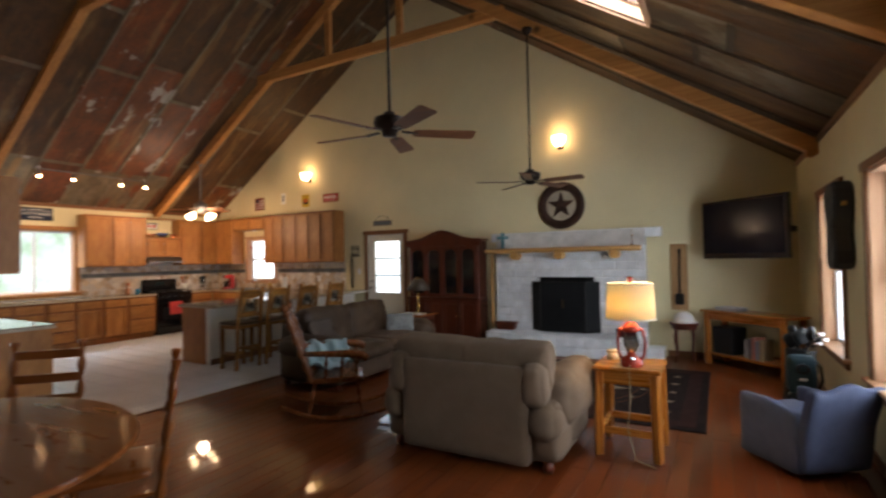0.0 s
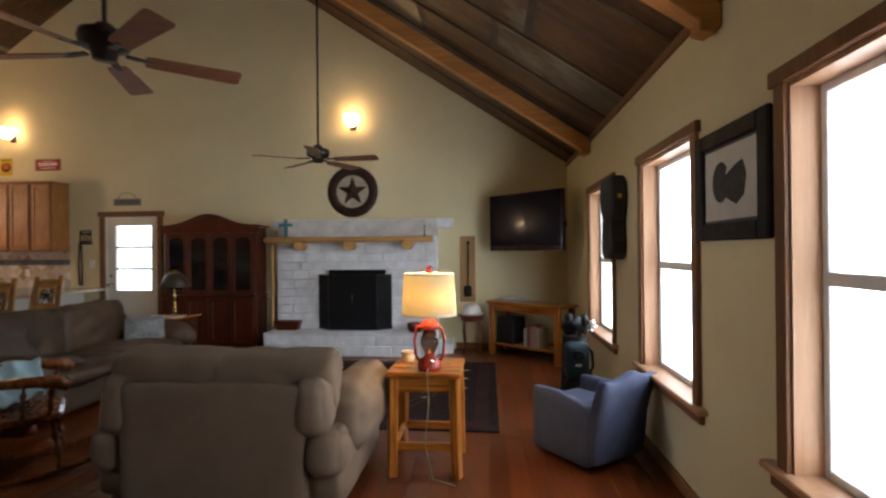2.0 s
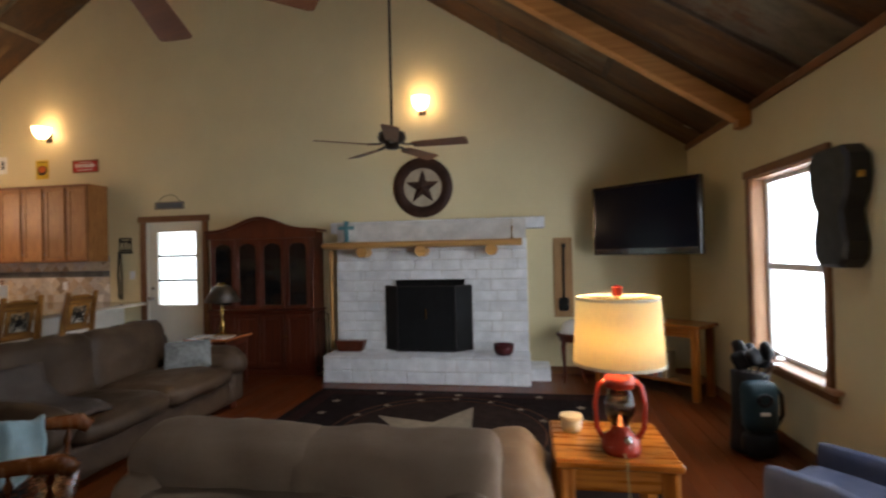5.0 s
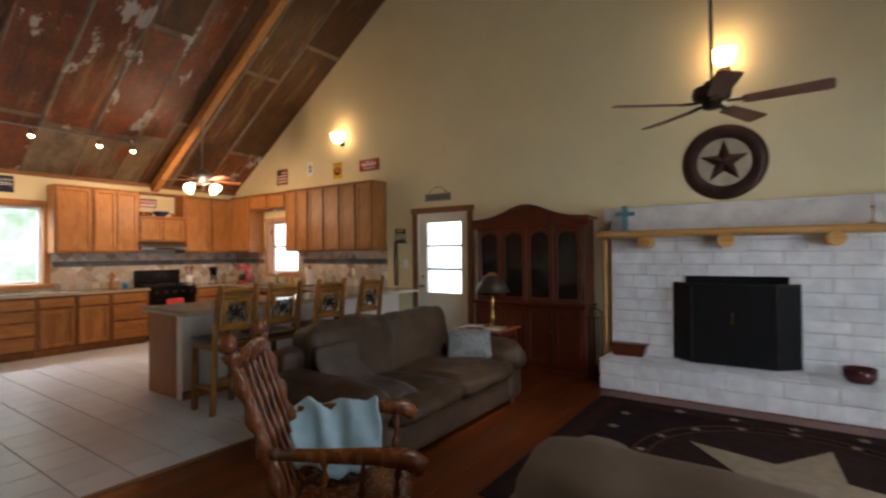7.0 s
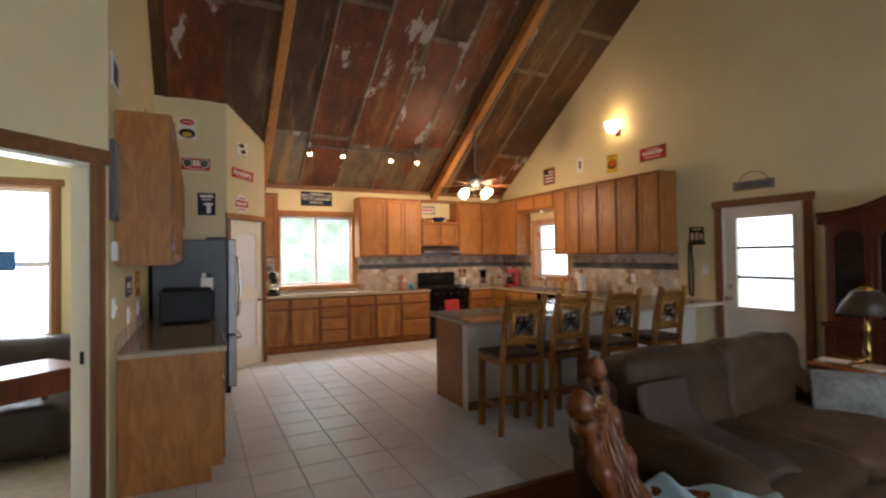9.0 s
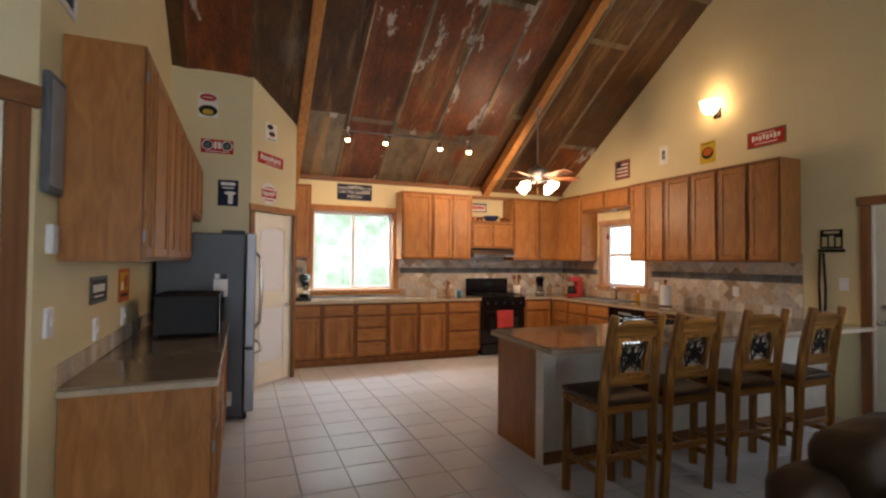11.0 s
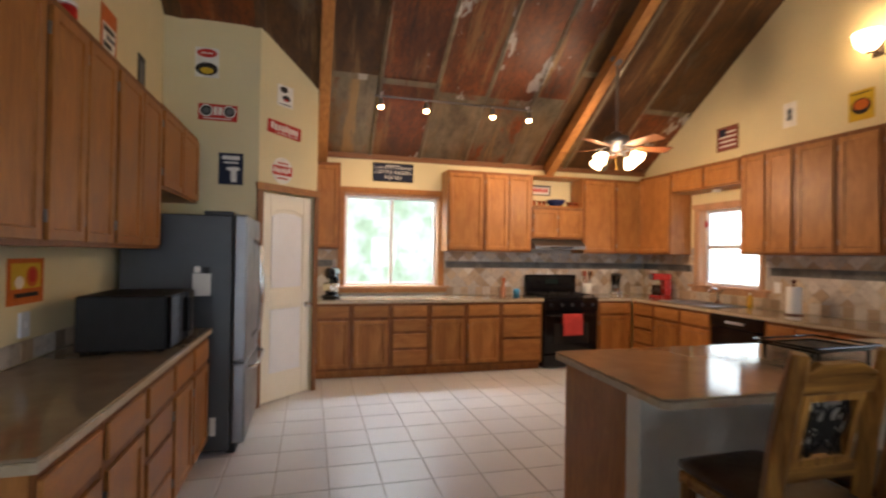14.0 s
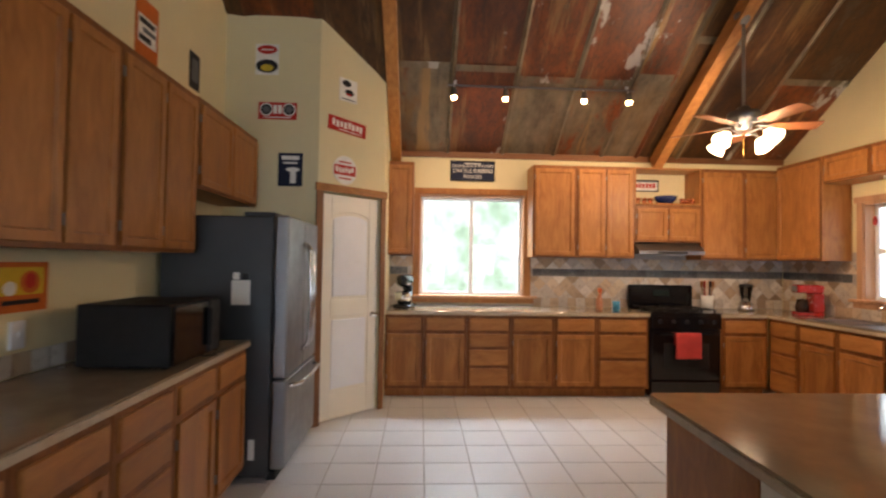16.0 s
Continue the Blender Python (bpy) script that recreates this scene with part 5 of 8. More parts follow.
# opaque near-black panes; the shelves behind them do not show
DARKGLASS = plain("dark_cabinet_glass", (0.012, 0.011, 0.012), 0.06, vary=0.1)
for k in range(4):
    a = -hw + 0.035 + k * (2 * hw - 0.07) / 4
    b = a + (2 * hw - 0.07) / 4
    bm = box(a + 0.004, a + 0.055, 0.008, 0.03, 0.84, 1.755, 0.003)
    box(b - 0.055, b - 0.004, 0.008, 0.03, 0.84, 1.755, 0.003, bm)
    box(a + 0.055, b - 0.055, 0.008, 0.03, 0.84, 0.90, 0.003, bm)
    arch = [(a + 0.055, 1.755), (b - 0.055, 1.755)] + [((a + b) / 2 + ((b - a) / 2 - 0.055) * math.cos(radians(t_)), 1.62 + 0.08 * math.sin(radians(t_))) for t_ in range(0, 181, 20)]
    prism(arch, 0, 0.022, bm, Matrix.Translation((0, 0.03, 0)) @ pose(0, 0, 0, 90, 0, 0))
    d_ = part("glass_door", bm, CHERRY, c)
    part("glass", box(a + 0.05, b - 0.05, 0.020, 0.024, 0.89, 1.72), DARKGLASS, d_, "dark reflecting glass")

# end table beside the sofa, with lamp
c = thing("end_table", -4.42, 7.42, 0, 0, "small square cherry end table between sofa and china cabinet", "table")
# top far brighter than the cherry below; its orange glow is in the colour
part("tabletop", box(-0.28, 0.28, -0.26, 0.26, 0.575, 0.60, 0.006), wood("bright_red_cherry", (0.34, 0.10, 0.028), (0.46, 0.16, 0.05), 0.2, 0, coat=0.5), c)
part("apron", box(-0.24, 0.24, -0.22, 0.22, 0.50, 0.574, 0.004), CHERRY, c)
for ax_ in (-1, 1):
    for ay_ in (-1, 1):
        part("leg", rod((ax_ * 0.22, ay_ * 0.20, 0), (ax_ * 0.22, ay_ * 0.20, 0.50), 0.016, 0.024), CHERRY, c)
c = thing("table_lamp", -4.38, 7.44, 0.601, 0, "brass table lamp with a pleated fabric shade, unlit", "lamp")
part("base", lathe([(0.0, 0), (0.085, 0), (0.085, 0.012), (0.03, 0.03), (0.02, 0.06), (0.036, 0.10), (0.022, 0.14), (0.016, 0.22), (0.028, 0.27), (0.014, 0.32), (0.010, 0.52), (0.0, 0.52)], 20), BRASS, c, smooth=True)
part("shade", lathe([(0.20, 0.40), (0.15, 0.50), (0.095, 0.58), (0.05, 0.60), (0.045, 0.595), (0.09, 0.575), (0.145, 0.495), (0.195, 0.398)], 24, tube=True), plain("smoky_shade", (0.050, 0.036, 0.022), 0.35, vary=0.3, scale=20), c, smooth=True)
part("cap", lathe([(0.055, 0.585), (0.062, 0.60), (0.03, 0.625), (0.0, 0.63)], 16), BRASS, c, smooth=True)
for k, (px, py, rz, col) in enumerate(((-0.16, -0.05, 12, (0.7, 0.66, 0.58)), (0.12, -0.12, -18, (0.75, 0.72, 0.66)), (0.15, -0.10, 8, (0.55, 0.42, 0.30)))):
    part("magazine", box(-0.10, 0.10, -0.07, 0.07, 0, 0.008, 0.001), plain("paper_%d" % k, col, 0.5), tagged(thing("magazine", -4.42 + px, 7.42 + py, 0.601 + 0.0085 * (k == 2), rz), "printed magazine lying on the end table", "magazine", "magazines"))

# side table by the loveseat
c = thing("side_table", -0.48, 4.40, 0, 0, "tall rustic honey pine side table with a low stretcher shelf", "table")
part("tabletop", box(-0.245, 0.245, -0.24, 0.24, 0.645, 0.68, 0.008), RUSTICX, c)
for s_ in (-1, 1):
    part("rail", box(-0.19, 0.19, s_ * 0.20 - 0.012, s_ * 0.20 + 0.012, 0.55, 0.64, 0.004), RUSTICX, c)
    part("rail", box(s_ * 0.20 - 0.012, s_ * 0.20 + 0.012, -0.18, 0.18, 0.55, 0.64, 0.004), RUSTICX, c)
    part("stretcher", box(-0.19, 0.19, s_ * 0.20 - 0.012, s_ * 0.20 + 0.012, 0.17, 0.225, 0.004), RUSTICX, c)
    part("stretcher", box(s_ * 0.20 - 0.012, s_ * 0.20 + 0.012, -0.18, 0.18, 0.17, 0.225, 0.004), RUSTICX, c)
    for t_ in (-1, 1):
        bm = bar((s_ * 0.212, t_ * 0.205, 0), (s_ * 0.200, t_ * 0.200, 0.645), 0.062, 0.062, None, 0.008)
        part("leg", bm, RUSTIC, c)
# lantern lamp
RED = plain("red_enamel", (0.30, 0.028, 0.014), 0.22, 0.1, vary=0.35, scale=7)
c = thing("lantern_lamp", -0.45, 4.28, 0.681, 0, "red railway lantern table lamp with a lit cream drum shade", "lamp")
part("tank", lathe([(0, 0), (0.085, 0), (0.09, 0.02), (0.085, 0.06), (0.045, 0.085), (0.035, 0.115), (0, 0.115)], 24), RED, c, smooth=True)
part("fuel_cap", lathe([(0.0, 0.02), (0.018, 0.0), (0.018, -0.02), (0, -0.022)], 12, (0.02, -0.075, 0.07), tilt=pose(0, 0, 0, 50, 0, 0)), CHROME, c)
part("globe", lathe([(0.042, 0.115), (0.066, 0.17), (0.068, 0.20), (0.045, 0.27), (0.041, 0.268), (0.062, 0.20), (0.060, 0.17), (0.038, 0.118)], 20, tube=True), glass("lamp_chimney", (0.42, 0.36, 0.31)), c, smooth=True).visible_shadow = False
part("flame_bulb", lathe([(0, 0.118), (0.007, 0.122), (0.010, 0.132), (0.005, 0.150), (0, 0.156)], 10), emitter("amber_flame", (1.0, 0.26, 0.04), 4.0), c, "small glowing amber bulb")
for s_ in (-1, 1):
    part("side_tube", pipe([(s_ * 0.075, 0, 0.05), (s_ * 0.105, 0, 0.10), (s_ * 0.112, 0, 0.20), (s_ * 0.095, 0, 0.28), (s_ * 0.06, 0, 0.30)], 0.012), RED, c, smooth=True)
part("hood", lathe([(0.05, 0.27), (0.068, 0.275), (0.072, 0.30), (0.06, 0.325), (0.045, 0.335), (0.04, 0.355), (0.0, 0.36)], 22), RED, c, smooth=True)
part("stem", rod((0, 0, 0.355), (0, 0, 0.66), 0.006), BRASS, c)
part("shade", lathe([(0.205, 0.375), (0.188, 0.655), (0.185, 0.655), (0.202, 0.375)], 40, tube=True), shade_cloth("cream_shade", (0.94, 0.80, 0.50)), c, "lit cream fabric drum shade", smooth=True)
bm = lathe([(0.206, 0.372), (0.2065, 0.384), (0.2015, 0.384), (0.2015, 0.372)], 40, tube=True)
TAPE = plain("shade_tape", (0.62, 0.55, 0.40), 0.8)
part("shade_trim", bm, TAPE, c)
part("shade_trim", lathe([(0.1885, 0.645), (0.1885, 0.658), (0.184, 0.658), (0.184, 0.645)], 40, tube=True), TAPE, c)
bm = bmesh.new()
for k in range(3):
    a = radians(120 * k + 20)
    bar((0, 0, 0.64), (0.186 * math.cos(a), 0.186 * math.sin(a), 0.652), 0.004, 0.004, bm, 0)
part("spider", bm, BRASS, c)
part("finial", lathe([(0, 0.655), (0.022, 0.66), (0.024, 0.695), (0.03, 0.70), (0.0, 0.712)], 14), RED, c)
part("cord", pipe([(0.0, -0.08, 0.02), (0.0, -0.16, 0.01), (0.0, -0.150, -0.03), (0.01, -0.160, -0.2), (-0.02, -0.165, -0.45), (0.04, -0.18, -0.675), (0.2, -0.22, -0.695)], 0.004, 6), plain("gold_cord", (0.30, 0.24, 0.13), 0.5), c, "thin gold lamp cord")
c.scale = (0.89, 0.89, 0.97)
lamp_point("lantern_light", (-0.45, 4.28, 1.165), 13, (1.0, 0.72, 0.38), 0.03)
c = thing("jar", -0.63, 4.50, 0.681, 0, "small jar with a pale cork lid on the side table", "jar")
part("body", lathe([(0, 0), (0.04, 0), (0.046, 0.02), (0.046, 0.055), (0, 0.056)], 18), plain("clear_wax", (0.55, 0.45, 0.3), 0.25), c, smooth=True)
part("lid", lathe([(0, 0.056), (0.052, 0.056), (0.052, 0.072), (0, 0.076)], 18), plain("cork", (0.52, 0.38, 0.22), 0.8), c)

# rug
c = thing("area_rug", -1.56, 6.22, 0.001, 0, "dark brown western area rug with tan stars", "rug")
RUGD = plain("rug_pile", (0.017, 0.010, 0.009), 0.95, vary=0.3, scale=10, spec=0.08, bump=0.5, bump_scale=300)
part("rug_field", box(-1.58, 1.58, -1.22, 1.22, 0.0, 0.010, 0.004), RUGD, c)
RUGR = plain("rug_maroon", (0.085, 0.038, 0.022), 0.95, spec=0.08, vary=0.3, scale=10)
RUGT = plain("rug_tan", (0.24, 0.185, 0.12), 0.95, vary=0.2, scale=12)
bm = box(-1.50, -1.36, -1.14, 1.14, 0.0105, 0.0125)
box(1.36, 1.50, -1.14, 1.14, 0.0105, 0.0125, 0, bm), box(-1.36, 1.36, 1.0, 1.14, 0.0105, 0.0125, 0, bm), box(-1.36, 1.36, -1.14, -1.0, 0.0105, 0.0125, 0, bm)
part("border_band", bm, plain("rug_border", (0.028, 0.012, 0.010), 0.95, spec=0.08), c)
RUGC = plain("rug_centre", (0.024, 0.013, 0.010), 0.95, spec=0.08, vary=0.3, scale=10)
part("centre", lathe([(0.0, 0.0105), (0.88, 0.0105), (0.88, 0.0112), (0.0, 0.0112)], 60), RUGC, c)
for r0_, r1_ in ((0.87, 0.885), (0.975, 0.99)):
    bm = bmesh.new()
    a_ = [[bm.verts.new((r_ * math.cos(k * math.pi / 36), r_ * math.sin(k * math.pi / 36), z_)) for k in range(72)] for r_, z_ in ((r0_, 0.0105), (r0_, 0.0135), (r1_, 0.0135), (r1_, 0.0105))]
    for q0, q1 in zip(a_, a_[1:]):
        for k in range(72):
            bm.faces.new((q0[k], q0[(k + 1) % 72], q1[(k + 1) % 72], q1[k]))
    part("ring", bm, RUGR, c)
bm = bmesh.new()
tip = bm.verts.new((0, -0.07, 0.015))
pv = [bm.verts.new((x, y - 0.07, 0.0125)) for x, y in star(0.79, 0.40, 75)]
for i in range(10):
    bm.faces.new((tip, pv[i], pv[(i + 1) % 10]))
part("large_star", bm, RUGT, c, "large tan star")
for k in range(16):
    a = radians(22.5 * k)
    part("small_star", prism(star(0.045), 0.0135, 0.0145, None, pose(0.93 * math.cos(a), 0.93 * math.sin(a), 0)), RUGT, c)
for k in range(-2, 3):
    for s_ in (-1, 1):
        part("small_star", prism(star(0.055), 0.0135, 0.0145, None, pose(s_ * 1.23, k * 0.38, 0)), RUGT, c)
for k in range(-2, 3):
    for s_ in (-1, 1):
        part("small_star", prism(star(0.055), 0.0135, 0.0145, None, pose(k * 0.42, s_ * 1.07, 0)), RUGT, c)

# blue armchair
c = thing("armchair", 0.64, 4.68, 0, 39, "small slate-blue upholstered swivel armchair by the window", "armchair")
part("base", soft(-0.27, 0.27, -0.30, 0.30, 0.03, 0.28, 0.03, 0.0, 7, 0.003, seed=50), BLUE, c, smooth=True)
part("seat_cushion", soft(-0.265, 0.265, -0.18, 0.33, 0.27, 0.40, 0.05, 0.02, 7, 0.004, seed=51), BLUE, c, smooth=True)
for s_ in (-1, 1):
    own = soft(-0.042, 0.042, -0.31, 0.31, 0.0, 0.47, 0.022, 0.004, 9, 0.003, seed=52 + s_)
    for v in own.verts:
        v.co.z -= max(0, -v.co.y) * 0.16 * (v.co.z > 0.2)
    part("arm", merge(None, own, pose(s_ * 0.315, 0, 0.035)), BLUE, c, smooth=True)
own = soft(-0.35, 0.35, -0.05, 0.05, 0.0, 0.62, 0.03, 0.006, 13, 0.007, seed=55)
for v in own.verts:
    v.co.x *= 0.93 + 0.13 * v.co.z
    v.co.z += 0.018 * math.sin(v.co.x * 14 + 1.2) * max(0, v.co.z - 0.2) / 0.3
    v.co.y -= 0.35 * max(0, v.co.z - 0.30) ** 1.5
part("backrest", merge(None, own, Matrix.Translation((0, -0.31, 0.05)) @ pose(0, 0, 0, 7, 0, 0)), BLUE, c, smooth=True)
c.scale = (0.81, 0.81, 0.95)
part("swivel_base", lathe([(0.0, 0), (0.22, 0), (0.22, 0.03), (0, 0.035)], 24), BLACKM, c)

# rocking chair
def turned(bm, p0, p1, r, rings=3):
    """A turned spindle between two points."""
    p0, p1 = Vector(p0), Vector(p1)
    n = 6 * rings
    prof = [(0.0, 0.0)] + [(r * (0.72 + 0.28 * math.cos(2 * math.pi * rings * i / n)), (p1 - p0).length * i / n) for i in range(n + 1)] + [(0.0, (p1 - p0).length)]
    own = lathe(prof, 10)
    return merge(bm, own, Matrix.Translation(p0) @ (p1 - p0).to_track_quat("Z", "Y").to_matrix().to_4x4())


c = thing("rocking_chair", -3.24, 4.07, 0, 41, "glossy turned maple rocking chair with a carved headrest", "chair")
# faces local +x
part("seat", soft(-0.25, 0.27, -0.26, 0.26, 0.36, 0.41, 0.024, 0.0, 8, 0.003, seed=70), ROCKER, c, smooth=True)
for s_ in (-1, 1):
    pts = [(-0.52 + 1.06 * i / 12, s_ * 0.24, 0.022 + 0.16 * ((i - 6.5) / 6.5) ** 2 * (1.0 if i < 7 else 0.7)) for i in range(13)]
    part("rocker", pipe(pts, 0.020, 8), ROCKER, c, smooth=True)
    for px, lean in ((-0.20, -0.06), (0.20, 0.05)):
        bm = turned(None, (px + lean, s_ * 0.24, 0.05), (px, s_ * 0.20, 0.37), 0.024)
        part("leg", bm, ROCKER, c, smooth=True)
    part("arm", pipe([(-0.29, s_ * 0.27, 0.66), (-0.1, s_ * 0.30, 0.655), (0.12, s_ * 0.32, 0.65), (0.25, s_ * 0.33, 0.635), (0.30, s_ * 0.33, 0.60)], [0.024, 0.029, 0.037, 0.046, 0.040]), ROCKER, c, smooth=True)
    for px in (-0.10, 0.05, 0.19):
        part("arm_spindle", turned(None, (px, s_ * 0.235, 0.40), (px + 0.02, s_ * 0.31, 0.64), 0.019), ROCKER, c, smooth=True)
    part("back_post", turned(None, (-0.23, s_ * 0.235, 0.39), (-0.46, s_ * 0.23, 1.05), 0.037, 5), ROCKER, c, smooth=True)
    part("finial", lathe([(0, -0.04), (0.030, -0.025), (0.042, 0.0), (0.032, 0.03), (0.016, 0.045), (0, 0.055)], 14, (-0.468, s_ * 0.232, 1.085)), ROCKER, c, smooth=True)
for k in range(5):
    y = -0.16 + 0.08 * k
    part("back_spindle", turned(None, (-0.24, y, 0.40), (-0.435, y * 1.1, 0.98), 0.015, 4), ROCKER, c, smooth=True)
bm = bmesh.new()
prism([(-0.23, -0.05), (-0.23, 0.03), (-0.13, 0.06), (0, 0.075), (0.13, 0.06), (0.23, 0.03), (0.23, -0.05), (0.1, -0.035), (-0.1, -0.035)], -0.014, 0.014, bm, Matrix.Translation((-0.445, 0, 1.0)) @ pose(0, 0, 0, 90, 0, 90) @ pose(0, 0, 0, 20, 0, 0), 0.006)
part("headrest", bm, ROCKER, c)
part("stretcher", turned(None, (0.23, -0.23, 0.16), (0.23, 0.23, 0.16), 0.016), ROCKER, c, smooth=True)
part("stretcher", turned(None, (-0.24, -0.23, 0.16), (-0.24, 0.23, 0.16), 0.016), ROCKER, c, smooth=True)


def drape(rows, thick, mat, name, parent, seed=0.0, fold=0.012):
    """Cloth through rows of points (each row a list), with folds."""
    bm = bmesh.new()
    top = []
    for i, row in enumerate(rows):
        top.append([bm.verts.new(Vector(p) + Vector(noise.noise_vector(Vector(p) * 7 + Vector((seed, 0, 0)))) * fold) for p in row])
    for a, b in zip(top, top[1:]):
        for k in range(len(a) - 1):
            bm.faces.new((a[k], a[k + 1], b[k + 1], b[k]))
    bmesh.ops.subdivide_edges(bm, edges=bm.edges[:], cuts=2, use_grid_fill=True)
    for v in bm.verts:
        v.co += Vector(noise.noise_vector(v.co * 13 + Vector((seed, 3, 0)))) * fold * 0.7
    bmesh.ops.smooth_vert(bm, verts=bm.verts[:], factor=0.5, use_axis_x=True, use_axis_y=True, use_axis_z=True)
    bmesh.ops.recalc_face_normals(bm, faces=bm.faces[:])
    bmesh.ops.solidify(bm, geom=bm.faces[:], thickness=thick)
    return part(name, bm, mat, parent, smooth=True)


TOWEL = plain("pale_aqua_towel", (0.34, 0.48, 0.52), 0.95, vary=0.12, scale=9, bump=0.4, bump_scale=160)
c = thing("towel", -3.24, 4.07, 0, 41, "pale aqua towel draped over the rocking chair's arm and seat", "towel")
rows = [[(-0.33 + 0.047 * i + (0.33 - y) * 0.22, y + 0.026 * math.sin(2.3 * i + 6 * z), z + 0.020 * math.sin(1.7 * i + 14 * y) + (0.05 * math.sin(0.9 * i + 0.6) if k in (0, 7) else 0.0)) for i in range(10)]
        for k, (y, z) in enumerate(((0.40, 0.47), (0.385, 0.58), (0.33, 0.69), (0.27, 0.685), (0.20, 0.62), (0.12, 0.545), (0.03, 0.50), (-0.04, 0.49)))]
drape(rows, 0.012, TOWEL, "cloth", c, 3.0, 0.022)
GREY = plain("grey_throw", (0.062, 0.044, 0.034), 0.95, vary=0.2, scale=9, bump=0.4, bump_scale=140)
c = thing("throw_blanket", -4.35, 4.95, 0, 0, "rumpled dark brown throw lying over the sofa seat", "blanket")
rows = [[(x, y + 0.03 * math.sin(x * 9), z) for y in (-0.20, -0.05, 0.10, 0.24)] for x, z in ((0.04, 0.80), (0.06, 0.66), (0.14, 0.56), (0.32, 0.53), (0.52, 0.535), (0.66, 0.50))]
drape(rows, 0.02, GREY, "cloth", c, 8.0, 0.03)
c = thing("throw_pillow", -4.02, 6.36, 0.475, 0, "pale grey patterned throw pillow against the sofa arm", "pillow")
own = soft(-0.20, 0.20, -0.055, 0.055, 0.0, 0.27, 0.012, 0.02, 13, 0.006, seed=90)
for v in own.verts:
    k = max(abs(v.co.x) / 0.20, abs(v.co.z - 0.135) / 0.135)
    v.co.x *= 0.90 + 0.10 * (abs(v.co.z - 0.135) / 0.135) ** 2
    v.co.z = 0.135 + (v.co.z - 0.135) * (0.90 + 0.10 * min(1, abs(v.co.x) / 0.2) ** 2)
    v.co.y *= 1 - 0.75 * min(1, k) ** 2.5
part("cover", merge(None, own, pose(0, 0, 0, -30, 0, 35)), plain("grey_print", (0.125, 0.13, 0.13), 0.9, vary=0.35, scale=26), c, smooth=True)

# golf bags by the east window
TEAL = plain("teal_nylon", (0.010, 0.040, 0.052), 0.55, vary=0.2, scale=10)
c = thing("golf_bag", 0.78, 6.08, 0, 8, "black golf bag with a teal front pocket and club covers", "golf bag")
own = lathe([(0, 0), (0.12, 0), (0.13, 0.03), (0.12, 0.28), (0.135, 0.58), (0.14, 0.66), (0.125, 0.67), (0.0, 0.62)], 22)
part("bag", merge(None, own, pose(0.0, 0.05, 0, -4, 5, 0)), BLACKM, c, smooth=True)
part("pocket", soft(-0.115, 0.125, -0.17, -0.05, 0.24, 0.63, 0.035, 0.012, 9, 0.004, seed=95), TEAL, c, "teal nylon front pocket", smooth=True)
part("pocket", soft(-0.11, 0.12, -0.16, -0.05, 0.03, 0.235, 0.04, 0.02, 7, 0.006, seed=96), BLACKM, c, "black lower pocket", smooth=True)
bm = bmesh.new()
ring = [(0.05 * math.cos(k * math.pi / 10) + 0.005, -0.187, 0.50 + 0.045 * math.sin(k * math.pi / 10)) for k in range(21)]
part("badge", pipe(ring, 0.012, 6, bm), BLACKM, c, smooth=True)
part("label_strip", box(-0.030, 0.040, -0.190, -0.182, 0.375, 0.402, 0.002), WHITE, c)
part("strap", pipe([(0.10, -0.12, 0.62), (0.17, -0.12, 0.52), (0.19, -0.10, 0.36), (0.14, -0.08, 0.22)], 0.014, 6), BLACKM, c, smooth=True)
for k in range(6):
    a = radians(60 * k + 10)
    bx, by = 0.06 * math.cos(a), 0.06 * math.sin(a) + 0.05
    tx_, ty_, tz_ = bx * 1.7 + 0.07, by * 1.5, 0.80 + 0.045 * (k % 3)
    part("club", rod((bx, by, 0.58), (tx_, ty_, tz_), 0.007, seg=6), IRON, c)
    own = soft(-0.045, 0.075, -0.035, 0.035, -0.10, 0.045, 0.034, 0.004, 7, 0.010, seed=97 + k)
    part("club_cover", merge(None, own, pose(tx_, ty_, tz_, 0, 24, 50 * k)), BLACKM, c, smooth=True)
for k, (ex, ey, ez) in enumerate(((0.17, -0.06, 0.84), (0.22, 0.0, 0.77), (0.14, -0.09, 0.74))):
    part("club", rod((0.04, 0.0, 0.58), (ex, ey, ez), 0.006, seg=6), CHROME, c)
    part("club_head", soft(ex - 0.02, ex + 0.055, ey - 0.014, ey + 0.014, ez - 0.01, ez + 0.035, 0.013, 0.0, 4, 0.003, seed=k), CHROME, c, smooth=True)

c.scale = (0.92, 0.92, 0.87)

# corner log table
c = thing("corner_table", 0.50, 7.80, 0, -42, "rustic pine console table standing across the corner", "table")
part("tabletop", box(-0.62, 0.62, -0.21, 0.21, 0.715, 0.75, 0.008), RUSTICX, c)
for s_ in (-1, 1):
    for t_ in (-1, 1):
        part("leg", bar((s_ * 0.55, t_ * 0.16, 0), (s_ * 0.55, t_ * 0.16, 0.715), 0.07, 0.07, None, 0.008), RUSTIC, c)
part("rail", box(-0.52, 0.52, -0.17, -0.145, 0.62, 0.714, 0.004), RUSTICX, c)
part("low_shelf", box(-0.52, 0.52, -0.17, 0.17, 0.14, 0.165, 0.005), RUSTICX, c)
m_ = pose(0.50, 7.80, 0, 0, 0, -42)
p_ = m_ @ Vector((-0.30, 0.0, 0.751))
c = thing("media_player", p_.x, p_.y, p_.z, -42, "slim silver media player on the corner table", "player")
part("case", box(-0.16, 0.16, -0.11, 0.11, 0.0, 0.045, 0.006), plain("silver_plastic", (0.42, 0.42, 0.43), 0.35), c)
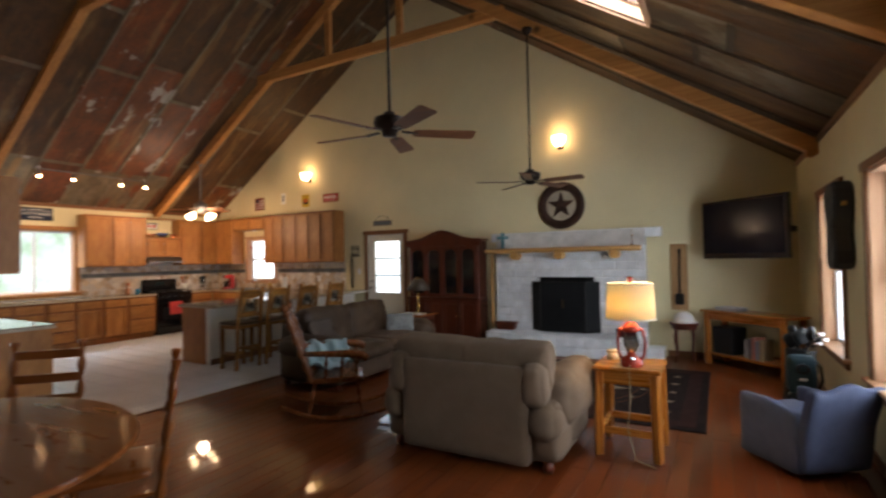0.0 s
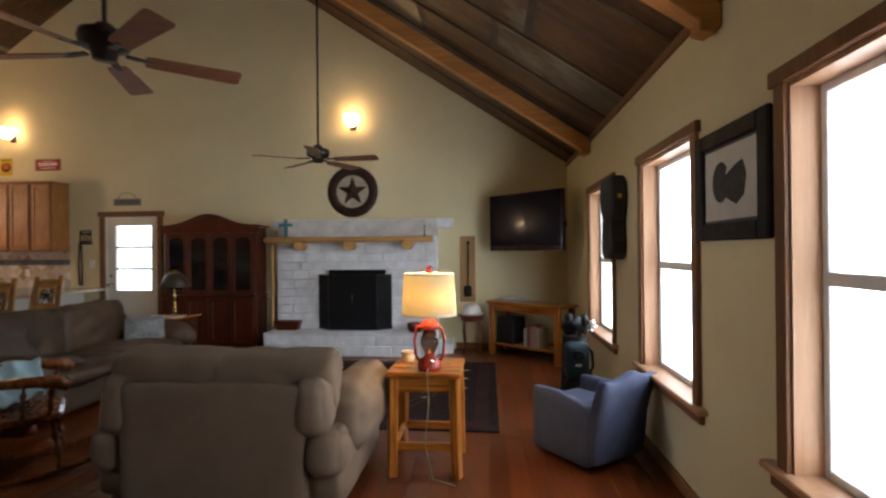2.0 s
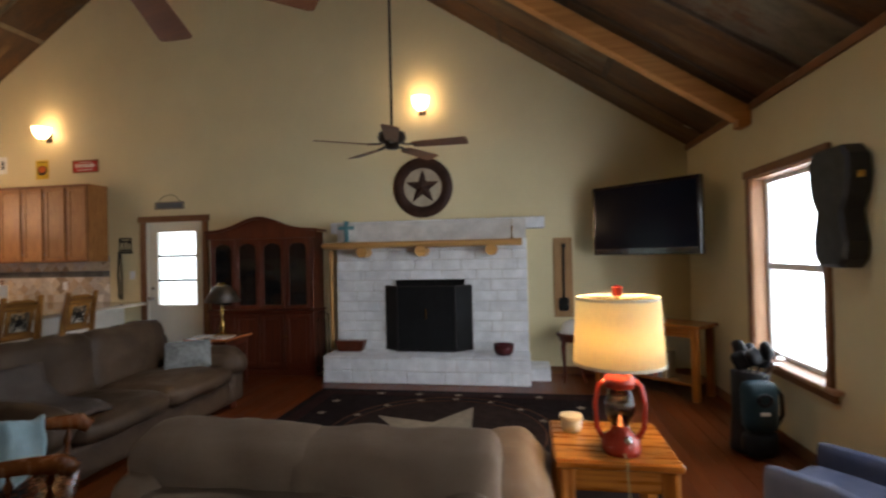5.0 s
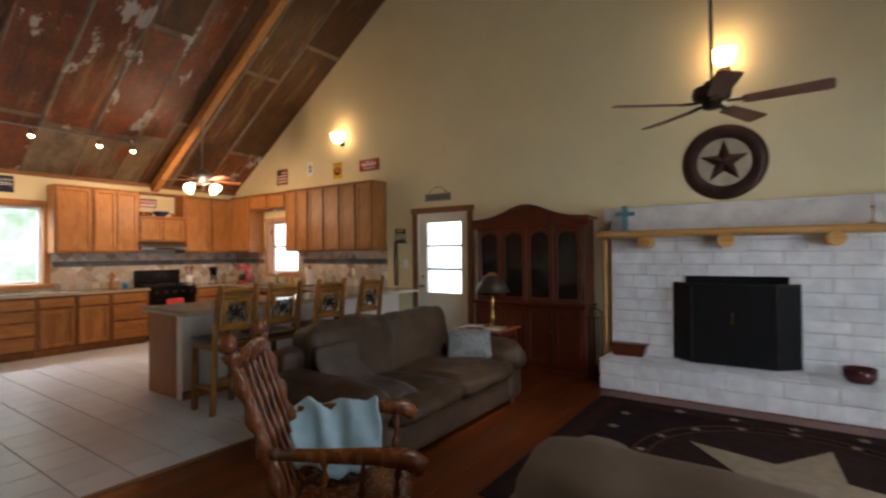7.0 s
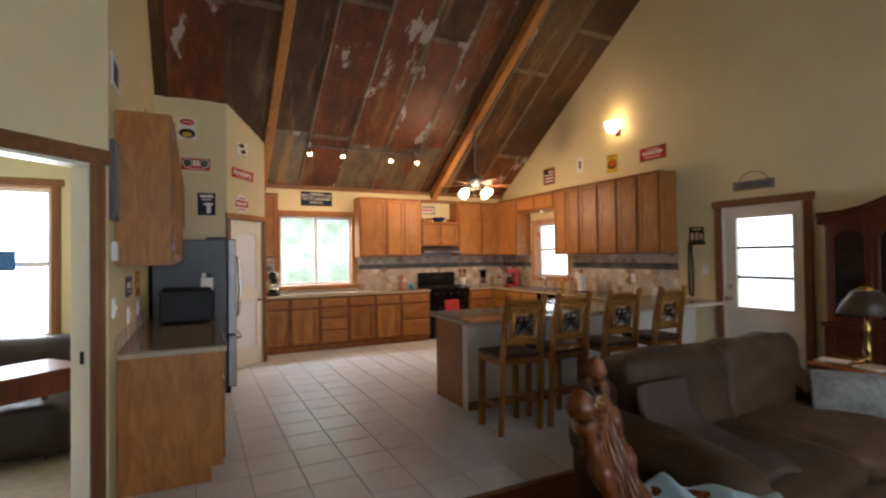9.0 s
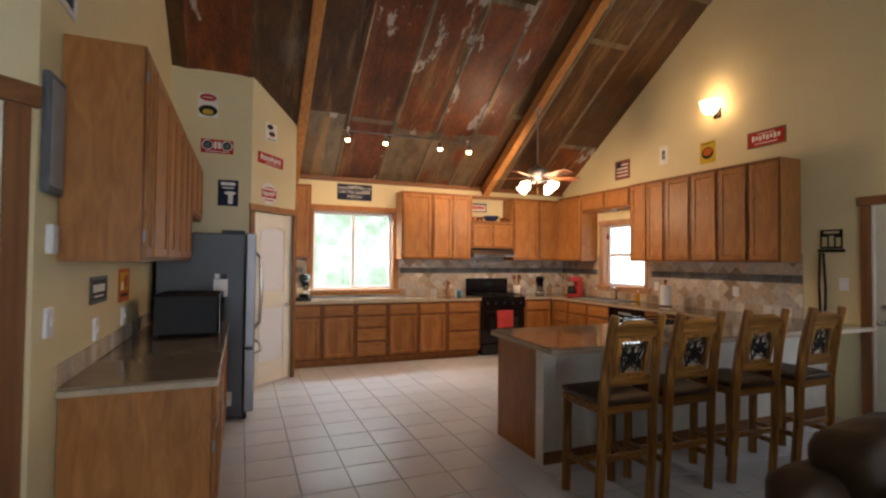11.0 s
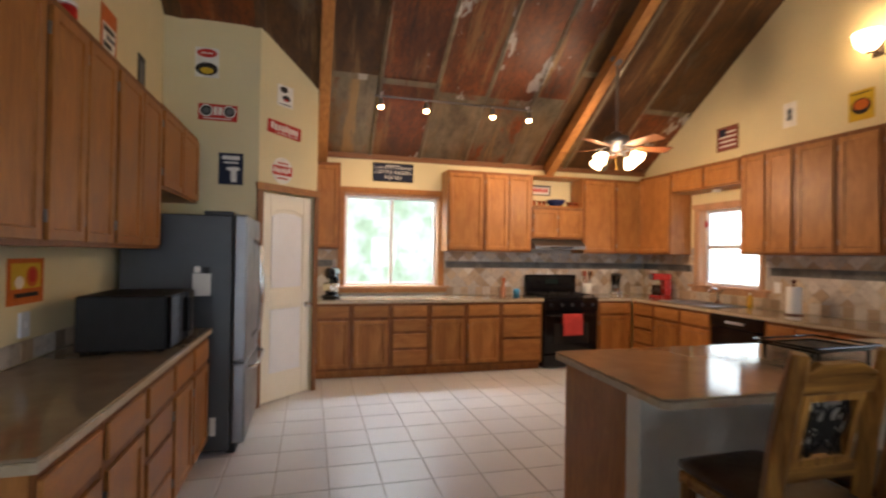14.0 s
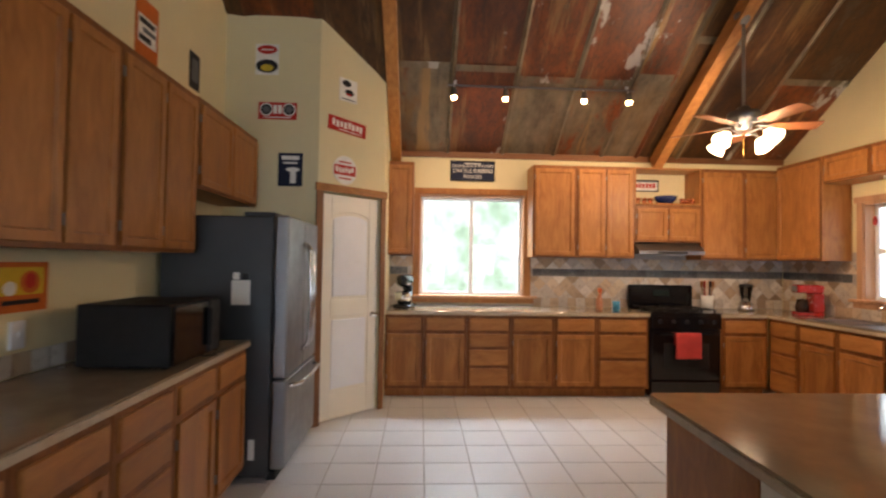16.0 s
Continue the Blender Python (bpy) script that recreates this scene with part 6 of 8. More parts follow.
p_ = m_ @ Vector((-0.34, 0.0, 0.166))
c = thing("subwoofer", p_.x, p_.y, p_.z, -42, "black speaker box on the lower shelf of the corner table", "speaker")
part("cabinet", box(-0.15, 0.15, -0.14, 0.14, 0.0, 0.36, 0.008), BLACKM, c)
for k, col in enumerate(((0.35, 0.33, 0.30), (0.12, 0.10, 0.10), (0.40, 0.14, 0.10), (0.20, 0.22, 0.26), (0.30, 0.22, 0.12))):
    q_ = m_ @ Vector((0.0 + 0.052 * k, -0.02, 0.166))
    part("cover", box(-0.022, 0.022, -0.10, 0.10, 0, 0.24 + 0.02 * (k % 3), 0.003), plain("book_%d" % k, col, 0.6), thing("book", q_.x, q_.y, q_.z, -42, "worn book standing on the low shelf", "book", "books on the corner table"))

# plant stand with a white dome
c = thing("plant_stand", -0.30, 8.02, 0, 0, "dark round wooden plant stand with slim legs", "stand")
part("tabletop", lathe([(0, 0.53), (0.19, 0.53), (0.20, 0.545), (0.19, 0.56), (0, 0.56)], 26), CHERRY, c)
part("apron", lathe([(0.16, 0.47), (0.165, 0.53), (0.15, 0.53), (0.145, 0.47)], 26), CHERRY, c)
for k in range(4):
    a = radians(45 + 90 * k)
    part("leg", pipe([(0.14 * math.cos(a), 0.14 * math.sin(a), 0.53), (0.165 * math.cos(a), 0.165 * math.sin(a), 0.35), (0.14 * math.cos(a), 0.14 * math.sin(a), 0.12), (0.17 * math.cos(a), 0.17 * math.sin(a), 0.008)], [0.02, 0.018, 0.013, 0.014]), CHERRY, c, smooth=True)
c = thing("hard_hat", -0.30, 8.02, 0.561, 0, "glossy white hard hat resting on the plant stand", "hat")
part("shell", lathe([(0.15, 0.0), (0.165, 0.004), (0.135, 0.03), (0.125, 0.08), (0.09, 0.13), (0.04, 0.15), (0, 0.152)], 26), plain("white_shell", (0.72, 0.70, 0.66), 0.15, vary=0.06), c, smooth=True)

# shovel plaque
c = thing("wall_plaque", -0.37, G - 0.001, 0.70, 0, "tall pine board with an old dark iron tool mounted on it", "wall decor")
part("board", box(-0.115, 0.115, -0.022, 0, 0.0, 0.98, 0.004), wood("plaque_pine", (0.32, 0.17, 0.07), (0.46, 0.27, 0.12), 0.5, 2), c)
part("tool_shaft", rod((0, -0.035, 0.20), (0.01, -0.035, 0.86), 0.012), IRON, c)
part("tool_head", soft(-0.06, 0.06, -0.05, -0.022, 0.08, 0.24, 0.014, 0.004, 5, 0.003, seed=3), IRON, c)
part("tool_grip", lathe([(0, 0), (0.022, 0.005), (0.022, 0.05), (0, 0.055)], 12, (0.01, -0.045, 0.85)), IRON, c)

# on the mantel and hearth
c = thing("cross", -3.06, 8.08, 1.672, 0, "small turquoise wooden cross standing on the mantel", "cross")
TURQ = plain("turquoise_paint", (0.07, 0.20, 0.23), 0.6, vary=0.3, scale=14)
part("body", box(-0.028, 0.028, -0.015, 0.015, 0.0, 0.28, 0.006), TURQ, c)
part("arm", box(-0.105, 0.105, -0.018, 0.012, 0.17, 0.215, 0.008), TURQ, c)
part("foot", box(-0.06, 0.06, -0.03, 0.03, 0.0, 0.02, 0.005), TURQ, c)
c = thing("candlestick", -0.98, 8.09, 1.675, 0, "thin brass candlestick at the mantel's end", "candlestick")
part("stick", lathe([(0, 0), (0.035, 0), (0.035, 0.008), (0.008, 0.02), (0.006, 0.13), (0.014, 0.14), (0.014, 0.155), (0, 0.155)], 14), BRASS, c, smooth=True)
part("candle", rod((0, 0, 0.155), (0, 0, 0.25), 0.007, seg=8), plain("wax", (0.55, 0.48, 0.36), 0.5), c)
c = thing("bowl", -1.10, 7.93, 0.319, 0, "dark red glazed crock on the hearth", "bowl")
part("body", lathe([(0, 0), (0.09, 0), (0.115, 0.04), (0.12, 0.12), (0.112, 0.12), (0.105, 0.05), (0, 0.02)], 24), plain("oxblood_glaze", (0.065, 0.012, 0.014), 0.18, vary=0.25), c, smooth=True)
c = thing("kindling_box", -3.02, 8.06, 0.319, 0, "flat dark wooden box on the hearth", "box")
part("body", prism([(-0.15, 0), (0.15, 0), (0.19, 0.13), (-0.19, 0.13)], -0.07, 0.07, None, pose(0, 0, 0, 90, 0, 0), 0.004), CHERRY, c)
c = thing("fireplace_tools", -3.42, 8.10, 0, 0, "black wrought iron fireplace tool rack", "fire tools")
part("base_plate", box(-0.09, 0.09, -0.10, 0.10, 0, 0.015, 0.003), IRON, c)
for px in (-0.07, 0.07):
    part("upright", rod((px, 0.05, 0.015), (px, 0.05, 0.76), 0.007, seg=8), IRON, c)
    part("tool", rod((px * 0.8, -0.03, 0.10), (px * 0.8, -0.03, 0.70), 0.006, seg=8), IRON, c)
part("crossbar", pipe([(-0.07, 0.05, 0.76), (-0.03, 0.0, 0.80), (0.03, 0.0, 0.80), (0.07, 0.05, 0.76)], 0.007), IRON, c)
part("tool_head", box(-0.075, -0.035, -0.045, -0.015, 0.03, 0.12, 0.004), IRON, c)
part("crossbar", rod((-0.075, -0.03, 0.70), (0.075, -0.03, 0.70), 0.006, seg=8), IRON, c)

# east wall picture and case
def east(y, z):
    return Matrix.Translation((R - 0.001, y, z)) @ pose(0, 0, 0, 0, 0, -90)


c = new("framed_picture")
c.matrix_basis = east(3.485, 1.78)
tagged(c, "dark wooden frame with a tan print of a rounded animal shape", "picture")
fw, fh = 0.35, 0.275
bm = box(-fw, -fw + 0.085, -0.03, 0, -fh, fh, 0.008)
box(fw - 0.085, fw, -0.03, 0, -fh, fh, 0.008, bm), box(-fw + 0.085, fw - 0.085, -0.03, 0, fh - 0.085, fh, 0.008, bm), box(-fw + 0.085, fw - 0.085, -0.03, 0, -fh, -fh + 0.085, 0.008, bm)
part("frame", bm, plain("near_black_wood", (0.016, 0.012, 0.012), 0.5, vary=0.3, spec=0.2), c)
part("mat_board", box(-fw + 0.08, fw - 0.08, -0.010, -0.002, -fh + 0.08, fh - 0.08), plain("grey_mat", (0.10, 0.10, 0.12), 0.8), c)
part("paper", box(-fw + 0.10, fw - 0.10, -0.0135, -0.0105, -fh + 0.10, fh - 0.10), plain("print_paper", (0.62, 0.60, 0.55), 0.7, vary=0.08), c)
INK = plain("print_ink", (0.045, 0.042, 0.040), 0.7, vary=0.4, scale=25)
bm = bmesh.new()
prism([(x * 0.085 - 0.085, z * 0.10 + 0.01) for x, z in arc(0, 0, 1, 40, 330, 14)] + [(-0.05, -0.01)], 0, 0.001, bm, Matrix.Translation((0, -0.0138, 0)) @ pose(0, 0, 0, 90, 0, 0))
part("print_shape", bm, INK, c)
part("print_shape", prism([(-0.05, 0.03), (0.06, 0.075), (0.13, 0.09), (0.16, 0.02), (0.14, -0.07), (0.07, -0.11), (-0.03, -0.07), (-0.07, -0.02)], 0, 0.001, None, Matrix.Translation((0, -0.0150, 0)) @ pose(0, 0, 0, 90, 0, 0)), INK, c)
c = new("instrument_case")
c.matrix_basis = east(5.42, 1.73)
tagged(c, "black waisted instrument case hung on the wall between windows", "case")
side_ = [(0.13, 0.36), (0.19, 0.30), (0.20, 0.18), (0.17, 0.06), (0.125, -0.02), (0.14, -0.10), (0.165, -0.20), (0.15, -0.30), (0.10, -0.35)]
part("shell", prism(side_ + [(-x, z) for x, z in reversed(side_)], 0.0, 0.14, None, pose(0, 0, 0, 90, 0, 0), 0.02), plain("black_case", (0.010, 0.010, 0.012), 0.45, vary=0.3), c)
part("latch", box(0.17, 0.20, -0.09, -0.05, 0.16, 0.20, 0.003), BRASS, c)

# dining table and chairs
HONEY = wood("honey_oak", (0.20, 0.056, 0.012), (0.245, 0.074, 0.017), 0.30, 0, coat=0.35, bump=0.0, fine=5.0, coat_rough=0.10, spec=0.1)
c = thing("dining_table", -2.92, 0.98, 0, 0, "oval glossy honey oak dining table", "table")
part("tabletop", prism([(1.02 * math.cos(radians(a)), 0.82 * math.sin(radians(a))) for a in range(0, 360, 6)], 0.72, 0.75, bevel=0.008), HONEY, c)
part("apron", prism([(0.8 * math.cos(radians(a)), 0.62 * math.sin(radians(a))) for a in range(0, 360, 10)], 0.63, 0.719), HONEY, c)
part("pedestal", lathe([(0.0, 0.1), (0.16, 0.1), (0.10, 0.2), (0.075, 0.35), (0.12, 0.5), (0.10, 0.63), (0, 0.63)], 20), HONEY, c, smooth=True)
for k in range(4):
    a = radians(45 + 90 * k)
    part("foot", pipe([(0.08 * math.cos(a), 0.08 * math.sin(a), 0.16), (0.3 * math.cos(a), 0.3 * math.sin(a), 0.10), (0.5 * math.cos(a), 0.5 * math.sin(a), 0.03)], [0.05, 0.04, 0.03]), HONEY, c, smooth=True)
chair = thing("dining_chair", -2.74, 1.72, 0, 148, "stained oak ladder-back dining chair at the oval table", "chair", "chairs round the dining table")
part("seat", soft(-0.22, 0.22, -0.20, 0.22, 0.42, 0.47, 0.022, 0.0, 6, 0.002), HONEY, chair, smooth=True)
for s_ in (-1, 1):
    part("back_post", turned(None, (s_ * 0.20, -0.20, 0), (s_ * 0.20, -0.32, 1.02), 0.028, 6), HONEY, chair, smooth=True)
    part("leg", turned(None, (s_ * 0.19, 0.19, 0), (s_ * 0.19, 0.19, 0.43), 0.024, 3), HONEY, chair, smooth=True)
    part("stretcher", rod((s_ * 0.195, -0.21, 0.18), (s_ * 0.19, 0.19, 0.18), 0.011, seg=8), HONEY, chair)
for z in (0.60, 0.74, 0.90):
    part("slat", box(-0.19, 0.19, -0.26 - (z - 0.6) * 0.12 - 0.01, -0.26 - (z - 0.6) * 0.12 + 0.006, z, z + 0.06, 0.004), HONEY, chair)
part("stretcher", rod((-0.19, 0.19, 0.22), (0.19, 0.19, 0.22), 0.011, seg=8), HONEY, chair)
copy_thing(chair, pose(-3.69, 1.69, 0, 0, 0, -135))
copy_thing(chair, pose(-2.2, 0.05, 0, 0, 0, 20))
copy_thing(chair, pose(-3.7, 0.1, 0, 0, 0, -25))

# ---- kitchen: stools, small things, signs ----
stool = thing("bar_stool", -6.0, 5.11, 0, 90, "rustic honey pine bar stool with an iron star back", "stool", "stools at the peninsula")
# faces local +y, which the turn sets toward the peninsula
part("seat", soft(-0.205, 0.205, -0.20, 0.215, 0.635, 0.685, 0.022, 0.008, 7, 0.003, seed=120), LEATHER, stool, "dark leather seat", smooth=True)
part("seat_frame", box(-0.20, 0.20, -0.19, 0.205, 0.585, 0.634, 0.006), GOLDENX, stool)
for s_ in (-1, 1):
    part("leg", bar((s_ * 0.185, 0.175, 0), (s_ * 0.18, 0.17, 0.60), 0.055, 0.055, None, 0.009), GOLDEN, stool)
    pts = [(s_ * 0.20, -0.15, 0), (s_ * 0.195, -0.175, 0.35), (s_ * 0.195, -0.18, 0.64), (s_ * 0.185, -0.215, 0.92), (s_ * 0.178, -0.27, 1.18)]
    own = pipe(pts, [0.036, 0.036, 0.038, 0.040, 0.034], 4)
    bmesh.ops.bevel(own, geom=own.edges[:], offset=0.006, segments=1, affect="EDGES")
    part("back_post", own, GOLDEN, stool)
    part("stretcher", box(s_ * 0.185 - 0.014, s_ * 0.185 + 0.014, -0.15, 0.16, 0.22, 0.255, 0.004), GOLDENX, stool)
part("footrest", box(-0.17, 0.17, 0.155, 0.19, 0.16, 0.20, 0.005), GOLDENX, stool)
part("stretcher", box(-0.17, 0.17, -0.175, -0.145, 0.30, 0.335, 0.004), GOLDENX, stool)
M_ = Matrix.Translation((0, -0.205, 0.90)) @ pose(0, 0, 0, 12, 0, 0)
part("top_rail", merge(None, prism([(-0.15, -0.05), (0.15, -0.05), (0.15, 0.02), (0.08, 0.05), (-0.08, 0.05), (-0.15, 0.02)], -0.016, 0.016, None, pose(0, 0, 0.20, 90, 0, 0), 0.004), M_), GOLDENX, stool)
part("mid_rail", merge(None, box(-0.16, 0.16, -0.015, 0.015, -0.155, -0.10, 0.004), M_), GOLDENX, stool)
fr_ = part("panel_frame", merge(None, holed(-0.125, 0.125, -0.10, 0.15, 0.024, [(-0.098, 0.098, -0.075, 0.125)], Matrix.Translation((0, -0.012, 0))), M_), GOLDEN, stool)
bm = bmesh.new()
own = prism(star(0.080, 0.36), -0.003, 0.003, None, pose(0, 0, 0.025, 90, 0, 0))
merge(bm, own)
for k in range(4):
    a = radians(45 + 90 * k)
    ring = [(0.055 * math.cos(a) + 0.032 * math.cos(b), 0, 0.025 + 0.06 * math.sin(a) + 0.032 * math.sin(b)) for b in (2 * math.pi * i / 12 for i in range(13))]
    pipe(ring, 0.005, 5, bm)
for s_ in (-1, 1):
    for k in range(3):
        pipe([(s_ * (0.045 + 0.020 * k) + 0.010 * math.sin(q * 0.9 + k), 0, -0.075 + 0.02 * q) for q in range(11)], 0.0045, 5, bm)
bmesh.ops.transform(bm, matrix=M_, verts=bm.verts[:])
part("iron_star", bm, IRON, fr_, "wrought iron star with scrolls")
for yy, rz in ((5.62, 91), (6.25, 88), (6.89, 92)):
    copy_thing(stool, pose(-6.0, yy, 0, 0, 0, rz))

# dishwasher
c = thing("dishwasher", -8.975, FN - 0.004, 0, 0, "black built-in dishwasher beside the sink", "dishwasher")
part("door", box(0.0, 0.63, -0.02, 0.58, 0.10, 0.74, 0.006), BLACK, c)
part("control_panel", box(0.0, 0.63, -0.026, 0.10, 0.745, 0.872, 0.006), BLACK, c)
part("handle", box(0.2, 0.43, -0.034, -0.026, 0.79, 0.815, 0.003), plain("grey_handle", (0.35, 0.36, 0.37), 0.3), c)
part("toe_kick", box(0.0, 0.63, 0.06, 0.5, 0.0, 0.098), BLACKM, c)
# sink and tap
c = thing("sink", -9.44, 8.02, 0.921, 0, "double stainless steel sink set in the worktop", "sink")
bm = holed(-0.42, 0.42, -0.27, 0.27, 0.008, [(-0.385, -0.02, -0.23, 0.17), (0.02, 0.385, -0.23, 0.17)], pose(0, 0, 0.008, -90, 0, 0) @ pose(0, 0, 0))
part("rim", bm, STEEL, c)
for a, b in ((-0.385, -0.02), (0.02, 0.385)):
    part("basin", box(a, b, -0.17, 0.23, 0.0, 0.002), STEEL, c)
c = thing("kitchen_tap", -9.42, 8.25, 0.93, 0, "chrome single-lever kitchen tap", "tap")
part("spout", pipe([(0, 0, 0), (0, 0, 0.10), (0, -0.03, 0.17), (0, -0.10, 0.18), (0, -0.16, 0.13)], [0.018, 0.016, 0.014, 0.013, 0.012]), CHROME, c, smooth=True)
part("lever", rod((0, 0.01, 0.11), (0.03, 0.05, 0.17), 0.008), CHROME, c)
part("base_plate", lathe([(0, -0.001), (0.045, -0.001), (0.04, 0.012), (0, 0.014)], 18), CHROME, c)


def bottle(name, x, y, prof, mat, label, cat, cap=None, z=0.921):
    c = thing(name, x, y, z, 0, label, cat)
    part("body", lathe(prof, 18), mat, c, smooth=True)
    if cap:
        part("cap", lathe(cap[0], 14), cap[1], c, smooth=True)
    return c


ORANGE = plain("orange_plastic", (0.55, 0.12, 0.03), 0.4)
REDP = plain("red_plastic", (0.42, 0.025, 0.020), 0.25)
bottle("soap_bottle", -8.99, 8.26, [(0, 0), (0.03, 0), (0.034, 0.03), (0.03, 0.11), (0.012, 0.14), (0, 0.14)], plain("yellow_soap", (0.55, 0.33, 0.04), 0.2), "yellow dish soap bottle by the tap", "bottle", ([(0.012, 0.14), (0.012, 0.165), (0, 0.17)], WHITE))
c = bottle("spray_bottle", -10.55, 5.93, [(0, 0), (0.034, 0), (0.038, 0.04), (0.036, 0.12), (0.016, 0.17), (0.014, 0.20), (0, 0.20)], plain("clear_orange", (0.50, 0.22, 0.12), 0.25), "spray bottle with an orange trigger head", "bottle")
part("trigger_head", box(-0.02, 0.05, -0.014, 0.014, 0.20, 0.25, 0.006), ORANGE, c)
part("trigger", bar((0.03, 0, 0.20), (0.045, 0, 0.15), 0.012, 0.014), ORANGE, c)
c = bottle("mug", -10.50, 6.10, [(0, 0), (0.04, 0), (0.042, 0.11), (0.038, 0.11), (0.036, 0.01), (0, 0.01)], plain("sky_blue", (0.06, 0.28, 0.50), 0.3), "sky blue mug beside the range", "mug")
part("handle", pipe([(0.04, 0, 0.09), (0.07, 0, 0.08), (0.07, 0, 0.04), (0.04, 0, 0.03)], 0.006), plain("sky_blue_handle", (0.06, 0.28, 0.50), 0.3), c)
c = bottle("utensil_crock", -10.74, 7.28, [(0, 0), (0.06, 0), (0.065, 0.17), (0.058, 0.17), (0.055, 0.02), (0, 0.02)], WHITE, "white crock full of kitchen utensils", "crock")
for k in range(6):
    a = radians(60 * k)
    part("utensil", rod((0.02 * math.cos(a), 0.02 * math.sin(a), 0.03), (0.06 * math.cos(a), 0.06 * math.sin(a), 0.28 + 0.02 * (k % 3)), 0.006, seg=6), (BLACKM, RUSTIC, REDP)[k % 3], c)
    part("utensil_head", soft(0.06 * math.cos(a) - 0.02, 0.06 * math.cos(a) + 0.02, 0.06 * math.sin(a) - 0.006, 0.06 * math.sin(a) + 0.006, 0.27, 0.34, 0.006, 0, 2, 0), (BLACKM, RUSTIC, REDP)[k % 3], c)
c = thing("blender", -10.76, 7.76, 0.921, 0, "countertop blender with a glass jar and chrome base", "blender")
part("base", lathe([(0, 0), (0.085, 0), (0.085, 0.03), (0.06, 0.10), (0, 0.10)], 18), CHROME, c, smooth=True)
part("jar", lathe([(0.045, 0.101), (0.07, 0.28), (0.066, 0.28), (0.041, 0.105)], 18), glass("blender_glass"), c, smooth=True)
part("lid", lathe([(0, 0.281), (0.072, 0.281), (0.07, 0.305), (0.02, 0.315), (0, 0.32)], 18), BLACKM, c)
c = thing("coffee_maker", -10.28, 8.12, 0.921, -20, "red drip coffee maker in the corner", "coffee maker")
part("base", box(-0.10, 0.10, -0.12, 0.12, 0, 0.035, 0.008), REDP, c)
part("column", box(-0.10, 0.10, 0.02, 0.12, 0.036, 0.24, 0.010), REDP, c)
part("hopper", box(-0.10, 0.10, -0.12, 0.12, 0.241, 0.33, 0.014), REDP, c)
part("carafe", lathe([(0, 0.036), (0.06, 0.036), (0.066, 0.09), (0.05, 0.17), (0, 0.175)], 18, (0, -0.05, 0)), plain("dark_coffee_glass", (0.03, 0.015, 0.01), 0.06), c, smooth=True)
part("front_plate", box(-0.07, 0.07, -0.124, -0.1205, 0.255, 0.315, 0.001), STEEL, c)
c = thing("paper_towel_holder", -8.36, 8.12, 0.921, 0, "roll of white paper towels on an upright holder", "paper towels")
part("roll", lathe([(0.02, 0.015), (0.065, 0.015), (0.065, 0.275), (0.02, 0.275)], 24), plain("paper_towel", (0.78, 0.77, 0.74), 0.95, vary=0.05), c)
part("base", lathe([(0, 0), (0.08, 0), (0.08, 0.012), (0, 0.014)], 20), CHERRY, c)
part("post", lathe([(0.009, 0.01), (0.009, 0.31), (0.02, 0.325), (0.014, 0.345), (0, 0.35)], 10), CHERRY, c)
c = thing("stand_mixer", -10.62, 3.76, 0.921, 75, "black stand mixer with a steel bowl", "mixer")
part("base", soft(-0.10, 0.10, -0.17, 0.15, 0, 0.05, 0.024, 0, 5, 0), BLACK, c, smooth=True)
part("column", soft(-0.055, 0.055, 0.04, 0.15, 0.04, 0.27, 0.04, 0, 5, 0), BLACK, c, smooth=True)
part("head", soft(-0.065, 0.065, -0.19, 0.17, 0.24, 0.37, 0.055, 0, 6, 0), BLACK, c, smooth=True)
part("bowl", lathe([(0, 0.052), (0.05, 0.052), (0.09, 0.10), (0.10, 0.18), (0.096, 0.18), (0.08, 0.10), (0, 0.06)], 22, (0, -0.08, 0)), CHROME, c, smooth=True)
# tray on the peninsula
c = thing("serving_tray", -6.74, 6.30, 0.921, 4, "black wire tray with a glass dish on the peninsula", "tray")
part("plate", box(-0.17, 0.17, -0.24, 0.24, 0.05, 0.062, 0.004), BLACK, c)
part("rim", pipe([(-0.18, -0.25, 0.075), (0.18, -0.25, 0.075), (0.18, 0.25, 0.075), (-0.18, 0.25, 0.075), (-0.18, -0.25, 0.075)], 0.007, 6), BLACK, c)
for ax_ in (-0.15, 0.15):
    for ay_ in (-0.2, 0.2):
        part("foot", rod((ax_, ay_, 0), (ax_, ay_, 0.052), 0.01, seg=8), BLACK, c)
# towel on the oven handle
c = thing("dish_towel", FW + 0.03 + 0.047, 6.80, 0, 90, "bright red dish towel hanging over the oven handle", "towel")
rows = [[(x, y, z) for x in (-0.15, -0.07, 0.0, 0.08, 0.14)] for y, z in ((0.018, 0.58), (0.018, 0.68), (0.012, 0.716), (-0.006, 0.72), (-0.018, 0.70), (-0.022, 0.60), (-0.026, 0.48), (-0.024, 0.44))]
drape(rows, 0.005, plain("red_terry", (0.50, 0.045, 0.04), 0.95, vary=0.15, scale=12, bump=0.4, bump_scale=140), "cloth", c, 21.0, 0.006)
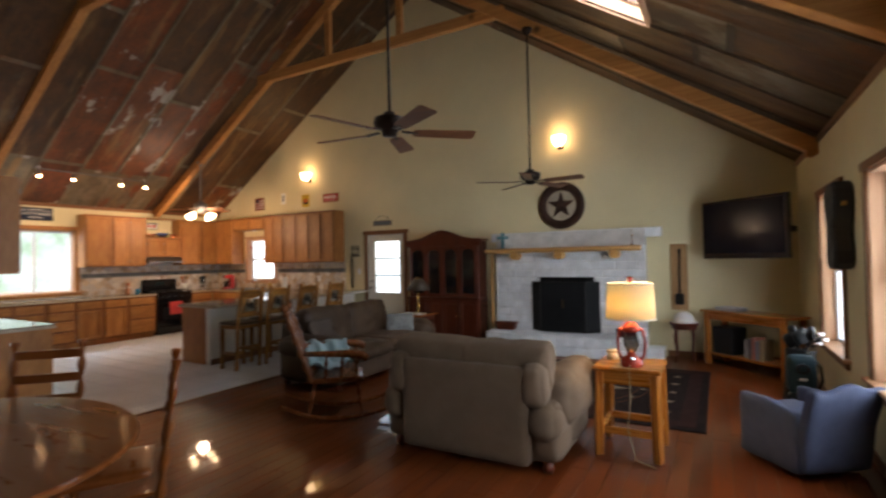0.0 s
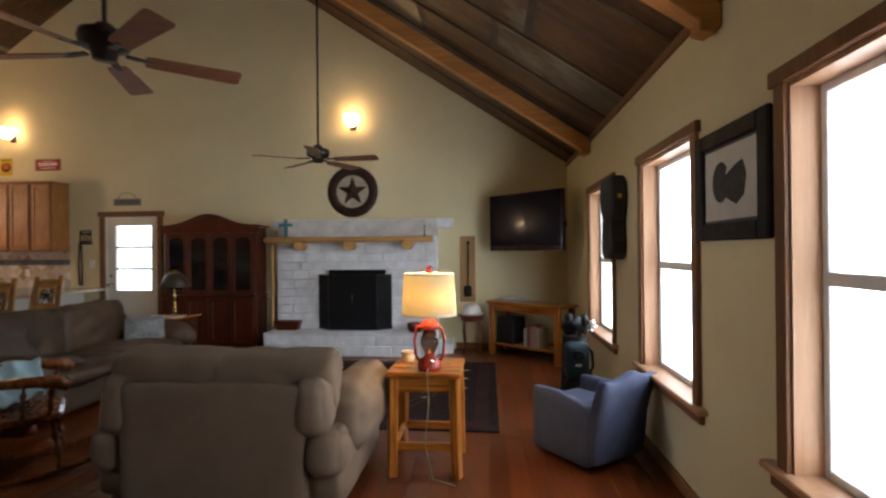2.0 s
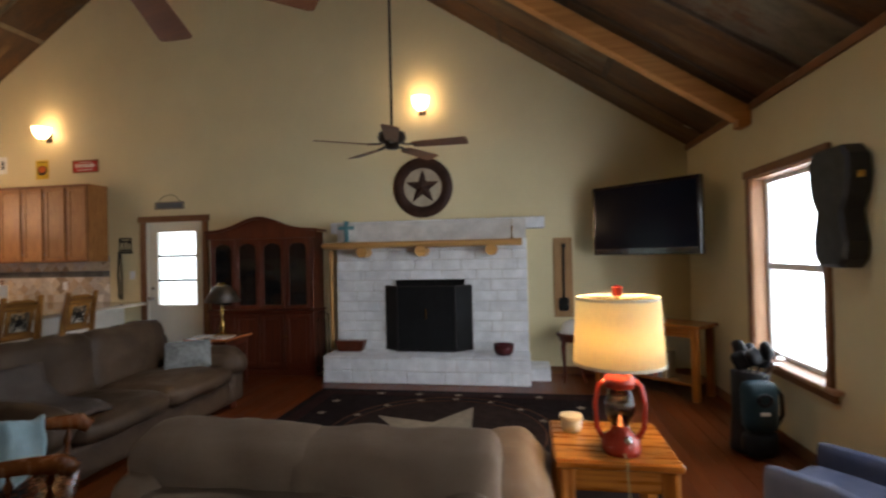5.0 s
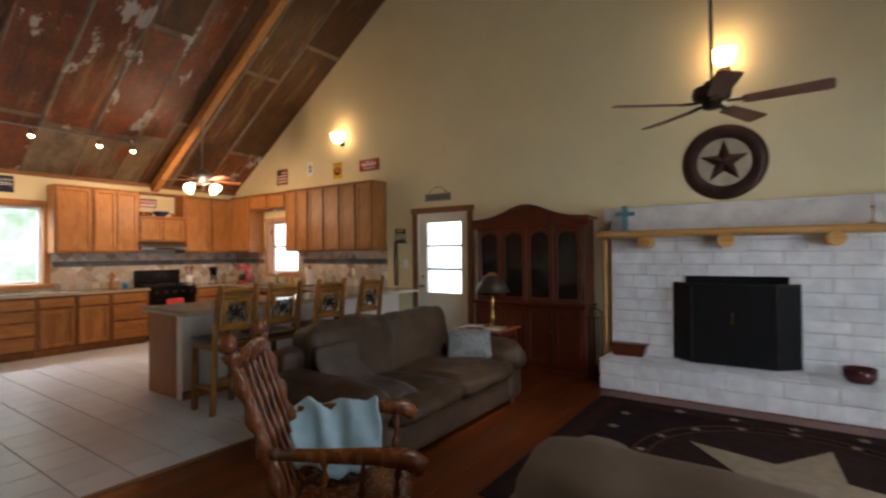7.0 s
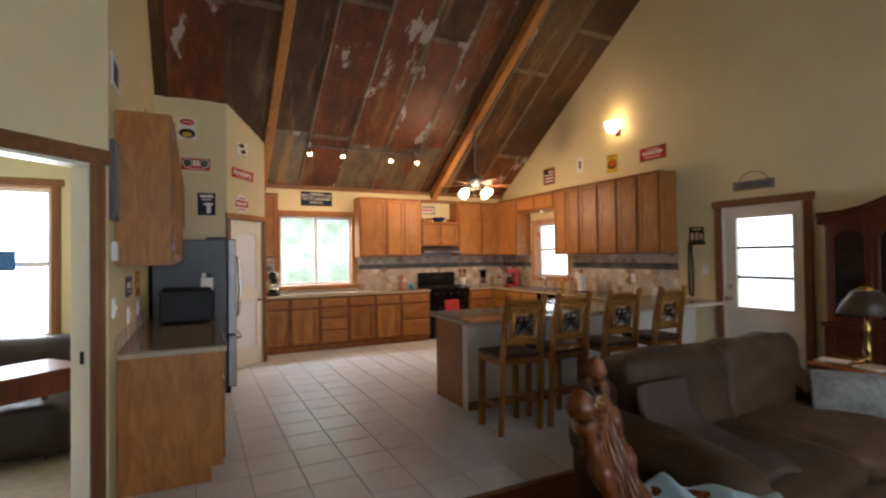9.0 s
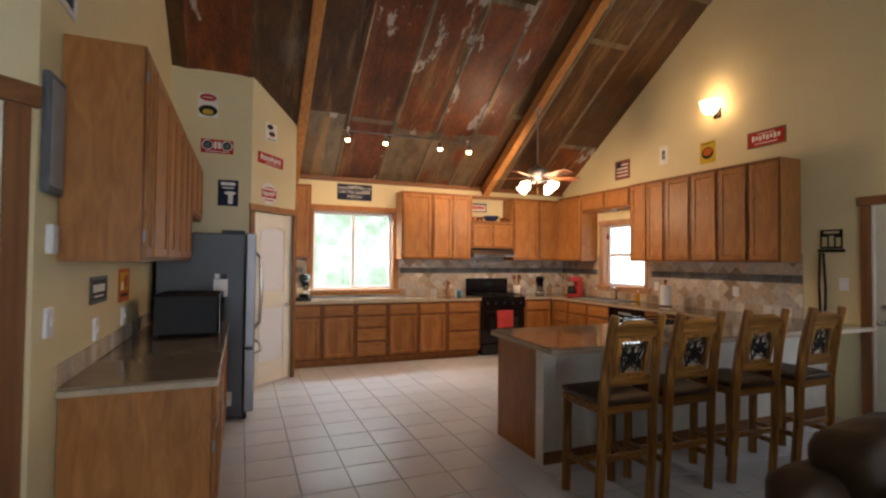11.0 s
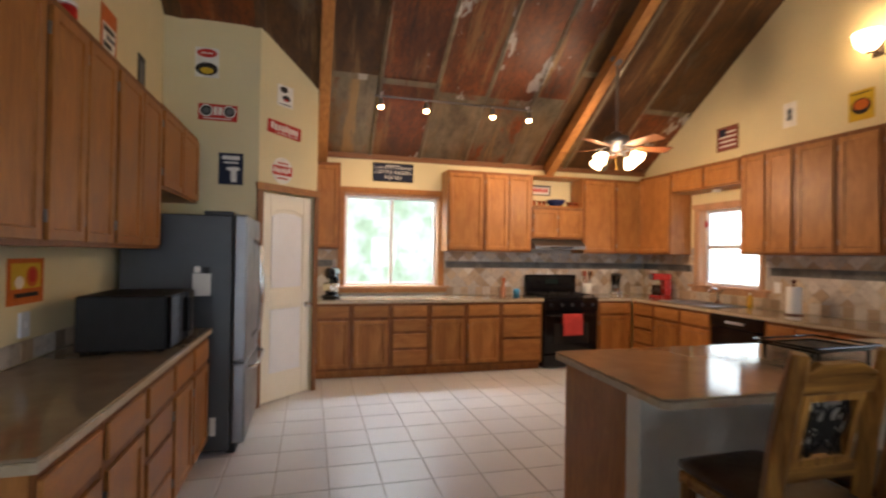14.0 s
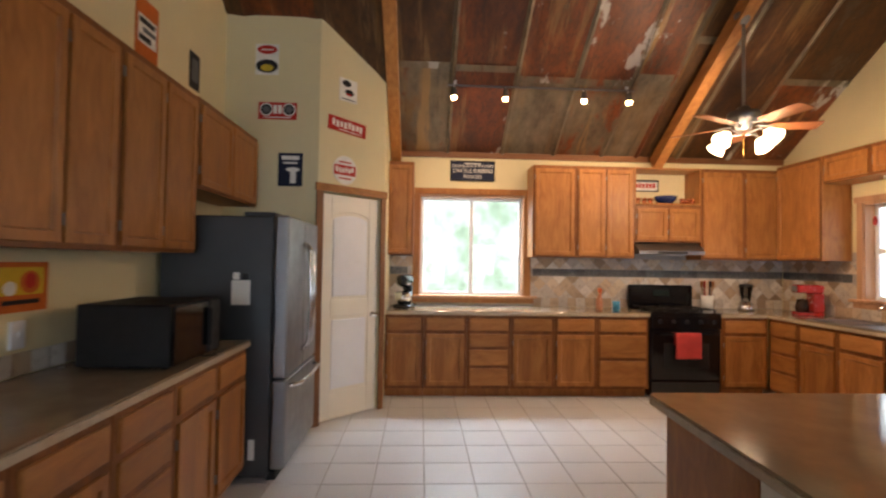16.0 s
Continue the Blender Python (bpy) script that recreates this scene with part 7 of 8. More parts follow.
# copper cups and blue bowl on the niche shelf
COPPER = plain("copper", (0.60, 0.24, 0.12), 0.25, 1.0)
for yy in (6.45, 6.53, 6.60, 6.98, 7.04, 7.10):
    c = thing("copper_cup", UW - 0.10, yy, 2.151, 0, "small polished copper cup on the open shelf", "cup", "copper cups")
    part("body", lathe([(0, 0), (0.026, 0), (0.032, 0.07), (0.029, 0.07), (0.024, 0.006), (0, 0.006)], 14), COPPER, c, smooth=True)
c = thing("bowl", UW - 0.10, 6.78, 2.151, 0, "dark blue enamel bowl on the open shelf", "bowl")
part("body", lathe([(0, 0), (0.07, 0), (0.12, 0.05), (0.13, 0.09), (0.124, 0.09), (0.11, 0.05), (0, 0.012)], 24), plain("cobalt", (0.012, 0.022, 0.10), 0.2), c, smooth=True)
# pull in the sink window
c = thing("window_ornament", -9.72, G - 0.03, 1.90, 0, "small red glass ornament hanging in the sink window", "ornament")
part("thread", rod((0, 0, 0.05), (0, 0, 0.22), 0.0015, seg=5), BLACKM, c)
part("drop", lathe([(0, -0.05), (0.02, -0.03), (0.024, 0.0), (0.008, 0.05), (0, 0.055)], 12), REDP, c, smooth=True)
c = thing("window_light", -9.42, G - 0.17, 2.298, 0, "small white puck light under the short cabinet", "lamp")
part("puck", lathe([(0, 0), (0.05, 0), (0.045, -0.03), (0, -0.035)], 18), VINYL, c)


def words(body, size, mat, parent, m, name="lettering"):
    cu = bpy.data.curves.new(name, "FONT")
    cu.body, cu.size, cu.align_x, cu.align_y, cu.extrude = body, size, "CENTER", "CENTER", 0.0006
    tmp = bpy.data.objects.new(name, cu)
    me = bpy.data.meshes.new_from_object(tmp)
    bpy.data.objects.remove(tmp)
    me.transform(m)
    me.materials.append(mat)
    ob = new(name, me)
    ob.parent = parent
    return ob


def ink(name, c):
    return plain("sign_" + name, c, 0.5, vary=0.12, scale=14, spec=0.2)


SRED, SWHITE, SNAVY, SBLACK, SYEL, SORANGE, SGREY = ink("red", (0.50, 0.03, 0.022)), ink("white", (0.82, 0.80, 0.75)), ink("navy", (0.012, 0.018, 0.045)), ink("black", (0.02, 0.018, 0.018)), ink("yellow", (0.62, 0.42, 0.03)), ink("orange", (0.55, 0.13, 0.02)), ink("grey", (0.13, 0.14, 0.15))


def sign(m, w, h, back, marks, label, edge=None):
    """A tin sign centred at m (faces local -y). marks: (mat, x0, x1, z0, z1) bars or (mat, cx, cz, rx, rz, 'disc')."""
    s = new("tin_sign")
    s.matrix_basis = m
    tagged(s, label, "sign")
    part("plate", box(-w / 2, w / 2, -0.006, -0.001, -h / 2, h / 2, 0.001), back, s)
    if edge:
        part("rim", holed(-w / 2 - 0.008, w / 2 + 0.008, -h / 2 - 0.008, h / 2 + 0.008, 0.008, [(-w / 2 + 0.008, w / 2 - 0.008, -h / 2 + 0.008, h / 2 - 0.008)], Matrix.Translation((0, -0.0095, 0))), edge, s)
    for i, k in enumerate(marks):
        y = -0.0066 - 0.0006 * i
        if len(k) == 6:
            part("print", prism([(k[1] + k[3] * math.cos(radians(a)), k[2] + k[4] * math.sin(radians(a))) for a in range(0, 360, 18)], 0, 0.0005, None, Matrix.Translation((0, y, 0)) @ pose(0, 0, 0, 90, 0, 0)), k[0], s)
        else:
            part("print", box(k[1], k[2], y - 0.0005, y, k[3], k[4]), k[0], s)
    return s


def on_x(y, z):
    return Matrix.Translation((PX, y, z)) @ pose(0, 0, 0, 0, 0, 90)


def on_diag(u, z):
    return M45 @ Matrix.Translation((u, 0.0, z))


def on_s(x, z):
    return Matrix.Translation((x, S, z)) @ pose(0, 0, 0, 0, 0, 180)


def on_n(x, z):
    return Matrix.Translation((x, G, z))


def on_w(y, z):
    return Matrix.Translation((W, y, z)) @ pose(0, 0, 0, 0, 0, 90)


sign(on_x(2.66, 2.73), 0.33, 0.15, SRED, [(SWHITE, -0.098, 0.012, 0.056, 0.056, "disc"), (SWHITE, 0.098, 0.012, 0.056, 0.056, "disc"), (SBLACK, -0.098, 0.012, 0.046, 0.046, "disc"), (SGREY, -0.098, 0.012, 0.030, 0.030, "disc"), (SBLACK, 0.098, 0.012, 0.046, 0.046, "disc"), (SGREY, 0.098, 0.012, 0.030, 0.030, "disc"), (SWHITE, -0.035, -0.004, -0.025, 0.05), (SWHITE, 0.006, 0.036, -0.025, 0.05), (SWHITE, -0.12, 0.12, -0.062, -0.054)], "red tin sign with two dark discs and white bars")
sign(on_x(2.56, 3.18), 0.20, 0.27, SWHITE, [(SRED, 0.0, 0.085, 0.085, 0.04, "disc"), (SWHITE, -0.05, 0.05, 0.08, 0.09), (SBLACK, 0.0, -0.06, 0.095, 0.06, "disc"), (SYEL, 0.0, -0.075, 0.055, 0.03, "disc")], "white tin sign with a red oval and a yellow dome")
sign(on_x(2.78, 2.22), 0.21, 0.29, SNAVY, [(SWHITE, -0.075, 0.075, 0.085, 0.12), (SWHITE, -0.06, 0.06, 0.05, 0.065), (SWHITE, 0.02, 0.0, 0.06, 0.02, "disc"), (SWHITE, 0.0, 0.05, -0.12, 0.0)], "navy tin sign with a pale figure shape")
sign(on_diag(0.30, 3.00), 0.20, 0.21, SWHITE, [(SBLACK, -0.02, 0.06, 0.05, 0.03, "disc"), (SBLACK, 0.01, -0.02, 0.05, 0.03, "disc"), (SRED, -0.02, 0.03, -0.05, -0.03), (SBLACK, -0.07, 0.07, -0.09, -0.08)], "white tin sign with a dark animal shape")
sign(on_diag(0.30, 2.665) @ pose(0, 0, 0, 0, 3, 0), 0.42, 0.13, SRED, [(SWHITE, -0.17 + 0.043 * k, -0.14 + 0.043 * k, -0.018 - 0.01 * (k % 2), 0.032 + 0.012 * ((k * 3) % 4 == 0)) for k in range(8)] + [(SWHITE, -0.10, 0.16, -0.050, -0.042)], "long bright red tin sign with white script bars")
s_ = new("tin_sign")
s_.matrix_basis = on_diag(0.28, 2.26)
tagged(s_, "round white tin sign with a red band", "sign")
part("plate", lathe([(0, 0.001), (0.132, 0.001), (0.132, 0.006), (0, 0.006)], 32, tilt=pose(0, 0, 0, 90, 0, 0)), SWHITE, s_)
part("print", box(-0.120, 0.120, -0.0075, -0.0065, -0.046, 0.046), SRED, s_)
for k, (h0, h1) in enumerate(((-0.018, 0.03), (-0.028, 0.022), (-0.024, 0.018), (-0.016, 0.026), (-0.026, 0.020), (-0.014, 0.034))):
    part("print", box(-0.102 + 0.034 * k, -0.078 + 0.034 * k, -0.0085, -0.0078, h0, h1), SWHITE, s_)
part("print", box(-0.07, 0.07, -0.0072, -0.0066, 0.066, 0.080), SRED, s_)
part("print", box(-0.07, 0.07, -0.0072, -0.0066, -0.082, -0.068), SRED, s_)
s_ = sign(on_w(4.53, 2.53), 0.52, 0.23, SNAVY, [], "dark blue tin sign with white lettering over the window", SBLACK)
ML = Matrix.Translation((0, -0.0075, 0)) @ pose(0, 0, 0, 90, 0, 0)
for txt, sz, z in (("TEXAS & SOUTHWESTERN", 0.046, 0.060), ("CATTLE RAISERS", 0.066, 0.0), ("POSTED", 0.062, -0.070)):
    words(txt, sz, SWHITE, s_, Matrix.Translation((0, 0, z)) @ ML)
part("print", box(-0.10, 0.10, -0.0078, -0.007, 0.085, 0.095), SWHITE, s_)
sign(on_w(6.60, 2.40), 0.40, 0.13, SWHITE, [(SRED, -0.17 + 0.043 * k, -0.138 + 0.043 * k, -0.028, 0.026 + 0.008 * (k % 2)) for k in range(8)] + [(SNAVY, -0.19, 0.19, 0.045, 0.055)], "small white and red sign inside the shelf niche", SBLACK)
sign(on_n(-7.18, 2.915), 0.42, 0.17, SRED, [(SWHITE, -0.165 + 0.042 * k, -0.135 + 0.042 * k, -0.022 + 0.012 * (k % 2), 0.034 + 0.010 * ((k * 5) % 3 == 0)) for k in range(8)] + [(SWHITE, -0.13, 0.13, -0.058, -0.046), (SWHITE, -0.10, 0.10, 0.054, 0.062)], "red framed sign with white script bars", TRIM)
sign(on_n(-7.93, 2.90), 0.22, 0.28, SYEL, [(SBLACK, 0.0, -0.01, 0.085, 0.075, "disc"), (SORANGE, 0.0, 0.005, 0.065, 0.05, "disc"), (SBLACK, -0.08, 0.08, 0.105, 0.115)], "yellow tin sign with a dark round dish shape")
sign(on_n(-8.63, 3.0), 0.15, 0.26, SWHITE, [(SGREY, 0.0, 0.03, 0.03, 0.04, "disc"), (SGREY, -0.03, 0.03, -0.06, -0.01)], "small white sign with a grey mark")
sign(on_n(-9.43, 2.93), 0.30, 0.28, ink("faded_red", (0.25, 0.06, 0.05)), [(SWHITE, -0.12, 0.12, -0.10 + 0.055 * k, -0.08 + 0.055 * k) for k in range(4)] + [(SNAVY, -0.12, -0.02, 0.03, 0.12)], "small faded striped wooden sign", TRIM)
s_ = sign(on_n(-5.81, 2.285), 0.47, 0.11, ink("weathered", (0.25, 0.21, 0.16)), [(SGREY, -0.20, 0.20, -0.035, 0.035)], "weathered wooden sign hung by a wire over the back door")
part("wire", pipe([(-0.17, -0.004, 0.055), (-0.10, -0.004, 0.13), (0.0, -0.004, 0.155), (0.10, -0.004, 0.13), (0.17, -0.004, 0.055)], 0.004, 6), IRON, s_)
s_ = new("key_rack")
s_.matrix_basis = on_n(-6.53, 1.74)
tagged(s_, "dark cut-out iron key rack with hooks beside the door", "key rack")
part("backplate", holed(-0.10, 0.10, -0.09, 0.10, 0.006, [(-0.085, -0.035, -0.07, 0.03), (-0.02, 0.025, -0.07, 0.04), (0.04, 0.085, -0.07, 0.02), (-0.07, 0.07, 0.06, 0.085)], Matrix.Translation((0, -0.010, 0))), IRON, s_)
part("hook_bar", box(-0.12, 0.12, -0.014, -0.002, -0.125, -0.095, 0.003), IRON, s_)
for k in range(5):
    hx = -0.10 + 0.05 * k
    part("hook", pipe([(hx, -0.012, -0.11), (hx, -0.03, -0.125), (hx, -0.045, -0.12), (hx, -0.048, -0.105)], 0.003, 6), IRON, s_)
c = thing("leash", -6.60, G - 0.03, 0.95, 0, "black webbing leash hanging from the key rack", "leash")
part("strap", pipe([(-0.02, 0, 0.66), (-0.03, -0.005, 0.35), (-0.02, 0, 0.02), (0.02, 0, 0.0), (0.03, -0.005, 0.3), (0.01, 0, 0.66)], 0.012, 6), BLACKM, c)
for m, lab in ((on_n(-6.42, 1.30), "white light switch plate by the door"), (on_s(-6.66, 1.10), "white outlet plate above the worktop"), (on_s(-7.33, 1.10), "white outlet plate above the worktop"), (on_n(-7.55, 1.16), "white outlet plate on the tiled wall"), (on_n(-8.75, 1.16), "white outlet plate on the tiled wall"), (on_s(-5.95, 1.22), "white light switch plate by the doorway")):
    s_ = new("switch_plate")
    s_.matrix_basis = m
    tagged(s_, lab, "switch")
    part("plate", box(-0.04, 0.04, -0.016, -0.001, -0.06, 0.06, 0.003), VINYL, s_)
    part("toggle", box(-0.008, 0.008, -0.024, -0.016, -0.015, 0.015, 0.002), VINYL, s_)
sign(on_s(-8.24, 2.85), 0.25, 0.36, SORANGE, [(SWHITE, -0.10, 0.10, -0.10, 0.07), (SBLACK, -0.09, 0.08, 0.02, 0.055), (SGREY, -0.05, 0.09, -0.03, 0.0), (SBLACK, -0.09, 0.04, -0.085, -0.05)], "tall orange and white tin sign above the cabinets")
sign(on_s(-8.88, 2.84), 0.16, 0.27, SBLACK, [(SGREY, -0.05, 0.05, -0.08, 0.09)], "small dark sign above the cabinets")
c = thing("red_tin", -7.17, 2.42, 2.451, 0, "small round red tin standing on top of a wall cabinet", "tin")
part("body", lathe([(0, 0), (0.036, 0), (0.038, 0.01), (0.038, 0.10), (0.034, 0.11), (0, 0.112)], 18), SRED, c, smooth=True)
part("lid", lathe([(0, 0.112), (0.040, 0.112), (0.040, 0.128), (0, 0.132)], 18), SWHITE, c)
c = new("wall_vent")
c.matrix_basis = on_s(-6.03, 2.66)
tagged(c, "dark slatted air vent with a pale frame high on the wall", "vent")
part("backing", box(-0.13, 0.13, -0.004, -0.001, -0.08, 0.08), BLACKM, c)
part("frame", holed(-0.15, 0.15, -0.10, 0.10, 0.010, [(-0.125, 0.125, -0.075, 0.075)], Matrix.Translation((0, -0.0145, 0))), VINYL, c)
for k in range(7):
    z = -0.063 + 0.021 * k
    part("slat", box(-0.1245, 0.1245, -0.010, -0.005, z - 0.004, z + 0.004), SGREY, c)
sign(on_s(-6.72, 1.31), 0.32, 0.13, SGREY, [(SBLACK, -0.15, 0.15, -0.055, 0.055), (SWHITE, -0.12, 0.12, -0.012, 0.03), (SWHITE, -0.10, 0.10, -0.04, -0.03)], "dark tin sign with white bars under the cabinets", SGREY)
sign(on_s(-7.345, 1.305), 0.28, 0.20, SORANGE, [(SYEL, -0.125, 0.125, -0.035, 0.085), (SORANGE, 0.05, 0.02, 0.055, 0.05, "disc"), (SRED, 0.05, 0.025, 0.030, 0.035, "disc"), (SWHITE, -0.06, -0.005, 0.035, 0.030, "disc"), (SBLACK, -0.10, 0.10, -0.075, -0.055)], "orange tin sign with dark and yellow print", SORANGE)
c = new("picture_frame")
c.matrix_basis = on_s(-5.92, 1.98)
tagged(c, "grey framed picture on the wall beside the cabinets", "picture")
part("frame", box(-0.09, 0.09, -0.03, -0.001, -0.24, 0.24, 0.006), SGREY, c)
part("paper", box(-0.07, 0.07, -0.033, -0.0305, -0.21, 0.21), ink("print", (0.3, 0.3, 0.3)), c)
c = new("thermostat")
c.matrix_basis = on_s(-5.94, 1.56)
tagged(c, "white wall thermostat by the doorway", "thermostat")
part("case", box(-0.035, 0.035, -0.03, -0.001, -0.06, 0.06, 0.006), VINYL, c)

# ---- backsplash, office, outside ----
def travertine(name):
    m, t, b = _start(name)
    r = t.nodes.new("ShaderNodeObjectInfo").outputs["Random"]
    cr = t.nodes.new("ShaderNodeValToRGB")
    e = cr.color_ramp
    e.elements[0].position, e.elements[0].color = 0.0, (0.28, 0.20, 0.13, 1)
    e.elements[1].position, e.elements[1].color = 1.0, (0.78, 0.73, 0.65, 1)
    for p, c in ((0.25, (0.52, 0.39, 0.26, 1)), (0.5, (0.64, 0.54, 0.41, 1)), (0.75, (0.46, 0.41, 0.36, 1))):
        k = e.elements.new(p)
        k.color = c
    t.links.new(r, cr.inputs[0])
    c = _mix(t, cr.outputs[0], (0.22, 0.15, 0.10), _ramp(t, _noise(t, 22, 6), 0.5, 0.75, 0, 0.6))
    t.links.new(c, b.inputs["Base Color"])
    b.inputs["Roughness"].default_value = 0.5
    _bump(t, b, _noise(t, 60, 5), 0.3, 0.004)
    return m


TRAV = travertine("travertine")
SLATE = plain("slate_band", (0.13, 0.13, 0.125), 0.5, vary=0.4, scale=30, bump=0.4, bump_scale=60, objrand=0.35)


def clip_poly(poly, u0, u1, z0, z1):
    for axis, lim, sgn in ((0, u0, 1), (0, u1, -1), (1, z0, 1), (1, z1, -1)):
        out = []
        for i, p in enumerate(poly):
            q = poly[(i + 1) % len(poly)]
            a, b = (p[axis] - lim) * sgn, (q[axis] - lim) * sgn
            if a >= 0:
                out.append(p)
            if a * b < 0:
                k = a / (a - b)
                out.append((p[0] + (q[0] - p[0]) * k, p[1] + (q[1] - p[1]) * k))
        poly = out
        if len(poly) < 3:
            return []
    return poly


def area(p):
    return abs(sum(p[i][0] * p[(i + 1) % len(p)][1] - p[(i + 1) % len(p)][0] * p[i][1] for i in range(len(p)))) / 2


def splash(m, u0, u1, label, skip=(), rows=(1.03, 1.285, 1.375, 1.505), pitch=0.115):
    s = tagged(new("backsplash"), label, "backsplash", kind="structure")
    M = m @ pose(0, 0, 0, 90, 0, 0)
    zt = rows[3]
    own = holed(u0, u1, 0.922, zt, 0.004, [k for k in skip], Matrix.Translation((0, -0.005, 0)))
    bmesh.ops.transform(own, matrix=m, verts=own.verts[:])
    part("grout_bed", own, GROUT, s)

    def put(poly, mat):
        for h in skip:
            cu, cz = sum(p[0] for p in poly) / len(poly), sum(p[1] for p in poly) / len(poly)
            if h[0] - 0.01 < cu < h[1] + 0.01 and h[2] - 0.01 < cz < h[3] + 0.01:
                return
        if area(poly) > 0.0006:
            part("tile", prism(poly, 0.0052, 0.011, None, M), mat, s)

    n = int((u1 - u0) / 0.105)
    for i in range(n):
        a = u0 + (u1 - u0) * i / n
        b = u0 + (u1 - u0) * (i + 1) / n
        put([(a + 0.002, 0.924), (b - 0.002, 0.924), (b - 0.002, rows[0] - 0.002), (a + 0.002, rows[0] - 0.002)], TRAV)
        put([(a + 0.001, rows[1] + 0.002), (b - 0.001, rows[1] + 0.002), (b - 0.001, rows[2] - 0.002), (a + 0.001, rows[2] - 0.002)], SLATE)
    h = pitch * 0.7071
    for z0, z1 in ((rows[0], rows[1]), (rows[2], rows[3])):
        j = 0
        z = z0
        while z < z1 + h:
            u = u0 + (h if j % 2 else 0)
            while u < u1 + h:
                k = h - 0.003
                poly = clip_poly([(u - k, z), (u, z - k), (u + k, z), (u, z + k)], u0, u1, z0 + 0.001, z1 - 0.001)
                if poly:
                    put(poly, TRAV)
                u += 2 * h
            z += h
            j += 1
    return s


splash(WESTM, 3.56, G - 0.015, "tumbled stone tile backsplash with a slate band behind the range", [(KWIN[0] - 0.08, KWIN[1] + 0.08, KWIN[2] - 0.10, 1.6)])
splash(NORTHM, W + 0.015, -6.80, "tumbled stone tile backsplash with a slate band above the sink", [(SINKWIN[0] - 0.07, SINKWIN[1] + 0.07, SINKWIN[2] - 0.10, 1.6)])
s = tagged(new("backsplash"), "single row of tumbled stone tiles behind the long worktop", "backsplash", kind="structure")
for i in range(22):
    x = -8.36 + 0.105 * i
    part("tile", box(x + 0.002, x + 0.103, S + 0.0005, S + 0.011, 0.924, 1.022, 0.002), TRAV, s)

# doorway to the office
MD = Matrix.Translation((*diag(L), 0)) @ pose(0, 0, 0, 0, 0, 135)
d = tagged(new("door_3"), "open doorway with dark trim and cream jambs", "door", kind="structure")
ua, ub = L - db, L - da
for nm, bm, mat in (("jamb", box(ub - 0.018, ub, -0.004, 0.134, 0, 2.05), CREAM), ("jamb", box(ua, ua + 0.018, -0.004, 0.134, 0, 2.05), CREAM), ("jamb", box(ua + 0.018, ub - 0.018, -0.004, 0.134, 2.032, 2.05), CREAM),
                    ("casing", box(ub - 0.01, ub + 0.07, -0.024, -0.001, 0, 2.05, 0.003), TRIM), ("casing", box(ua - 0.07, ua + 0.01, -0.024, -0.001, 0, 2.05, 0.003), TRIM), ("casing", box(ua - 0.10, ub + 0.10, -0.03, -0.001, 2.051, 2.135, 0.003), TRIMX),
                    ("strike_plate", box(ub - 0.020, ub - 0.0175, 0.03, 0.06, 0.93, 1.0), BRONZE)):
    bmesh.ops.transform(bm, matrix=MD, verts=bm.verts[:])
    part(nm, bm, mat, d)
# office room
OX = -7.95
OW = (0.30, 1.50, 0.78, 2.18)
bm = holed(SOUTH, S - 0.12, 0, 2.6, 0.12, [OW], Matrix.Translation((OX, 0, 0)) @ pose(0, 0, 0, 0, 0, 90))
tagged(part("wall_office", bm, PAINT), "cream yellow office wall with a bright window", "wall", kind="structure")
tagged(part("ceiling_office", prism([(OX - 0.12, S - 0.13), (CX - 0.1, S - 0.13), (diag(L)[0] - 0.1, diag(L)[1] - 0.13), (diag(L)[0] - 0.12, SOUTH), (OX - 0.12, SOUTH)], 2.45, 2.5), WHITE), "white flat office ceiling", "ceiling", kind="structure")
CARPET = plain("cream_carpet", (0.50, 0.44, 0.36), 0.95, vary=0.15, scale=12, bump=0.5, bump_scale=200)
tagged(part("carpet", prism([(OX, S - 0.12), (CX - 0.08, S - 0.12), (diag(L)[0] - 0.10, diag(L)[1] - 0.10), (diag(L)[0] - 0.10, SOUTH), (OX, SOUTH)], -0.004, 0.006), CARPET), "cream carpet of the office", "floor", kind="structure")
window("window_6", Matrix.Translation((OX, 0, 0)) @ pose(0, 0, 0, 0, 0, 90), *OW, "bright double-hung office window", depth=0.12)
lamp_area("daylight", (OX - 0.17, 0.9, 1.48), (OX + 2, 0.9, 1.3), 1.1, 1.3, 45, DAY)
c = thing("couch", -7.42, 0.95, 0, 0, "dark brown office couch under the window", "sofa")
DKB = plain("dark_brown_leather", (0.025, 0.014, 0.011), 0.45, vary=0.3)
part("seat", soft(-0.42, 0.45, -0.9, 0.9, 0.05, 0.45, 0.06, 0.01, 7, 0.004), DKB, c, smooth=True)
part("backrest", soft(-0.46, -0.20, -0.9, 0.9, 0.40, 0.85, 0.08, 0.02, 7, 0.006), DKB, c, smooth=True)
c = thing("throw_pillow", -7.36, 0.95, 0.452, 80, "patterned tan and black throw pillow on the couch", "pillow")
part("cover", merge(None, soft(-0.22, 0.22, -0.07, 0.07, 0, 0.38, 0.06, 0.03, 7, 0.005), pose(0, 0, 0, -18, 0, 0)), plain("tan_print", (0.28, 0.22, 0.15), 0.9, vary=0.7, scale=12), c, smooth=True)
c = thing("writing_desk", -6.72, 1.45, 0, -50, "small dark wooden desk with slim legs", "desk")
part("desktop", box(-0.45, 0.45, -0.26, 0.26, 0.72, 0.75, 0.005), CHERRY, c)
part("drawer_case", box(-0.42, 0.42, -0.23, 0.23, 0.58, 0.719, 0.004), CHERRY, c)
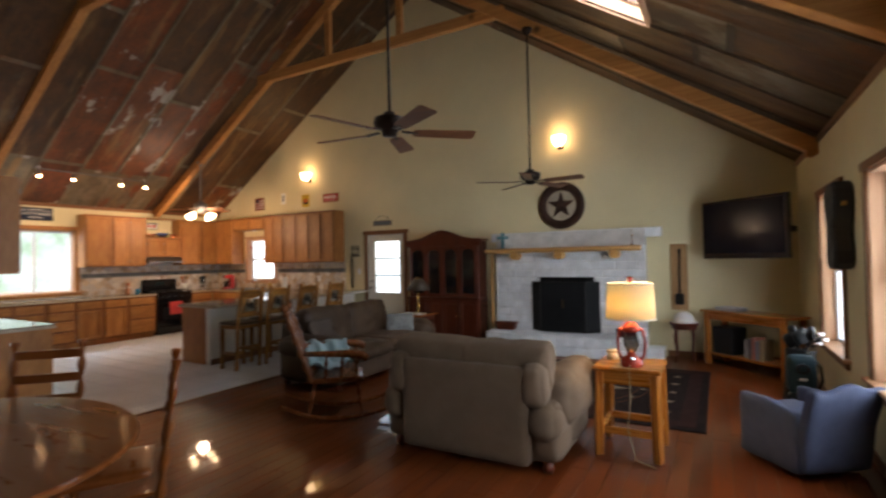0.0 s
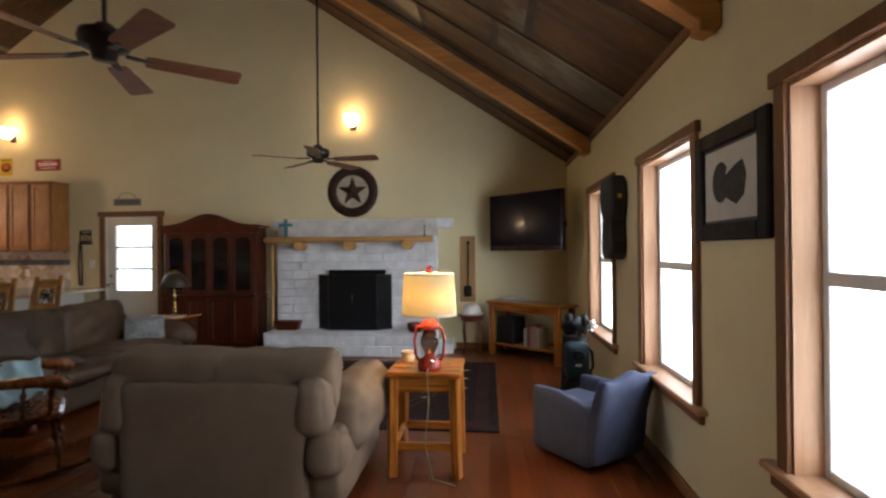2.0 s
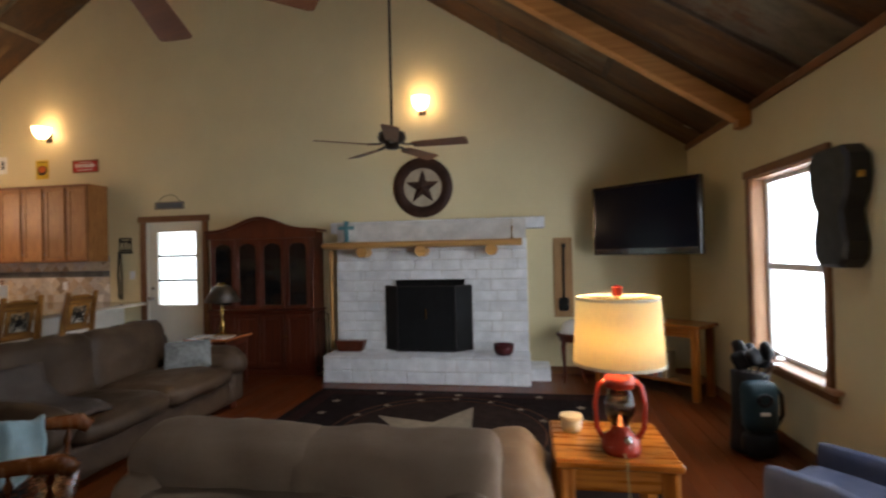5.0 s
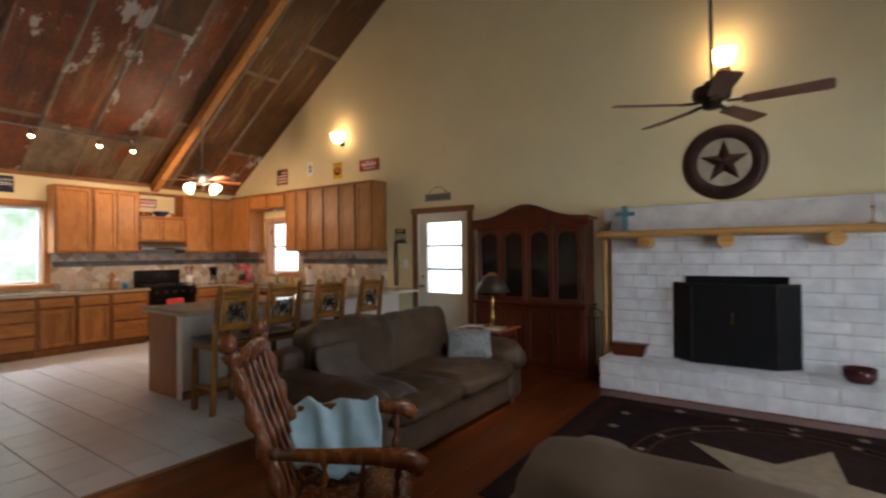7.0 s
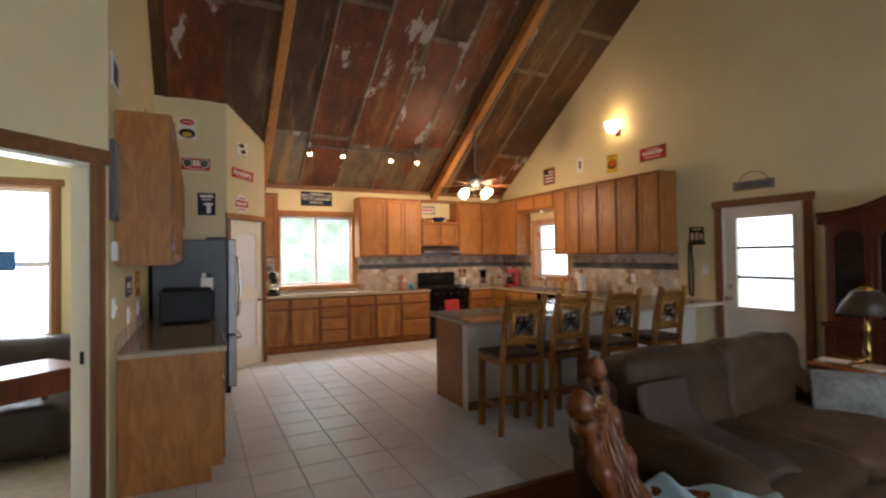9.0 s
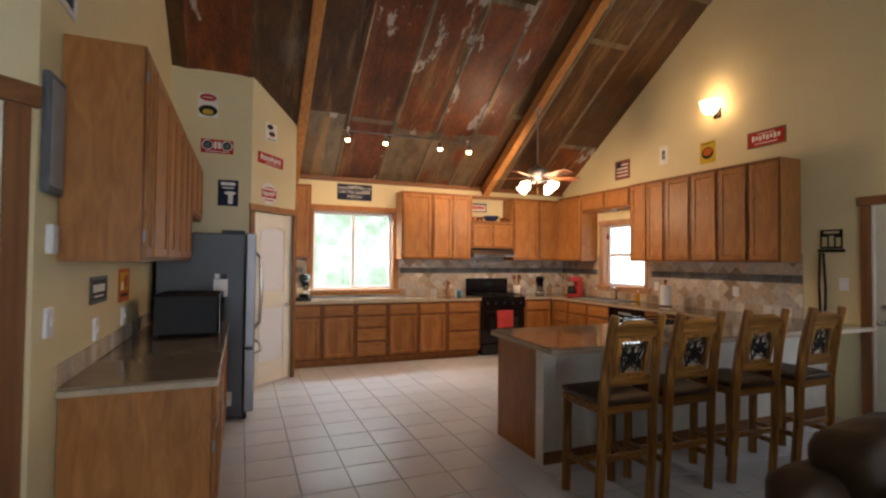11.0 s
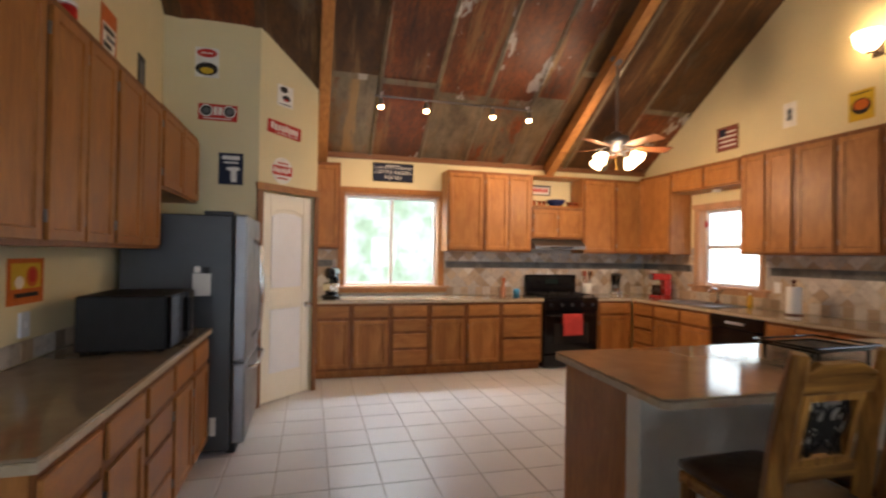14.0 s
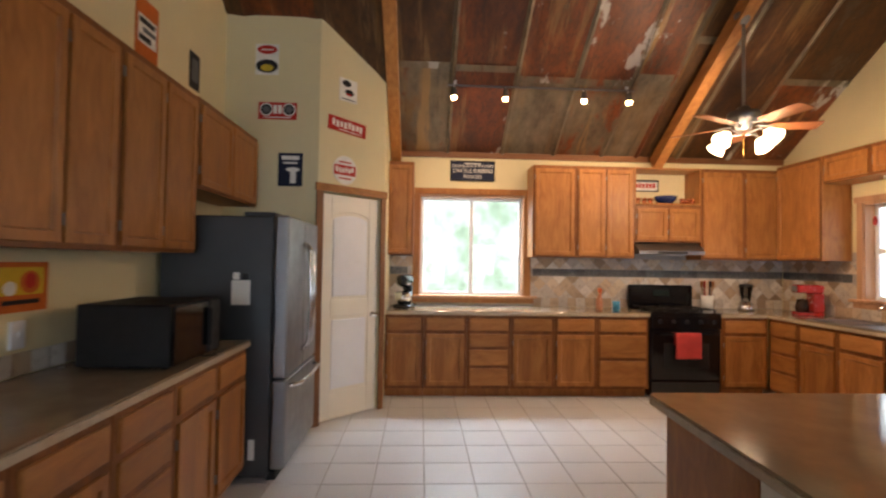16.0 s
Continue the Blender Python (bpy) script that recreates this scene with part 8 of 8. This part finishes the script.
for ax_ in (-0.39, 0.39):
    for ay_ in (-0.2, 0.2):
        part("leg", rod((ax_ * 1.02, ay_ * 1.02, 0), (ax_, ay_, 0.58), 0.012, 0.022, 8), CHERRY, c)
c = thing("blue_card", OX + 0.004, 1.10, 1.42, 90, "blue card stuck to the office window", "card")
part("card", box(-0.13, 0.13, 0.03, 0.034, 0.0, 0.18), plain("blue_card", (0.05, 0.18, 0.45), 0.5), c)

# glowing panel beyond the kitchen window: daylight on hazy woods put into its emission
BACK, bt, bb = _start("glowing_woods_panel")
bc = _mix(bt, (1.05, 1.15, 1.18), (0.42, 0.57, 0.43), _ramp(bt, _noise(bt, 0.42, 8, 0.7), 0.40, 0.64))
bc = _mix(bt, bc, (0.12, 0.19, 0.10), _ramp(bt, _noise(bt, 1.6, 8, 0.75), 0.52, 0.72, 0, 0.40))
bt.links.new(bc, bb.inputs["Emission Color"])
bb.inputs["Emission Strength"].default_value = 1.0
bb.inputs["Base Color"].default_value = (0.1, 0.13, 0.08, 1)
tagged(part("backdrop", box(-30.2, -30.0, -30, 40, -0.25, 16), BACK), "glowing backdrop painted as hazy bright woods and sky far outside", "backdrop", kind="structure")

# floors, piece by piece
rnd = random.Random(21)
x = -5.05
PWID = 0.128
rest = []
count = 0
while x < R - 0.01:
    y = SOUTH - rnd.uniform(0, 1.2)
    x1 = min(x + PWID, R)
    while y < G:
        ln = rnd.choice((1.1, 1.5, 1.9))
        a, b = max(y, SOUTH), min(y + ln, G)
        if b - a > 0.03:
            rest.append((x + 0.0012, x1 - 0.0012, a + 0.0012, b - 0.0012))
        y += ln
    x = x1
near = sorted(rest, key=lambda q: abs((q[2] + q[3]) / 2 - 4.2))
for q in near[:290]:
    part("plank", box(*q, -0.006, 0.0, 0.0012), FLOORWOOD, floor_wood)
vs, fs = [], []
for q in near[290:]:
    i = len(vs)
    vs += [(q[0], q[2], 0), (q[1], q[2], 0), (q[1], q[3], 0), (q[0], q[3], 0)]
    fs.append((i, i + 1, i + 2, i + 3))
me = bpy.data.meshes.new("plank_rest")
me.from_pydata(vs, [], fs)
me.materials.append(FLOORREST)
ob = new("plank_rest", me)
ob.parent = floor_wood
tagged(ob, "remaining floor planks", kind="stuff")
tile_mesh = None
PITCH = 0.33
cells = []
x = -5.056 - PITCH
while x > W - PITCH:
    y = S + 1.44 - PITCH * 5
    while y < G:
        a, b, c0, c1 = max(x, W), x + PITCH, max(y, S), min(y + PITCH, G)
        if b - a > 0.03 and c1 - c0 > 0.03 and not (b < FW and c1 < G) and not (c0 > FN):
            cells.append((a, b, c0, c1))
        y += PITCH
    x -= PITCH
for a, b, c0, c1 in cells:
    if abs(b - a - PITCH) < 1e-6 and abs(c1 - c0 - PITCH) < 1e-6:
        if tile_mesh is None:
            o = part("tile", box(-PITCH / 2 + 0.003, PITCH / 2 - 0.003, -PITCH / 2 + 0.003, PITCH / 2 - 0.003, -0.006, 0.002, 0.003), TILE, floor_tile)
            tile_mesh = o.data
        else:
            o = new("tile", tile_mesh)
            o.parent = floor_tile
        o.matrix_basis = pose((a + b) / 2, (c0 + c1) / 2, 0)
    else:
        part("tile", box(a + 0.003, b - 0.003, c0 + 0.003, c1 - 0.003, -0.006, 0.002, 0.003), TILE, floor_tile)
tagged(part("threshold", box(-5.085, -5.035, S - 1.2, G, 0.0, 0.008, 0.003), TRIMY), "thin wooden strip between tile and planks", "trim", kind="structure")
